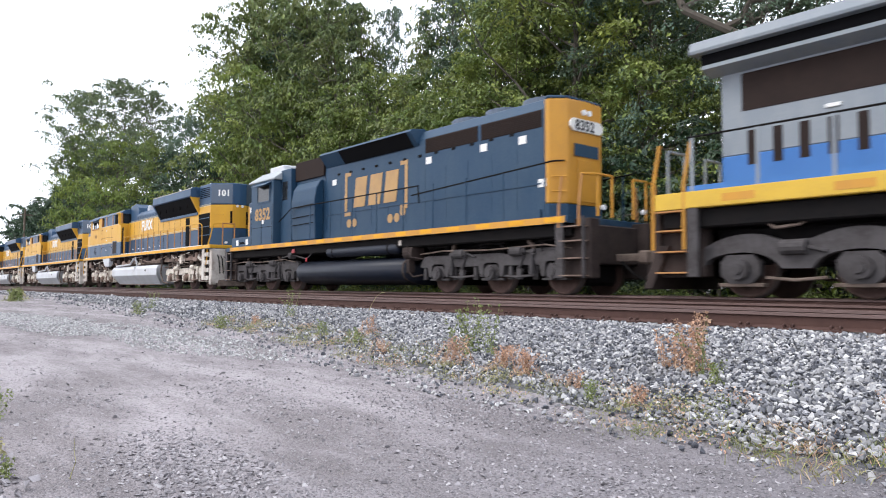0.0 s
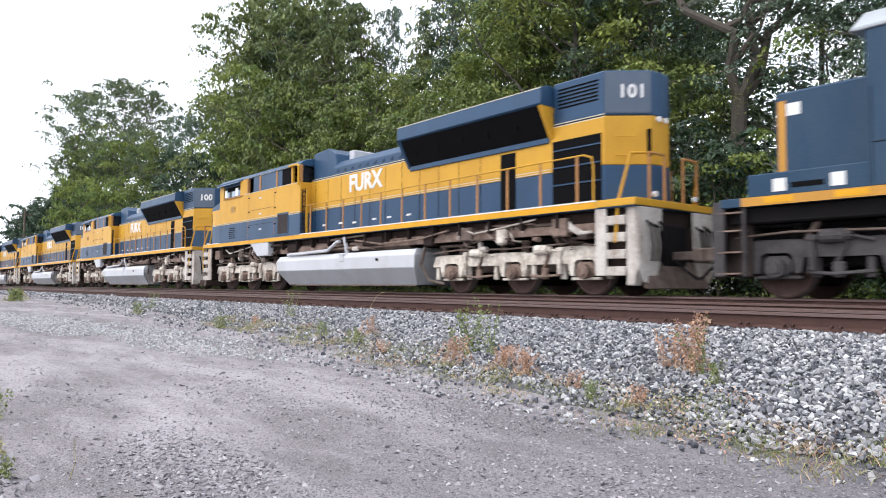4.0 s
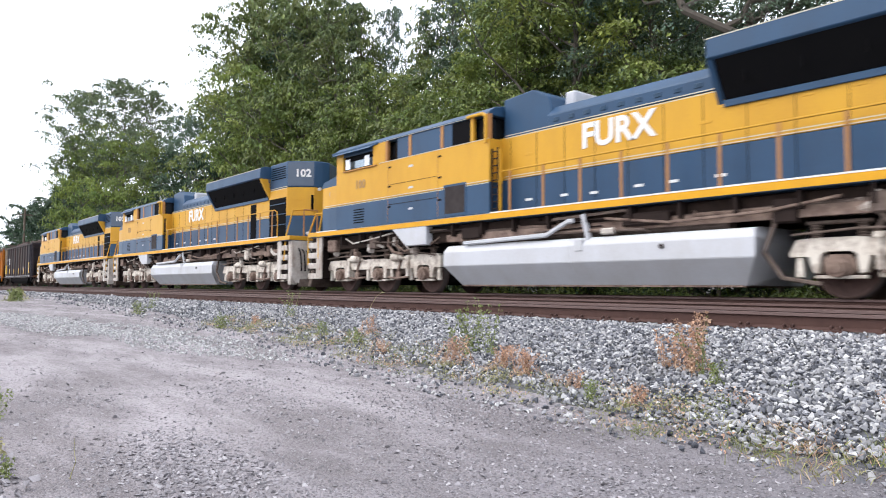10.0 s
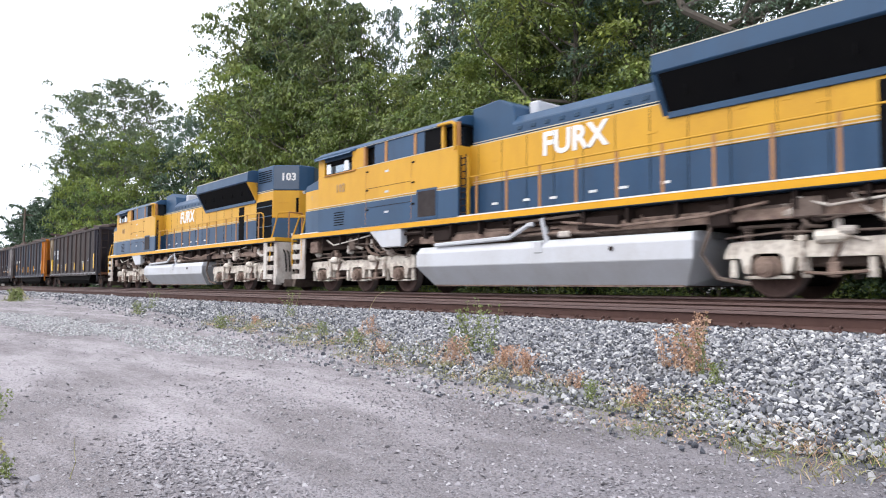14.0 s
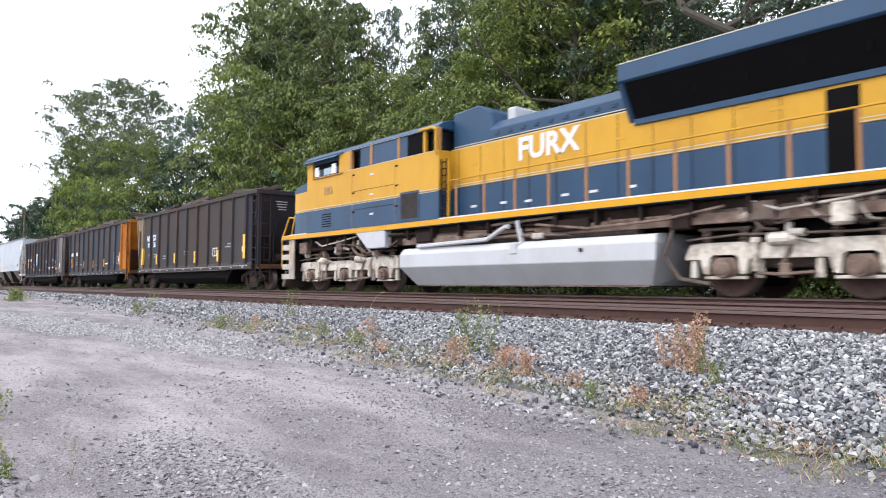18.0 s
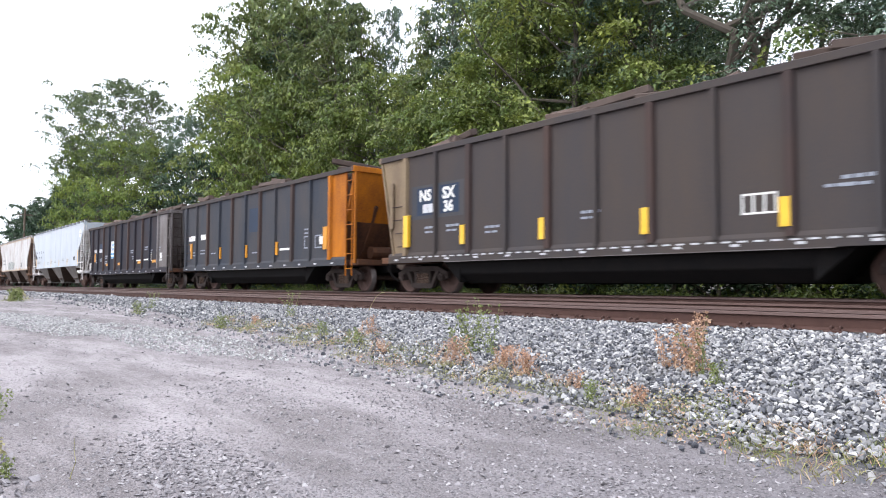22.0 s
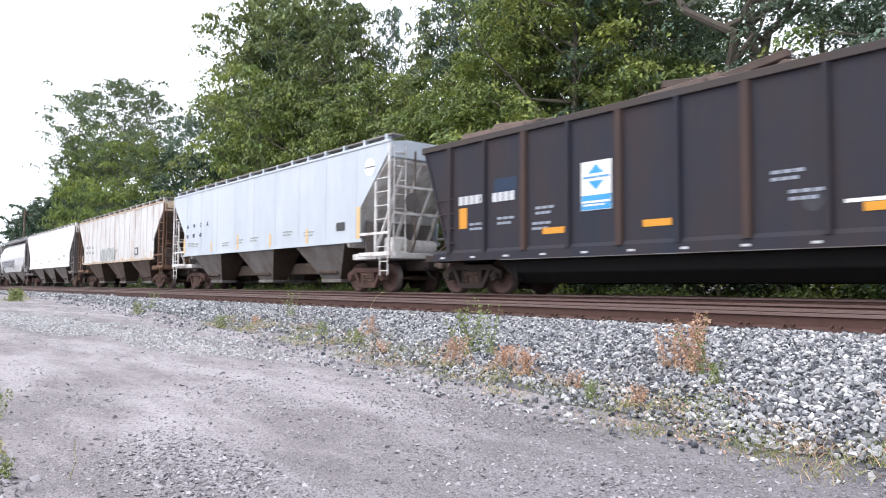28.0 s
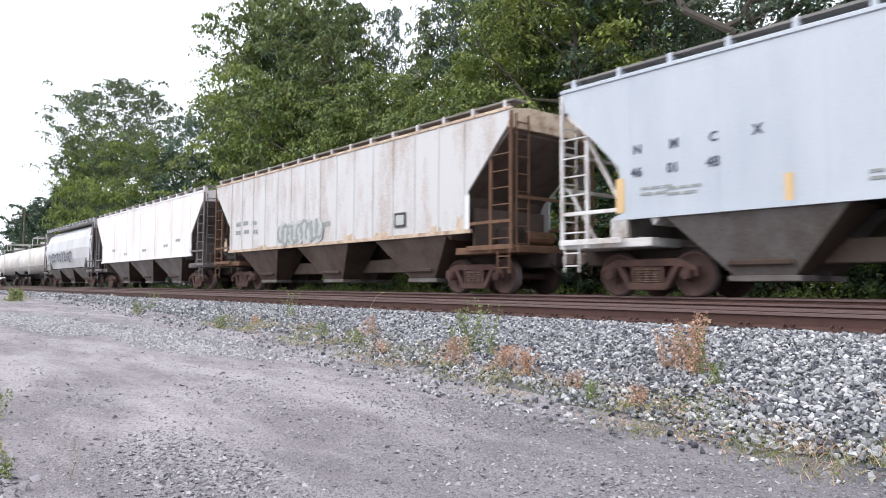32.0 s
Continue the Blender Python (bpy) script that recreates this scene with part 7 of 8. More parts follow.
def gondolas():
    W = -1.552
    G, h = gondola(-70.75, -55.1, P_GON, P_POST, P_GON, P_CREAM, P_GONDARK, "grimy grey steel gondola car heaped with old ties", 10, 0.7, 1.29, 1.02)
    part("ladder_stile", box(B(), -h + 0.56, -h + 0.72, W - 0.07, W - 0.02, 1.83, 3.15, 0.01), P_CREAM, G)
    c = -(70.75 + 55.1) / 2
    for x, z0, z1, w in ((-69.48, 1.27, 2.16, 0.22), (-67.05, 1.26, 1.75, 0.16), (-64.34, 1.25, 1.74, 0.16), (-61.65, 1.22, 1.74, 0.17), (-58.95, 1.20, 1.70, 0.18), (-56.27, 1.26, 2.23, 0.2)):
        part("yellow_marker", box(B(), x - c, x - c + w, W - 0.1, W - 0.004, z0, z1, 0.004), P_PATCH, G)
    for i in range(46):
        part("reflector", box(B(), -69.6 - c + i * 0.30, -69.43 - c + i * 0.30, W - 0.055, W - 0.05, 0.97, 1.0), P_TANK, G)
    for i in range(4):
        part("end_writing", box(B(), h - 0.145 - 0.034 * i, h - 0.135 - 0.034 * i, -0.75 + 0.05 * i, -0.25, 3.52 - 0.1 * i, 3.57 - 0.1 * i), P_TANK, G)
    part("faded_panel", box(B(), -69.2 - c, -67.0 - c, W - 0.0015, W, 2.02, 2.95), P_GONBLUE, G)
    for x0, x1, top, low in ((-68.92, -68.20, "NS", ""), (-67.92, -67.24, "SX", "36")):
        part("lettering_patch", box(B(), x0 - c - 0.05, x1 - c + 0.05, W - 0.003, W - 0.0016, 2.12, 2.88), P_DEEPBLUE, G)
        letters(top, 0.42, P_WHITE, G, face_side(x0 - c + 0.06, W - 0.008, 2.52), name="reporting_mark", thick=0.003)
        if low:
            letters(low, 0.40, P_WHITE, G, face_side(x0 - c + 0.10, W - 0.008, 2.17), name="road_number", thick=0.003)
        else:
            bars(G, x0 - c + 0.22, x1 - c - 0.06, 2.18, 2.42, W - 0.004, P_TANK, 2, 0.1)
    bars(G, -58.26 - c, -57.79 - c, 1.79, 1.84, W, P_GREY, 3)
    part("stencil_patch", box(B(), -56.55 - c, -56.30 - c, W - 0.006, W, 1.55, 1.78), P_WHITE, G)
    for x, z in ((-68.6, 1.75), (-67.7, 1.75), (-66.2, 1.62), (-63.2, 1.75), (-58.0, 1.9)):
        bars(G, x - c, x - c + 0.5, z, z + 0.06, W, P_GREY, 3)
        bars(G, x - c, x - c + 0.42, z - 0.12, z - 0.07, W, P_GREY, 2)
    bm = box(B(), -59.64 - c, -59.02 - c, W - 0.005, W, 1.45, 1.485)
    box(bm, -59.64 - c, -59.02 - c, W - 0.005, W, 1.78, 1.815)
    for x in (-59.64, -59.45, -59.25, -59.055):
        box(bm, x - c, x - c + 0.035, W - 0.005, W, 1.485, 1.78)
    part("stencil_box", bm, P_WHITE, G)

    G, h = gondola(-87.58, -72.17, P_GONBLUE, P_POST, P_GON, P_GONBLUE, P_ORANGE, "blue-grey gondola car with a rusty orange end", 10, 0.7, 0.74, 1.45)
    c = -(87.58 + 72.17) / 2
    for x, z0, z1, w in ((-86.32, 1.75, 2.10, 0.22), (-86.22, 1.40, 1.75, 0.13), (-82.92, 1.31, 1.80, 0.22), (-80.27, 1.29, 1.79, 0.22), (-77.60, 1.31, 1.80, 0.22), (-74.05, 1.39, 2.14, 0.26)):
        part("orange_marker", box(B(), x - c, x - c + w, W - 0.05, W - 0.004, z0, z1, 0.004), P_MARK, G)
    bars(G, -86.57 - c, -85.55 - c, 2.22, 2.46, W, P_WHITE, 4, 0.12)
    bars(G, -85.10 - c, -84.42 - c, 2.22, 2.46, W, P_WHITE, 3, 0.12)
    part("blue_patch", box(B(), -79.93 - c, -79.05 - c, W - 0.004, W, 2.28, 3.22), P_DEEPBLUE, G)
    bars(G, -77.25 - c, -76.33 - c, 1.47, 1.55, W, P_WHITE, 1)
    for x, z in ((-86.05, 1.65), (-86.05, 1.52), (-85.1, 1.72), (-85.1, 1.58), (-83.86, 1.55), (-79.6, 1.44), (-75.4, 2.11), (-75.4, 1.98)):
        bars(G, x - c, x - c + 0.5, z, z + 0.05, W, P_GREY, 3)
    for x0, x1, z0, z1 in ((-75.4, -75.0, 1.47, 1.86), (-74.66, -74.2, 1.46, 1.86)):
        bm = box(B(), x0 - c, x1 - c, W - 0.004, W, z0, z0 + 0.04)
        box(bm, x0 - c, x1 - c, W - 0.004, W, z1, z1 + 0.04)
        box(bm, x0 - c, x0 - c + 0.04, W - 0.004, W, z0 + 0.04, z1)
        part("stencil_box", bm, P_GREY, G)
    part("stencil_patch", box(B(), -74.36 - c, -74.08 - c, W - 0.006, W, 1.58, 1.84), P_WHITE, G)

    G, h = gondola(-105.45, -89.15, P_GONDARK, P_POST, P_GON, P_GONDARK, P_BARE, "charcoal steel gondola car heaped with old ties", 10, 1.09, 1.14, 1.83)
    c = -(105.45 + 89.15) / 2
    sg = part("sign_panel", box(B(), -99.97 - c, -99.18 - c, W - 0.012, W - 0.002, 1.80, 2.84), P_WHITE, G, "white and blue square emblem panel")
    xm = -99.575 - c
    part("sign_shape", prism(B(), [(xm, 2.78), (xm - 0.2, 2.58), (xm + 0.2, 2.58)], W - 0.016, W - 0.0125, "y"), P_SKY, sg)
    part("sign_shape", prism(B(), [(xm, 2.22), (xm - 0.2, 2.42), (xm + 0.2, 2.42)], W - 0.016, W - 0.0125, "y"), P_SKY, sg)
    part("sign_band", box(B(), -99.96 - c, -99.19 - c, W - 0.016, W - 0.0125, 1.81, 2.12), P_SKY, sg)
    bars(sg, -99.94 - c, -99.22 - c, 1.955, 2.0, W - 0.0165, P_WHITE, 1)
    bars(sg, -99.9 - c, -99.55 - c, 2.48, 2.52, W - 0.0165, P_SKY, 3)
    bars(sg, -99.5 - c, -99.24 - c, 2.48, 2.52, W - 0.0165, P_SKY, 2)
    bars(sg, -99.9 - c, -99.35 - c, 1.89, 1.93, W - 0.0165, P_WHITE, 4)
    part("lettering_patch", box(B(), -102.68 - c, -101.9 - c, W - 0.003, W, 2.26, 2.80), P_DEEPBLUE, G)
    bars(G, -103.97 - c, -103.0 - c, 2.26, 2.48, W - 0.004, P_TANK, 5, 0.22)
    bars(G, -102.72 - c, -101.98 - c, 2.24, 2.46, W - 0.004, P_TANK, 4, 0.22)
    part("orange_marker", box(B(), -103.95 - c, -103.66 - c, W - 0.008, W - 0.002, 1.66, 2.18), P_MARK, G)
    for x in (-101.08, -98.44, -94.48, -92.0):
        part("orange_marker", box(B(), x - c, x - c + 0.64, W - 0.008, W - 0.002, 1.37, 1.51), P_MARK, G)
    bars(G, -94.75 - c, -93.9 - c, 1.52, 1.58, W, P_WHITE, 1)
    part("round_stencil", lathe(B(), [(0, 0.17), (-0.004, 0.17), (-0.004, 0.145), (0, 0.145)], 18), P_GONBLUE, G).location = (-95.22 - c, W, 1.6)
    for x, z in ((-103.55, 1.72), (-102.55, 1.8), (-101.3, 1.95), (-101.4, 1.6), (-95.9, 2.1), (-95.6, 1.75), (-93.3, 2.2), (-92.5, 2.0), (-91.2, 2.1)):
        bars(G, x - c, x - c + 0.55, z, z + 0.06, W, P_GREY, 3)
        bars(G, x - c, x - c + 0.45, z - 0.12, z - 0.06, W, P_GREY, 3)
    bars(G, -93.4 - c, -92.4 - c, 1.52, 1.6, W, P_WHITE, 1)
    for x in (-92.2, -91.0):
        part("stencil_box", box(B(), x - c, x - c + 0.6, W - 0.004, W, 1.45, 1.5), P_WHITE, G)
        part("stencil_box", box(B(), x - c, x - c + 0.05, W - 0.004, W, 1.5, 1.95), P_WHITE, G)
    part("stencil_patch", box(B(), -90.75 - c, -90.45 - c, W - 0.004, W, 1.55, 1.85), P_WHITE, G)


gondolas()


# ---- covered hopper cars ----
def covered_hopper(xl, xr, body, label, rim, bay, ribs=0, bays=3, pitch=4.4, bay_w=4.4, top=4.45, bottom=1.60, rounded_side=False, frame=None, end=None):
    """xl, xr: the upper corners. ribs: upright stakes on the sides."""
    c, h = (xl + xr) / 2, (xr - xl) / 2
    H = thing("hopper_car", label, "freight car", "covered hopper cars of the train")
    W = 1.55
    frame = frame or body
    for s in (-1, 1):
        if rounded_side:
            pts = [(s * 1.32, bottom), (s * 1.50, 2.1), (s * 1.58, 2.8), (s * 1.50, 3.5), (s * 1.25, 4.05), (s * 0.8, top - 0.1), (s * 0.8, top - 0.15), (s * 1.2, 4.0), (s * 1.44, 3.46), (s * 1.52, 2.8), (s * 1.44, 2.1), (s * 1.28, bottom)]
            part("side_sheet", prism(B(), pts, -h + 0.4, h - 0.4, "x"), body, H, "", False)
        else:
            ya, yb = sorted((s * (W - 0.05), s * W))
            pts = [(-h + 1.55, bottom), (h - 1.55, bottom), (h - 1.55, bottom + 1.0), (h - 0.15, top - 0.42), (h, top - 0.1), (h, top), (-h, top), (-h, top - 0.1), (-h + 0.15, top - 0.42), (-h + 1.55, bottom + 1.0)]
            part("side_sheet", prism(B(), pts, ya, yb, "y"), body, H)
            part("side_sill", box(B(), -h + 1.45, h - 1.45, *sorted((s * (W - 0.06), s * (W + 0.02))), bottom - 0.06, bottom + 0.04), P_HOPRIM if rim is P_HOPRIM else body, H)
            part("roof_edge", box(B(), -h, h, *sorted((s * (W - 0.08), s * (W + 0.03))), top - 0.02, top + 0.06, 0.01), rim, H)
            for i in range(ribs):
                x = -h + 1.7 + (2 * h - 3.4) * i / (ribs - 1)
                part("side_stake", prism(B(), [(x - 0.045, s * W), (x - 0.035, s * (W + 0.022)), (x + 0.035, s * (W + 0.022)), (x + 0.045, s * W)], bottom + 0.04, top - 0.02, "z"), body, H)
            if not ribs:
                for i in range(9):
                    x = -h + 1.8 + (2 * h - 3.6) * i / 8
                    part("sheet_seam", box(B(), x - 0.03, x + 0.03, *sorted((s * W, s * (W + 0.006))), bottom + 0.05, top - 0.05), body, H)
        # running board and its brackets
        part("running_board", box(B(), -h, h, *sorted((s * 1.02, s * 1.46)), top + 0.21, top + 0.26), P_ROOF, H)
        for i in range(16):
            x = -h + 0.3 + i * (2 * h - 0.6) / 15
            part("board_bracket", box(B(), x - 0.05, x + 0.05, *sorted((s * 1.30, s * 1.48)), top + 0.04, top + 0.27), body, H)
    part("roof", prism(B(), [(-W, top), (-0.9, top + 0.10), (0.9, top + 0.10), (W, top), (W - 0.1, top - 0.06), (-W + 0.1, top - 0.06)], -h, h, "x") if not rounded_side else
         prism(B(), [(-0.82, top - 0.14), (-0.6, top), (0.6, top), (0.82, top - 0.14)], -h + 0.3, h - 0.3, "x"), rim, H)
    part("roof_hatch", box(B(), -h + 1.2, h - 1.2, -0.9, 0.9, top + 0.08, top + 0.24, 0.03), P_ROOF, H, "dark trough hatch")
    for k in (-1, 1):
        part("slope_sheet", prism(B(), [(k * (h - 0.12), top), (k * (h - 0.12), top - 0.55), (k * (h - 1.75), bottom + 0.9), (k * (h - 2.3), bottom - 0.2), (k * (h - 2.5), bottom), (k * (h - 1.9), bottom + 1.0), (k * (h - 0.3), top)], -W + 0.06, W - 0.06, "y"), end or (bay if rim is P_HOPRIM else P_BAY), H)
        part("end_top", box(B(), *sorted((k * (h - 0.14), k * h)), -W + 0.02, W - 0.02, top - 0.45, top, 0.01), rim, H)
        part("end_sill", box(B(), *sorted((k * (h - 2.2), k * (h + 0.1))), -1.4, 1.4, 1.0, 1.18, 0.015), P_RUSTY if frame is P_RUSTY else end or P_BAY, H)
        part("draft_sill", box(B(), *sorted((k * (h - 3.2), k * (h + 0.3))), -0.33, 0.33, 0.66, 1.02, 0.03), P_FRT, H)
        part("bulkhead", box(B(), *sorted((k * (h - 1.62), k * (h - 1.55))), -1.3, 1.3, 1.15, bottom + 0.6), bay, H)
        part("brake_gear", box(B(), *sorted((k * (h - 1.3), k * (h - 0.75))), -0.85, -0.25, 1.2, 1.7, 0.06), end or P_FRT, H)
        part("air_reservoir", cyl(B(), (k * (h - 1.0), -0.1, 1.45), (k * (h - 1.0), 0.9, 1.45), 0.2, 12), frame, H)
        for s in (-1, 1):
            y = s * (W - 0.03)
            part("corner_post", box(B(), *sorted((k * (h - 0.06), k * (h + 0.02))), *sorted((y - 0.05, y + 0.02)), 1.0, top - 0.05, 0.01), frame, H)
            part("end_post", box(B(), *sorted((k * (h - 0.75), k * (h - 0.67))), *sorted((y - 0.05, y + 0.02)), 1.0, top - 1.15, 0.01), frame, H)
            part("side_rail", box(B(), *sorted((k * (h - 1.55), k * (h + 0.02))), *sorted((y - 0.04, y + 0.03)), 1.72, 1.80, 0.008), frame, H)
            part("sill_step", box(B(), *sorted((k * (h - 1.6), k * (h + 0.05))), *sorted((y - 0.05, y + 0.03)), 1.08, 1.2, 0.01), frame, H)
            for i in range(6):
                z = 1.35 + i * (top - 2.0) / 6
                part("grab_iron", cyl(B(), (k * (h - 0.70), y + s * 0.02, z), (k * h, y + s * 0.02, z), 0.018, 6), frame, H)
            ladder(H, k * (h + 0.04), s * (W - 0.35), 1.0, top - 0.1, frame, 0.42, 8, "y")
            ladder(H, k * (h - 0.28), s * (W - 0.02), 0.50, 1.05, frame, 0.4, 2, name="stirrup")
        if end:
            for yy in (-0.95, -0.35, 0.35, 0.95):
                part("slope_rib", prism(B(), [(k * (h - 0.10), top - 0.6), (k * (h - 0.02), top - 0.6), (k * (h - 1.55), 1.18), (k * (h - 1.66), 1.18)], yy - 0.04, yy + 0.04, "y"), frame, H)
            for s in (-1, 1):
                part("end_brace", tube(B(), [(k * (h - 0.04), s * 1.35, 2.34), (k * (h - 0.7), s * 1.2, 1.15)], 0.035), frame, H)
                part("end_pipe", tube(B(), [(k * (h + 0.02), s * 0.62, top - 0.2), (k * (h + 0.04), s * 0.62, 1.5), (k * (h - 0.3), s * 0.5, 1.2)], 0.03), P_PIPE, H)
            part("hand_brake", cyl(B(), (k * (h + 0.02), -0.75, 2.7), (k * (h + 0.08), -0.75, 2.7), 0.27, 18), P_BARE, H)
            part("end_crossbar", box(B(), *sorted((k * (h + 0.03), k * (h + 0.07))), -1.4, 1.4, 3.1, 3.17), frame, H)
        part("end_crossbar", box(B(), *sorted((k * (h + 0.03), k * (h + 0.07))), -1.4, 1.4, 2.3, 2.38), frame, H)
        coupler(H, k * (h + 0.72))
        freight_truck(H, k * (h - 1.85), P_FRTRED)
    part("centre_sill", box(B(), -h + 1.5, h - 1.5, -0.3, 0.3, 0.62, 1.05, 0.02), P_SILLDUST, H)
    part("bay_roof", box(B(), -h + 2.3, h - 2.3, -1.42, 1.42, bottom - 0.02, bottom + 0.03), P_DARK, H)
    # hopper bays
    for i in range(bays):
        x0 = (i - (bays - 1) / 2) * pitch - bay_w / 2
        x1 = x0 + bay_w
        for s in (-1, 1):
            bm = B()
            a = [bm.verts.new(v) for v in ((x0 + 0.03, s * 1.5, bottom - 0.03), (x1 - 0.03, s * 1.5, bottom - 0.03), (x1 - 0.03, s * 0.32, bottom - 0.03), (x0 + 0.03, s * 0.32, bottom - 0.03))]
            xm0, xm1 = x0 + bay_w * 0.5 - 0.55, x1 - bay_w * 0.5 + 0.55
            b = [bm.verts.new(v) for v in ((xm0, s * 0.95, 0.40), (xm1, s * 0.95, 0.40), (xm1, s * 0.35, 0.40), (xm0, s * 0.35, 0.40))]
            bm.faces.new(a)
            bm.faces.new(b[::-1])
            for q in range(4):
                bm.faces.new((a[q], b[q], b[(q + 1) % 4], a[(q + 1) % 4]))
            bm.normal_update()
            bmesh.ops.recalc_face_normals(bm, faces=bm.faces)
            # slopes facing along x take the rust colour with shade painted in
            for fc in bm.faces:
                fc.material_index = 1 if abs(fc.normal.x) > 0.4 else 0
            o = part("hopper_bay", bm, [bay, P_BAYRUSTSHADE], H)
            part("outlet_gate", box(B(), xm0 - 0.10, xm1 + 0.10, *sorted((s * 0.30, s * 1.0)), 0.30, 0.41, 0.015), P_BAY, o)
            part("gate_latch", box(B(), xm0 - 0.05, xm1 + 0.05, *sorted((s * 1.08, s * 1.14)), 0.58, 0.70, 0.03), P_BAYRUSTSHADE, o)
    ROLLING.append((H, c))
    return H, h, c


def scribble(car, x0, x1, z0, z1, y, mat, seed):
    """A tangle of sprayed strokes, nothing that can be read."""
    rng = random.Random(seed)
    bm = B()
    n = int((x1 - x0) / 0.35)
    for i in range(n):
        x = x0 + (x1 - x0) * (i + 0.5) / n
        r = (z1 - z0) * 0.36 * rng.uniform(0.7, 1.1)
        zc = (z0 + z1) / 2 + rng.uniform(-0.06, 0.06)
        a0 = rng.uniform(0, 6)
        pts = [(x + math.cos(a0 + a * 0.7) * r * 0.75, zc + math.sin(a0 + a * 0.7) * r) for a in range(rng.randint(5, 8))]
        for (xa, za), (xb, zb) in zip(pts, pts[1:]):
            d = Vector((xb - xa, zb - za)).normalized() * 0.05
            w = Vector((-d.y, d.x)) * 1.1
            prism(bm, [(xa + w.x - d.x, za + w.y - d.y), (xb + w.x + d.x, zb + w.y + d.y), (xb - w.x + d.x, zb - w.y + d.y), (xa - w.x - d.x, za - w.y - d.y)], y - 0.004, y, "y")
    return part("graffiti", bm, mat, car, "sprayed graffiti strokes")


def hoppers():
    W = -1.558
    H, h, c = covered_hopper(-125.55, -107.1, P_HOP, "clean white covered hopper car with three bays", P_HOP, P_BAY, frame=P_HOPEND, end=P_HOPEND, pitch=5.03, bay_w=3.4)
    for x, z0, z1, w in ((-124.08, 1.68, 2.38, 0.2), (-120.68, 1.62, 2.10, 0.14), (-117.88, 1.64, 2.25, 0.15), (-114.92, 1.62, 2.12, 0.16), (-112.08, 1.60, 2.12, 0.15), (-108.84, 1.64, 2.63, 0.2)):
        part("yellow_marker", box(B(), x - c, x - c + w, W - 0.006, W, z0, z1), P_FADED, H)
    for i, ch in enumerate("NMCX"):
        letters(ch, 0.25, P_SPRAYBLUE, H, face_side(-123.66 + i * 0.815 - c, W - 0.001, 2.84), name="reporting_mark", thick=0.003)
    for i, ch in enumerate(("46", "01", "48")):
        letters(ch, 0.26, P_SPRAYBLUE, H, face_side(-123.72 + i * 0.815 - c, W - 0.001, 2.38), name="road_number", thick=0.003)
    for x, z in ((-123.5, 2.1), (-122.9, 2.05), (-119.4, 1.95), (-118.0, 2.0), (-116.6, 2.02), (-113.8, 2.1), (-112.2, 2.0)):
        bars(H, x - c, x - c + 0.7, z, z + 0.05, W, P_SPRAY, 3)
        bars(H, x - c, x - c + 0.6, z - 0.11, z - 0.06, W, P_SPRAY, 2)
    part("stencil_patch", box(B(), -110.05 - c, -109.52 - c, W - 0.004, W, 1.95, 2.22), P_INK, H)
    part("round_emblem", cyl(B(), (-108.12 - c, W, 3.80), (-108.12 - c, W - 0.005, 3.80), 0.28, 24), P_WHITE, H)
    part("emblem_bar", box(B(), -108.38 - c, -107.86 - c, W - 0.008, W - 0.0055, 3.78, 3.815), P_SPRAYBLUE, H)

    H, h, c = covered_hopper(-145.2, -127.1, P_HOPRUST, "rust-stained white covered hopper car with ribbed sides", P_HOPRIM, P_BAYBROWN, ribs=15, frame=P_RUSTY, pitch=4.9, bay_w=3.5)
    fill = B()
    for i in range(5):
        xm = -138.75 + i * 0.62 - c
        prism(fill, [(xm + 0.42 * math.cos(a * 0.628) * (1 + 0.2 * math.sin(a * 1.9 + i)), 2.06 + 0.44 * math.sin(a * 0.628)) for a in range(10)], W - 0.024 - 0.0012 * i, W - 0.018, "y")
    part("graffiti", fill, P_SPRAYPALE, H, "pale grey sprayed lettering fill")
    scribble(H, -139.1 - c, -135.95 - c, 1.56, 2.58, W - 0.03, P_SPRAY, 3)
    part("stencil_patch", box(B(), -131.80 - c, -131.26 - c, W - 0.026, W - 0.018, 1.86, 2.28), P_INK, H)
    part("stencil_patch", box(B(), -131.72 - c, -131.34 - c, W - 0.030, W - 0.0265, 1.93, 2.21), P_SPRAYPALE, H)
    for x, wd, z0, z1 in ((-129.1, 0.35, 1.62, 2.05), (-130.2, 0.5, 1.62, 1.85), (-132.9, 0.8, 1.62, 1.80), (-134.6, 0.7, 1.62, 1.86), (-144.2, 0.3, 1.62, 2.2), (-141.0, 0.9, 1.62, 1.76)):
        bm = prism(B(), [(x - c, z0), (x - c + wd, z0), (x - c + wd * 0.95, z0 + (z1 - z0) * 0.5), (x - c + wd * 0.6, z1), (x - c + wd * 0.45, z0 + (z1 - z0) * 0.6), (x - c + wd * 0.15, z0 + (z1 - z0) * 0.9)], W + 0.003, W + 0.008, "y")
        part("rust_patch", bm, P_HOPRIM, H)
    for x, z in ((-143.0, 2.6), (-142.3, 2.6), (-141.5, 2.55), (-143.0, 2.25), (-142.2, 2.25), (-141.4, 2.2), (-137.2, 2.1), (-135.9, 2.15)):
        bars(H, x - c, x - c + 0.45, z, z + 0.16, W, P_SPRAY, 2)
    part("white_patch", box(B(), -128.75 - c, -128.58 - c, W - 0.006, W, 1.65, 2.5), P_WHITE, H)

    H, h, c = covered_hopper(-165.4, -146.6, P_HOPOLD, "bright white covered hopper car with rust stains", P_HOPOLD, P_BAY, ribs=7, frame=P_BARE)
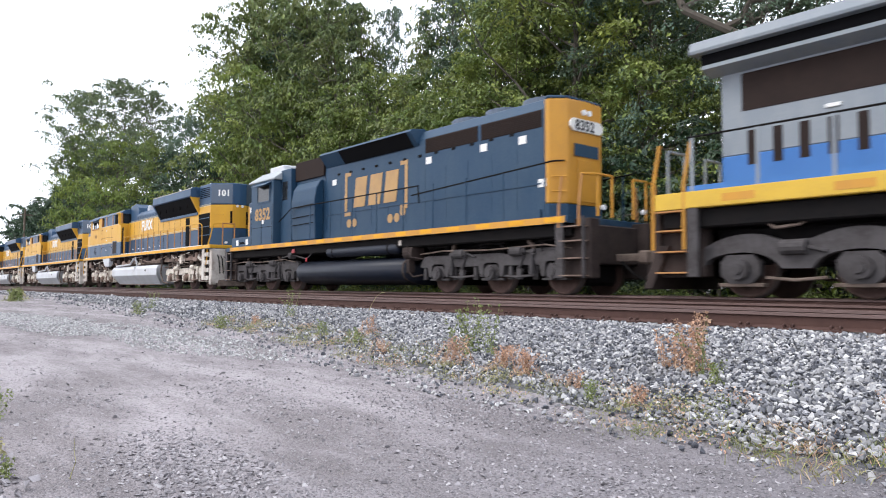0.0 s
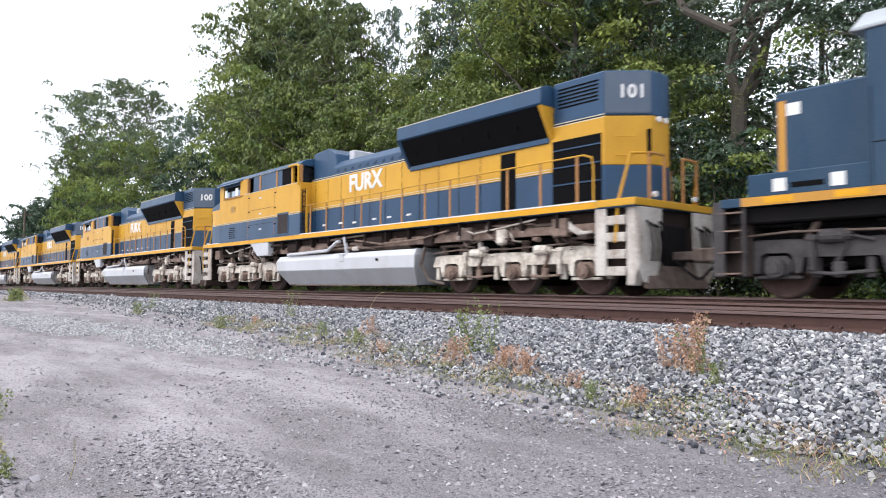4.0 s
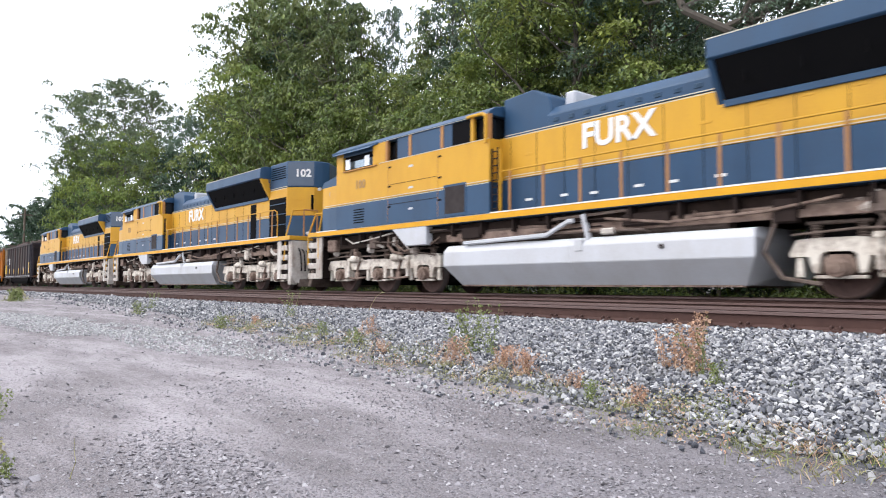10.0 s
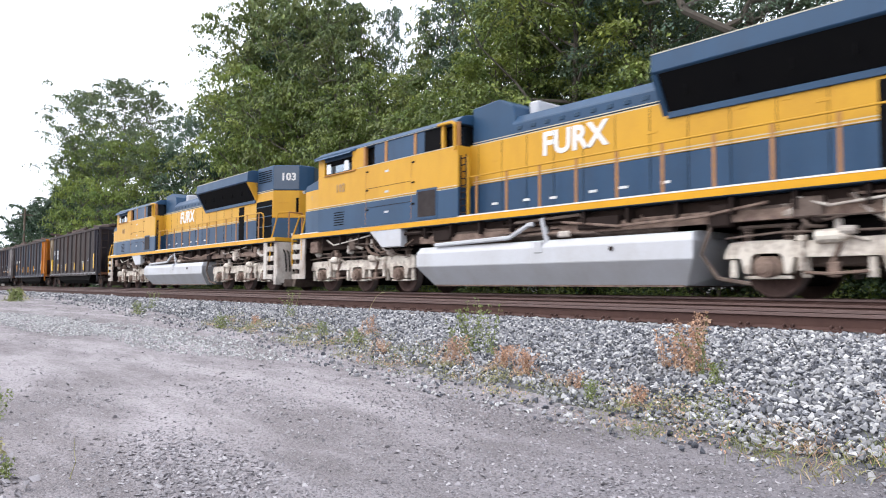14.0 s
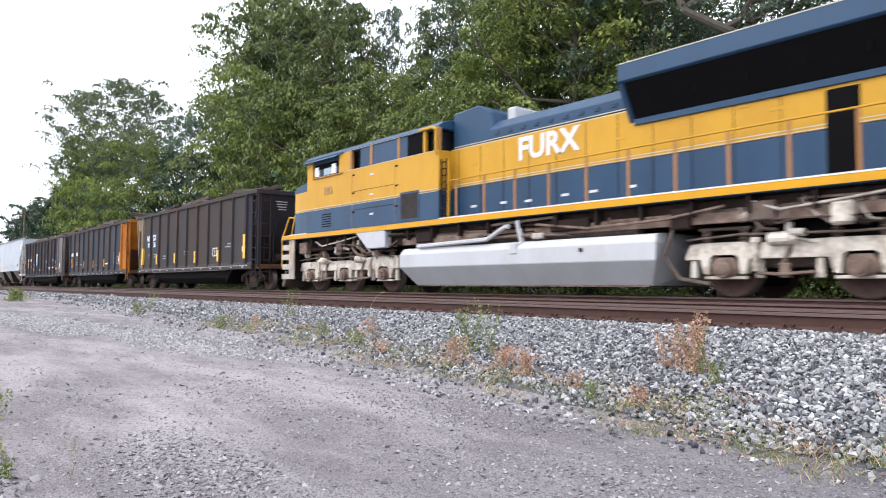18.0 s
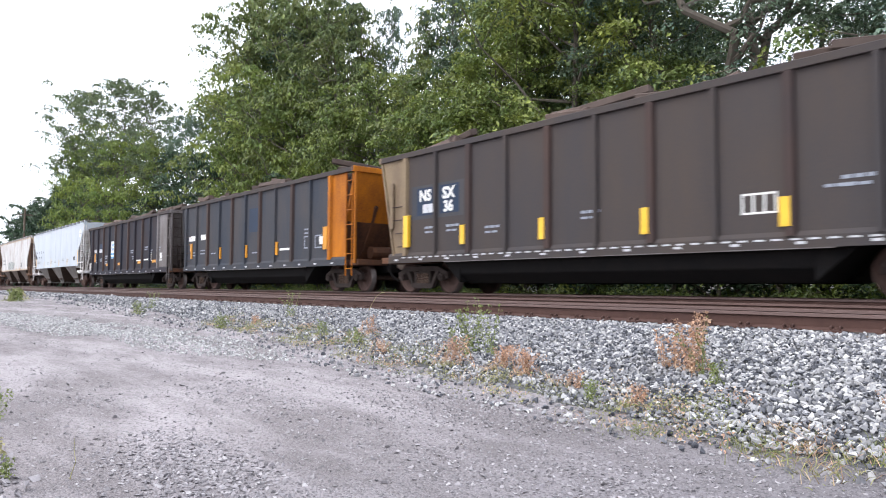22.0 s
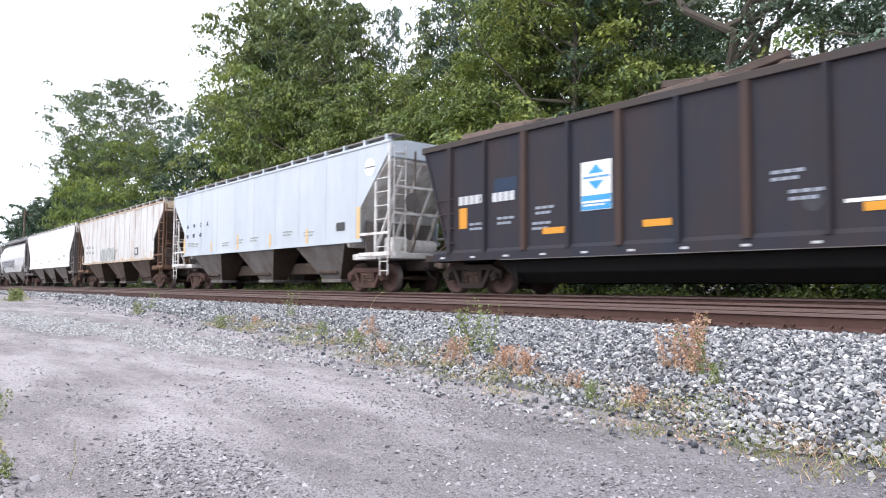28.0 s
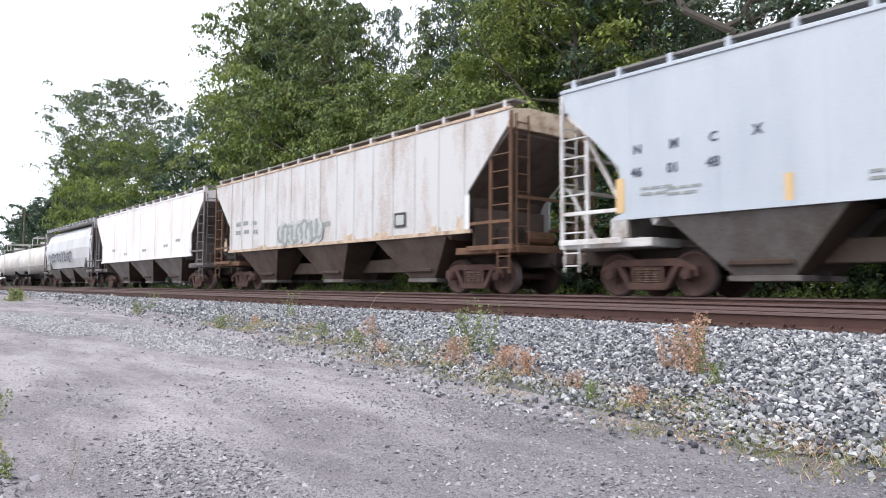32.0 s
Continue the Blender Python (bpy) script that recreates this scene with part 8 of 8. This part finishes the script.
    for x, z in ((-161.5, 2.2), (-159.0, 1.9), (-155.5, 2.0), (-152.0, 2.1), (-150.2, 2.3)):
        bars(H, x - c, x - c + 0.6, z, z + 0.14, W, P_SPRAY, 2)

    H, h, c = covered_hopper(-182.3, -166.4, P_SILVER, "pale silver round-sided covered hopper car with graffiti", P_SILVER, P_BAY, rounded_side=True, frame=P_BARE, bottom=1.4)
    scribble(H, -180.4 - c, -172.4 - c, 1.75, 2.75, W - 0.04, P_SPRAYBLUE, 8)


hoppers()


# ---- tank cars at the tail ----
def tank_car(xl, xr, label):
    c, h = (xl + xr) / 2, (xr - xl) / 2
    T = thing("tank_car", label, "freight car", "tank cars of the train")
    bm = B()
    prof = [(-h + 0.4, 0.1), (-h + 0.45, 0.7), (-h + 0.65, 1.15), (-h + 1.0, 1.36), (h - 1.0, 1.36), (h - 0.65, 1.15), (h - 0.45, 0.7), (h - 0.4, 0.1)]
    lathe(bm, prof, 32)
    bmesh.ops.rotate(bm, verts=bm.verts, cent=(0, 0, 0), matrix=Matrix.Rotation(math.pi / 2, 3, "Z"))
    bmesh.ops.translate(bm, verts=bm.verts, vec=(0, 0, 2.45))
    part("tank_shell", bm, P_TANKW, T, "dusty white tank shell", True)
    part("centre_sill", box(B(), -h, h, -0.35, 0.35, 0.75, 1.12, 0.03), P_DARK, T)
    part("dome", cyl(B(), (0, 0, 3.7), (0, 0, 4.15), 0.55, 18), P_TANKW, T)
    bm = box(B(), -1.2, 1.2, -1.0, 1.0, 3.86, 3.92)
    part("dome_platform", bm, P_ROOF, T)
    for x in (-1.2, 1.2):
        rail_line(T, [(x, -1.0, 3.9), (x, -1.0, 4.55), (x, 1.0, 4.55), (x, 1.0, 3.9)], P_TANKW, 0.03, "guard_rail")
    for s in (-1, 1):
        rail_line(T, [(-1.2, s * 1.0, 4.55), (1.2, s * 1.0, 4.55)], P_TANKW, 0.03, "guard_rail")
        rail_line(T, [(-h + 0.3, s * 1.42, 1.9), (h - 0.3, s * 1.42, 1.9)], P_TANKW, 0.025)
        ladder(T, 0, s * 1.42, 1.1, 3.9, P_TANKW, 0.5, 9)
        part("walkway", box(B(), -h, h, *sorted((s * 1.0, s * 1.45)), 1.08, 1.14), P_DARK, T)
    for k in (-1, 1):
        part("saddle", box(B(), *sorted((k * (h - 2.4), k * (h - 1.6))), -1.0, 1.0, 1.1, 1.7, 0.05), P_DARK, T)
        part("end_platform", box(B(), *sorted((k * (h - 1.0), k * (h + 0.1))), -1.45, 1.45, 1.0, 1.1), P_FRT, T)
        coupler(T, k * (h + 0.7))
        freight_truck(T, k * (h - 1.9))
    ROLLING.append((T, c))


tank_car(-196.9, -183.3, "dusty white tank car with a dome platform")
tank_car(-211.9, -198.3, "dusty white tank car at the end of the visible train")

# ---- ballast stones, road gravel, weeds ----
def ballast():
    rng = np.random.default_rng(21)
    bed = thing("ballast_shoulder", "pale grey crushed stone ballast sloping down from the siding", "ballast", kind="structure")
    kinds = []
    for w, f in stone_shapes(8, rng, 14):
        me = raw_mesh("stone", w, f)
        me.materials.append(M_STONE)
        kinds.append(me)
    # the nearest stones one by one
    for i in range(300):
        x = rng.uniform(-3.6, -1.6)
        toe = lerp_row(x, TOE_Y)
        y = rng.uniform(toe + 0.1, -6.6)
        s = rng.uniform(0.038, 0.062)
        o = part("stone", kinds[i % 8], None, bed)
        o.matrix_local = pose(x, y, ground_z(x, y) + s * 0.32, *(rng.uniform(-25, 25, 2)), rng.uniform(0, 360)) @ Matrix.Diagonal((s, s, s, 1))
    pts, sizes = [], []
    for x0, x1, per, s0, s1 in ((-9, 0.8, 980, 0.030, 0.056), (-18, -9, 560, 0.034, 0.060), (-32, -18, 230, 0.045, 0.075), (-60, -32, 70, 0.07, 0.12)):
        n = int((x1 - x0) * 3.6 * per)
        xs = rng.uniform(x0, x1, n)
        ys = rng.uniform(-9.2, -4.92, n)
        sz = rng.uniform(s0, s1, n) * rng.choice([0.7, 1.0, 1.25], n, p=[0.35, 0.45, 0.2])
        for x, y, s in zip(xs, ys, sz):
            toe = lerp_row(x, TOE_Y)
            edge = (y - toe) + 0.25 * noise.noise(Vector((x * 1.1, y * 1.1, 0)))
            if y > -5.12 and rng.random() < 0.45:
                continue
            if edge > 0.12 or (edge > -0.8 and rng.random() < 0.10):
                pts.append((x, y))
                sizes.append(s)
    me = scatter_stones("loose_stones", pts, sizes, ground_z, M_STONE, rng, 0.10, 10)
    tagged(part("loose_stones", me, M_STONE, bed), kind="stuff")


ballast()


def road_gravel():
    rng = np.random.default_rng(22)
    pts, sizes = [], []
    for x0, x1, y0, y1, n, s0, s1 in ((-7, 0.5, -13.2, -8.6, 21000, 0.010, 0.024), (-16, -5, -13.5, -7.2, 9000, 0.014, 0.030), (-40, -14, -13.5, -6.4, 3000, 0.022, 0.042)):
        xs, ys = rng.uniform(x0, x1, n), rng.uniform(y0, y1, n)
        sz = rng.uniform(s0, s1, n) * rng.choice([0.7, 1.0, 1.9], n, p=[0.6, 0.34, 0.06])
        for x, y, s in zip(xs, ys, sz):
            toe = lerp_row(x, TOE_Y)
            if y > toe + 0.2:
                continue
            # fewer stones where wheels have pressed the road smooth
            m = noise.noise(Vector((x * 0.35 + y * 0.15, y * 1.1, 4)))
            if m < -0.02 and rng.random() < 0.75 and y < toe - 0.7:
                continue
            pts.append((x, y))
            sizes.append(s)
    # a spill of coarser bits in the middle of the road
    for cx, cy, n, rx, ry, s0, s1 in ((-4.2, -11.85, 1100, 0.8, 0.42, 0.014, 0.036), (-3.4, -11.9, 500, 0.6, 0.3, 0.014, 0.036), (-2.4, -10.2, 900, 0.8, 0.6, 0.012, 0.032), (-4.6, -9.6, 900, 1.2, 0.4, 0.012, 0.032), (-4.7, -12.78, 260, 0.9, 0.12, 0.03, 0.08)):
        for _ in range(n):
            pts.append((cx + rng.normal() * rx * 0.6, cy + rng.normal() * ry * 0.6))
            sizes.append(rng.uniform(s0, s1))
    me = scatter_stones("gravel", pts, sizes, ground_z, M_GRIT, rng, 0.27, 8, 0.55)
    tagged(part("gravel", me, M_GRIT), "loose grey gravel strewn over the road", "gravel", kind="stuff")


road_gravel()


def pale_patch():
    """A thin spread of fresh pale gravel across the bend of the road."""
    rng = np.random.default_rng(23)
    pts, sizes = [], []
    for _ in range(5200):
        a, r = rng.uniform(0, 6.283), rng.random() ** 0.6
        x, y = -15.5 + 7.0 * r * math.cos(a) + 1.2 * math.sin(a), -9.9 + 1.25 * r * math.sin(a) + 0.09 * 7.0 * r * math.cos(a)
        if noise.noise(Vector((x * 0.5, y * 1.2, 7))) > -0.25:
            pts.append((x, y))
            sizes.append(rng.uniform(0.03, 0.06))
    me = scatter_stones("fresh_gravel", pts, sizes, ground_z, M_PALE, rng, 0.2, 7)
    tagged(part("fresh_gravel", me, M_PALE), "patch of fresh pale gravel on the road", "gravel", kind="stuff")


pale_patch()


def blade_cloud(base_pts, length, width, rng, lean=0.5):
    """Narrow bent blades (two quads' worth of triangles) from base points."""
    v, f, k = [], [], 0
    for p in base_pts:
        p = np.array(p)
        d = np.array([rng.normal() * lean, rng.normal() * lean, 1.0])
        d /= np.linalg.norm(d)
        L = length * rng.uniform(0.5, 1.15)
        s = np.cross(d, rng.normal(size=3))
        s = s / np.linalg.norm(s) * width * 0.5
        mid = p + d * L * 0.6
        tip = p + d * L + np.array([d[0], d[1], -0.25]) * L * 0.35
        v += [p - s, p + s, mid + s * 0.8, mid - s * 0.8, tip]
        f += [(k, k + 1, k + 2), (k, k + 2, k + 3), (k + 3, k + 2, k + 4)]
        k += 5
    return raw_mesh("blades", np.array(v), np.array(f))


def weed(x, y, h, mat, label, seed, stems=4, leaf=0.05, per=26, spread=0.12, name="weed"):
    """A weed: crooked stems, each with its own leaves."""
    rng = np.random.default_rng(seed)
    W = thing(name, label, "weed", "weeds along the ballast")
    W.location = (x, y, ground_z(x, y) - 0.02)
    for i in range(stems):
        bm = B()
        a = rng.uniform(0, 6.28)
        tilt = rng.uniform(0.05, 0.5)
        top = Vector((math.cos(a) * h * tilt, math.sin(a) * h * tilt, h * rng.uniform(0.65, 1.0)))
        pts = limb(bm, (rng.normal() * spread * 0.3, rng.normal() * spread * 0.3, 0), top, 0.0035 if h > 0.3 else 0.0025, 0.0012, rng, 0.06, 4)
        st = part("stem", bm, mat, W)
        cs = [np.array(pts[0].lerp(top, k)) for k in np.linspace(0.12, 1.0, 9)]
        v, f = leaf_cloud(np.array(cs), leaf * np.linspace(1.0, 0.5, len(cs)), max(3, per // 9), leaf, rng, 0.1)
        part("foliage", raw_mesh("foliage", v, f), mat, st)
    return W


def tuft(x, y, h, mat, label, seed, n=40, r=0.12):
    rng = np.random.default_rng(seed)
    T = thing("grass_tuft", label, "grass", "grass tufts along the road edge")
    T.location = (x, y, ground_z(x, y) - 0.01)
    base = [(rng.normal() * r, rng.normal() * r, 0) for _ in range(n)]
    tagged(part("grass", blade_cloud(base, h, 0.006, rng, 0.8), mat, T), kind="stuff")


def weeds():
    g = "green leafy weed growing out of the ballast"
    d = "dry reddish-brown weed growing out of the ballast"
    weed(-6.64, -7.55, 0.72, M_WEED, "tall green leafy weed growing out of the ballast", 1, 11, 0.034, 56, 0.34)
    weed(-6.2, -7.45, 0.66, M_WEED, "tall green leafy weed growing out of the ballast", 2, 6, 0.032, 42, 0.24)
    weed(-6.35, -7.9, 0.35, M_DRY, d, 3, 14, 0.024, 60, 0.4)
    weed(-3.62, -7.32, 0.60, M_DRY, "tall dry reddish weed growing out of the ballast", 4, 13, 0.030, 84, 0.22)
    weed(-3.88, -7.22, 0.44, M_DRY, d, 28, 8, 0.028, 70, 0.2)
    weed(-3.50, -7.38, 0.56, M_WEED, g, 5, 4, 0.024, 50, 0.08)
    weed(-3.23, -7.6, 0.25, M_WEED, g, 6, 8, 0.025, 30, 0.2)
    weed(-5.08, -8.05, 0.34, M_DRY, d, 7, 14, 0.024, 56, 0.35)
    weed(-5.6, -7.85, 0.30, M_DRY, d, 8, 14, 0.024, 56, 0.4)
    weed(-3.95, -8.4, 0.24, M_WEED, g, 9, 10, 0.022, 28, 0.15)
    weed(-3.5, -8.35, 0.22, M_DRY, d, 10, 11, 0.022, 28, 0.25)
    weed(-4.3, -8.2, 0.24, M_DRY, d, 11, 8, 0.022, 24, 0.2)
    weed(-20.2, -7.5, 0.45, M_WEED, g, 12, 10, 0.044, 30, 0.25)
    weed(-21.6, -6.7, 0.55, M_WEED, g, 13, 6, 0.044, 26, 0.2)
    weed(-13.4, -6.4, 0.62, M_WEED, g, 14, 6, 0.039, 28, 0.15)
    weed(-13.9, -7.7, 0.35, M_WEED, g, 15, 13, 0.033, 26, 0.35)
    weed(-13.6, -7.1, 0.22, M_DRY, "rust-coloured low dry weed on the ballast", 16, 13, 0.028, 26, 0.3)
    weed(-9.3, -7.2, 0.35, M_DRY, d, 17, 10, 0.028, 26, 0.3)
    weed(-9.0, -7.6, 0.28, M_WEED, g, 18, 10, 0.028, 26, 0.3)
    weed(-7.9, -7.9, 0.25, M_DRY, d, 19, 11, 0.025, 26, 0.35)
    weed(-10.6, -7.3, 0.3, M_WEED, g, 20, 8, 0.028, 26, 0.3)
    weed(-1.75, -8.0, 0.24, M_DRY, d, 21, 6, 0.022, 26, 0.15)
    weed(-6.15, -12.565, 0.30, M_WEED, "green leafy weed at the road's far edge", 22, 6, 0.024, 34, 0.05)
    weed(-5.0, -12.70, 0.22, M_STRAW, "dry weed at the road's far edge", 26, 8, 0.022, 30, 0.1)
    weed(-4.45, -12.74, 0.15, M_WEED, "small green weed at the road's far edge", 27, 6, 0.02, 24, 0.06)
    weed(-32.7, -8.6, 0.6, M_WEED, "clump of grassy weeds at the bend of the road", 23, 20, 0.066, 40, 0.8)
    weed(-34.5, -8.2, 0.55, M_STRAW, "clump of yellowing weeds at the bend of the road", 24, 17, 0.066, 40, 0.8)
    weed(-4.25, -12.45, 0.33, M_STRAW, "thin dry stalk beside the road", 25, 1, 0.005, 8, 0.03)
    W = thing("grass_stalk", "single pale dry grass stalk bending over the rail", "grass", at=(-12.1, -5.35, -0.36))
    part("stalk", tube(B(), [(0, 0, 0), (0.12, 0, 0.16), (0.3, 0, 0.33), (0.5, 0, 0.42)], 0.004, 5), M_STRAW, W)
    part("seed_head", cyl(B(), (0.48, 0, 0.415), (0.60, 0, 0.42), 0.012, 6, 0.004), M_STRAW, W)
    rng = random.Random(9)
    for i in range(150):
        x = -1.6 - 14 * rng.random() ** 1.4
        y = lerp_row(x, TOE_Y) + rng.uniform(-0.15, 0.75)
        k = rng.random()
        mat, lab = ((M_WEED, "short green grass tuft at the edge of the ballast") if k < 0.3 else (M_STRAW, "short yellowed grass tuft at the edge of the ballast") if k < 0.75 else (M_DRY, "low reddish dry tuft at the edge of the ballast"))
        tuft(x, y, rng.uniform(0.04, 0.11), mat, lab, 100 + i, rng.randint(30, 80), rng.uniform(0.07, 0.2))
    # low scrubby growth along the foot of the ballast
    r = np.random.default_rng(33)
    for mat, lab, per in ((M_WEED, "low green weeds along the foot of the ballast", 170), (M_DRY, "low reddish dry weeds along the foot of the ballast", 170), (M_STRAW, "low straw-coloured weeds along the foot of the ballast", 190)):
        cs = []
        while len(cs) < per:
            x = -1.5 - 15 * r.random() ** 1.2
            y = lerp_row(x, TOE_Y) + r.normal() * 0.32 + 0.25
            if noise.noise(Vector((x * 0.9, y * 0.9, per))) > 0.12:
                cs.append((x, y, ground_z(x, y) + r.uniform(0.02, 0.09)))
        cs = np.array(cs)
        v, f = leaf_cloud(cs, np.full(len(cs), 0.05), 12, 0.022, r, 0.1)
        tagged(part("low_weeds", raw_mesh("low_weeds", v, f), mat), lab, "weeds", kind="stuff")
    # tall pale weeds just beyond the main track
    r = np.random.default_rng(37)
    cs = []
    while len(cs) < 900:
        x, y = r.uniform(-58, 2), r.uniform(1.95, 2.9)
        hgt = noise.noise(Vector((x * 0.45, 8.0, 2))) + 0.4 * noise.noise(Vector((x * 1.7, 3.0, 2)))
        if hgt > -0.15:
            cs.append((x, y, ground_z(x, y) + r.uniform(0.05, 0.42 + 0.42 * hgt)))
    cs = np.array(cs)
    v, f = leaf_cloud(cs, np.full(len(cs), 0.11), 16, 0.07, r, 0.1)
    tagged(part("track_weeds", raw_mesh("track_weeds", v, f), M_WEED), "pale green weeds at the foot of the main track", "weeds", kind="stuff")
    # ground cover behind the train
    r = np.random.default_rng(31)
    n = 4200
    cs = np.stack([r.uniform(-62, 3, n), r.uniform(2.4, 7.5, n), np.zeros(n)], 1)
    for c in cs:
        c[2] = ground_z(c[0], c[1]) + r.uniform(0.1, 0.75) * (0.55 + 0.6 * noise.noise(Vector((c[0] * 0.5, c[1], 1)))) + 0.15
    v, f = leaf_cloud(cs, np.full(n, 0.2), 16, 0.11, r, 0.1)
    tagged(part("undergrowth", raw_mesh("undergrowth", v, f), LEAVES[2]), "bright green weeds and ground cover behind the track", "undergrowth", kind="stuff")


weeds()



# ---- the train passes ----
def run(t):
    """Metres that the train has gone by t seconds, from the reference moment."""
    return 5.837 * (t - 13) + 0.01224 * (t - 13) ** 2


def motions():
    times = [i * 0.8 for i in range(41)]
    for car, x in ROLLING:
        walk(car, [(t, pose(x + run(t), 0, 0)) for t in times])
        for o in car.children:
            if o.name.startswith("wheelset"):
                wx, r = o.location.x, o.location.z
                walk(o, [(i / 10, pose(wx, 0, r, 0, math.degrees(run(i / 10) / r) % 360, 0)) for i in range(321)])


motions()
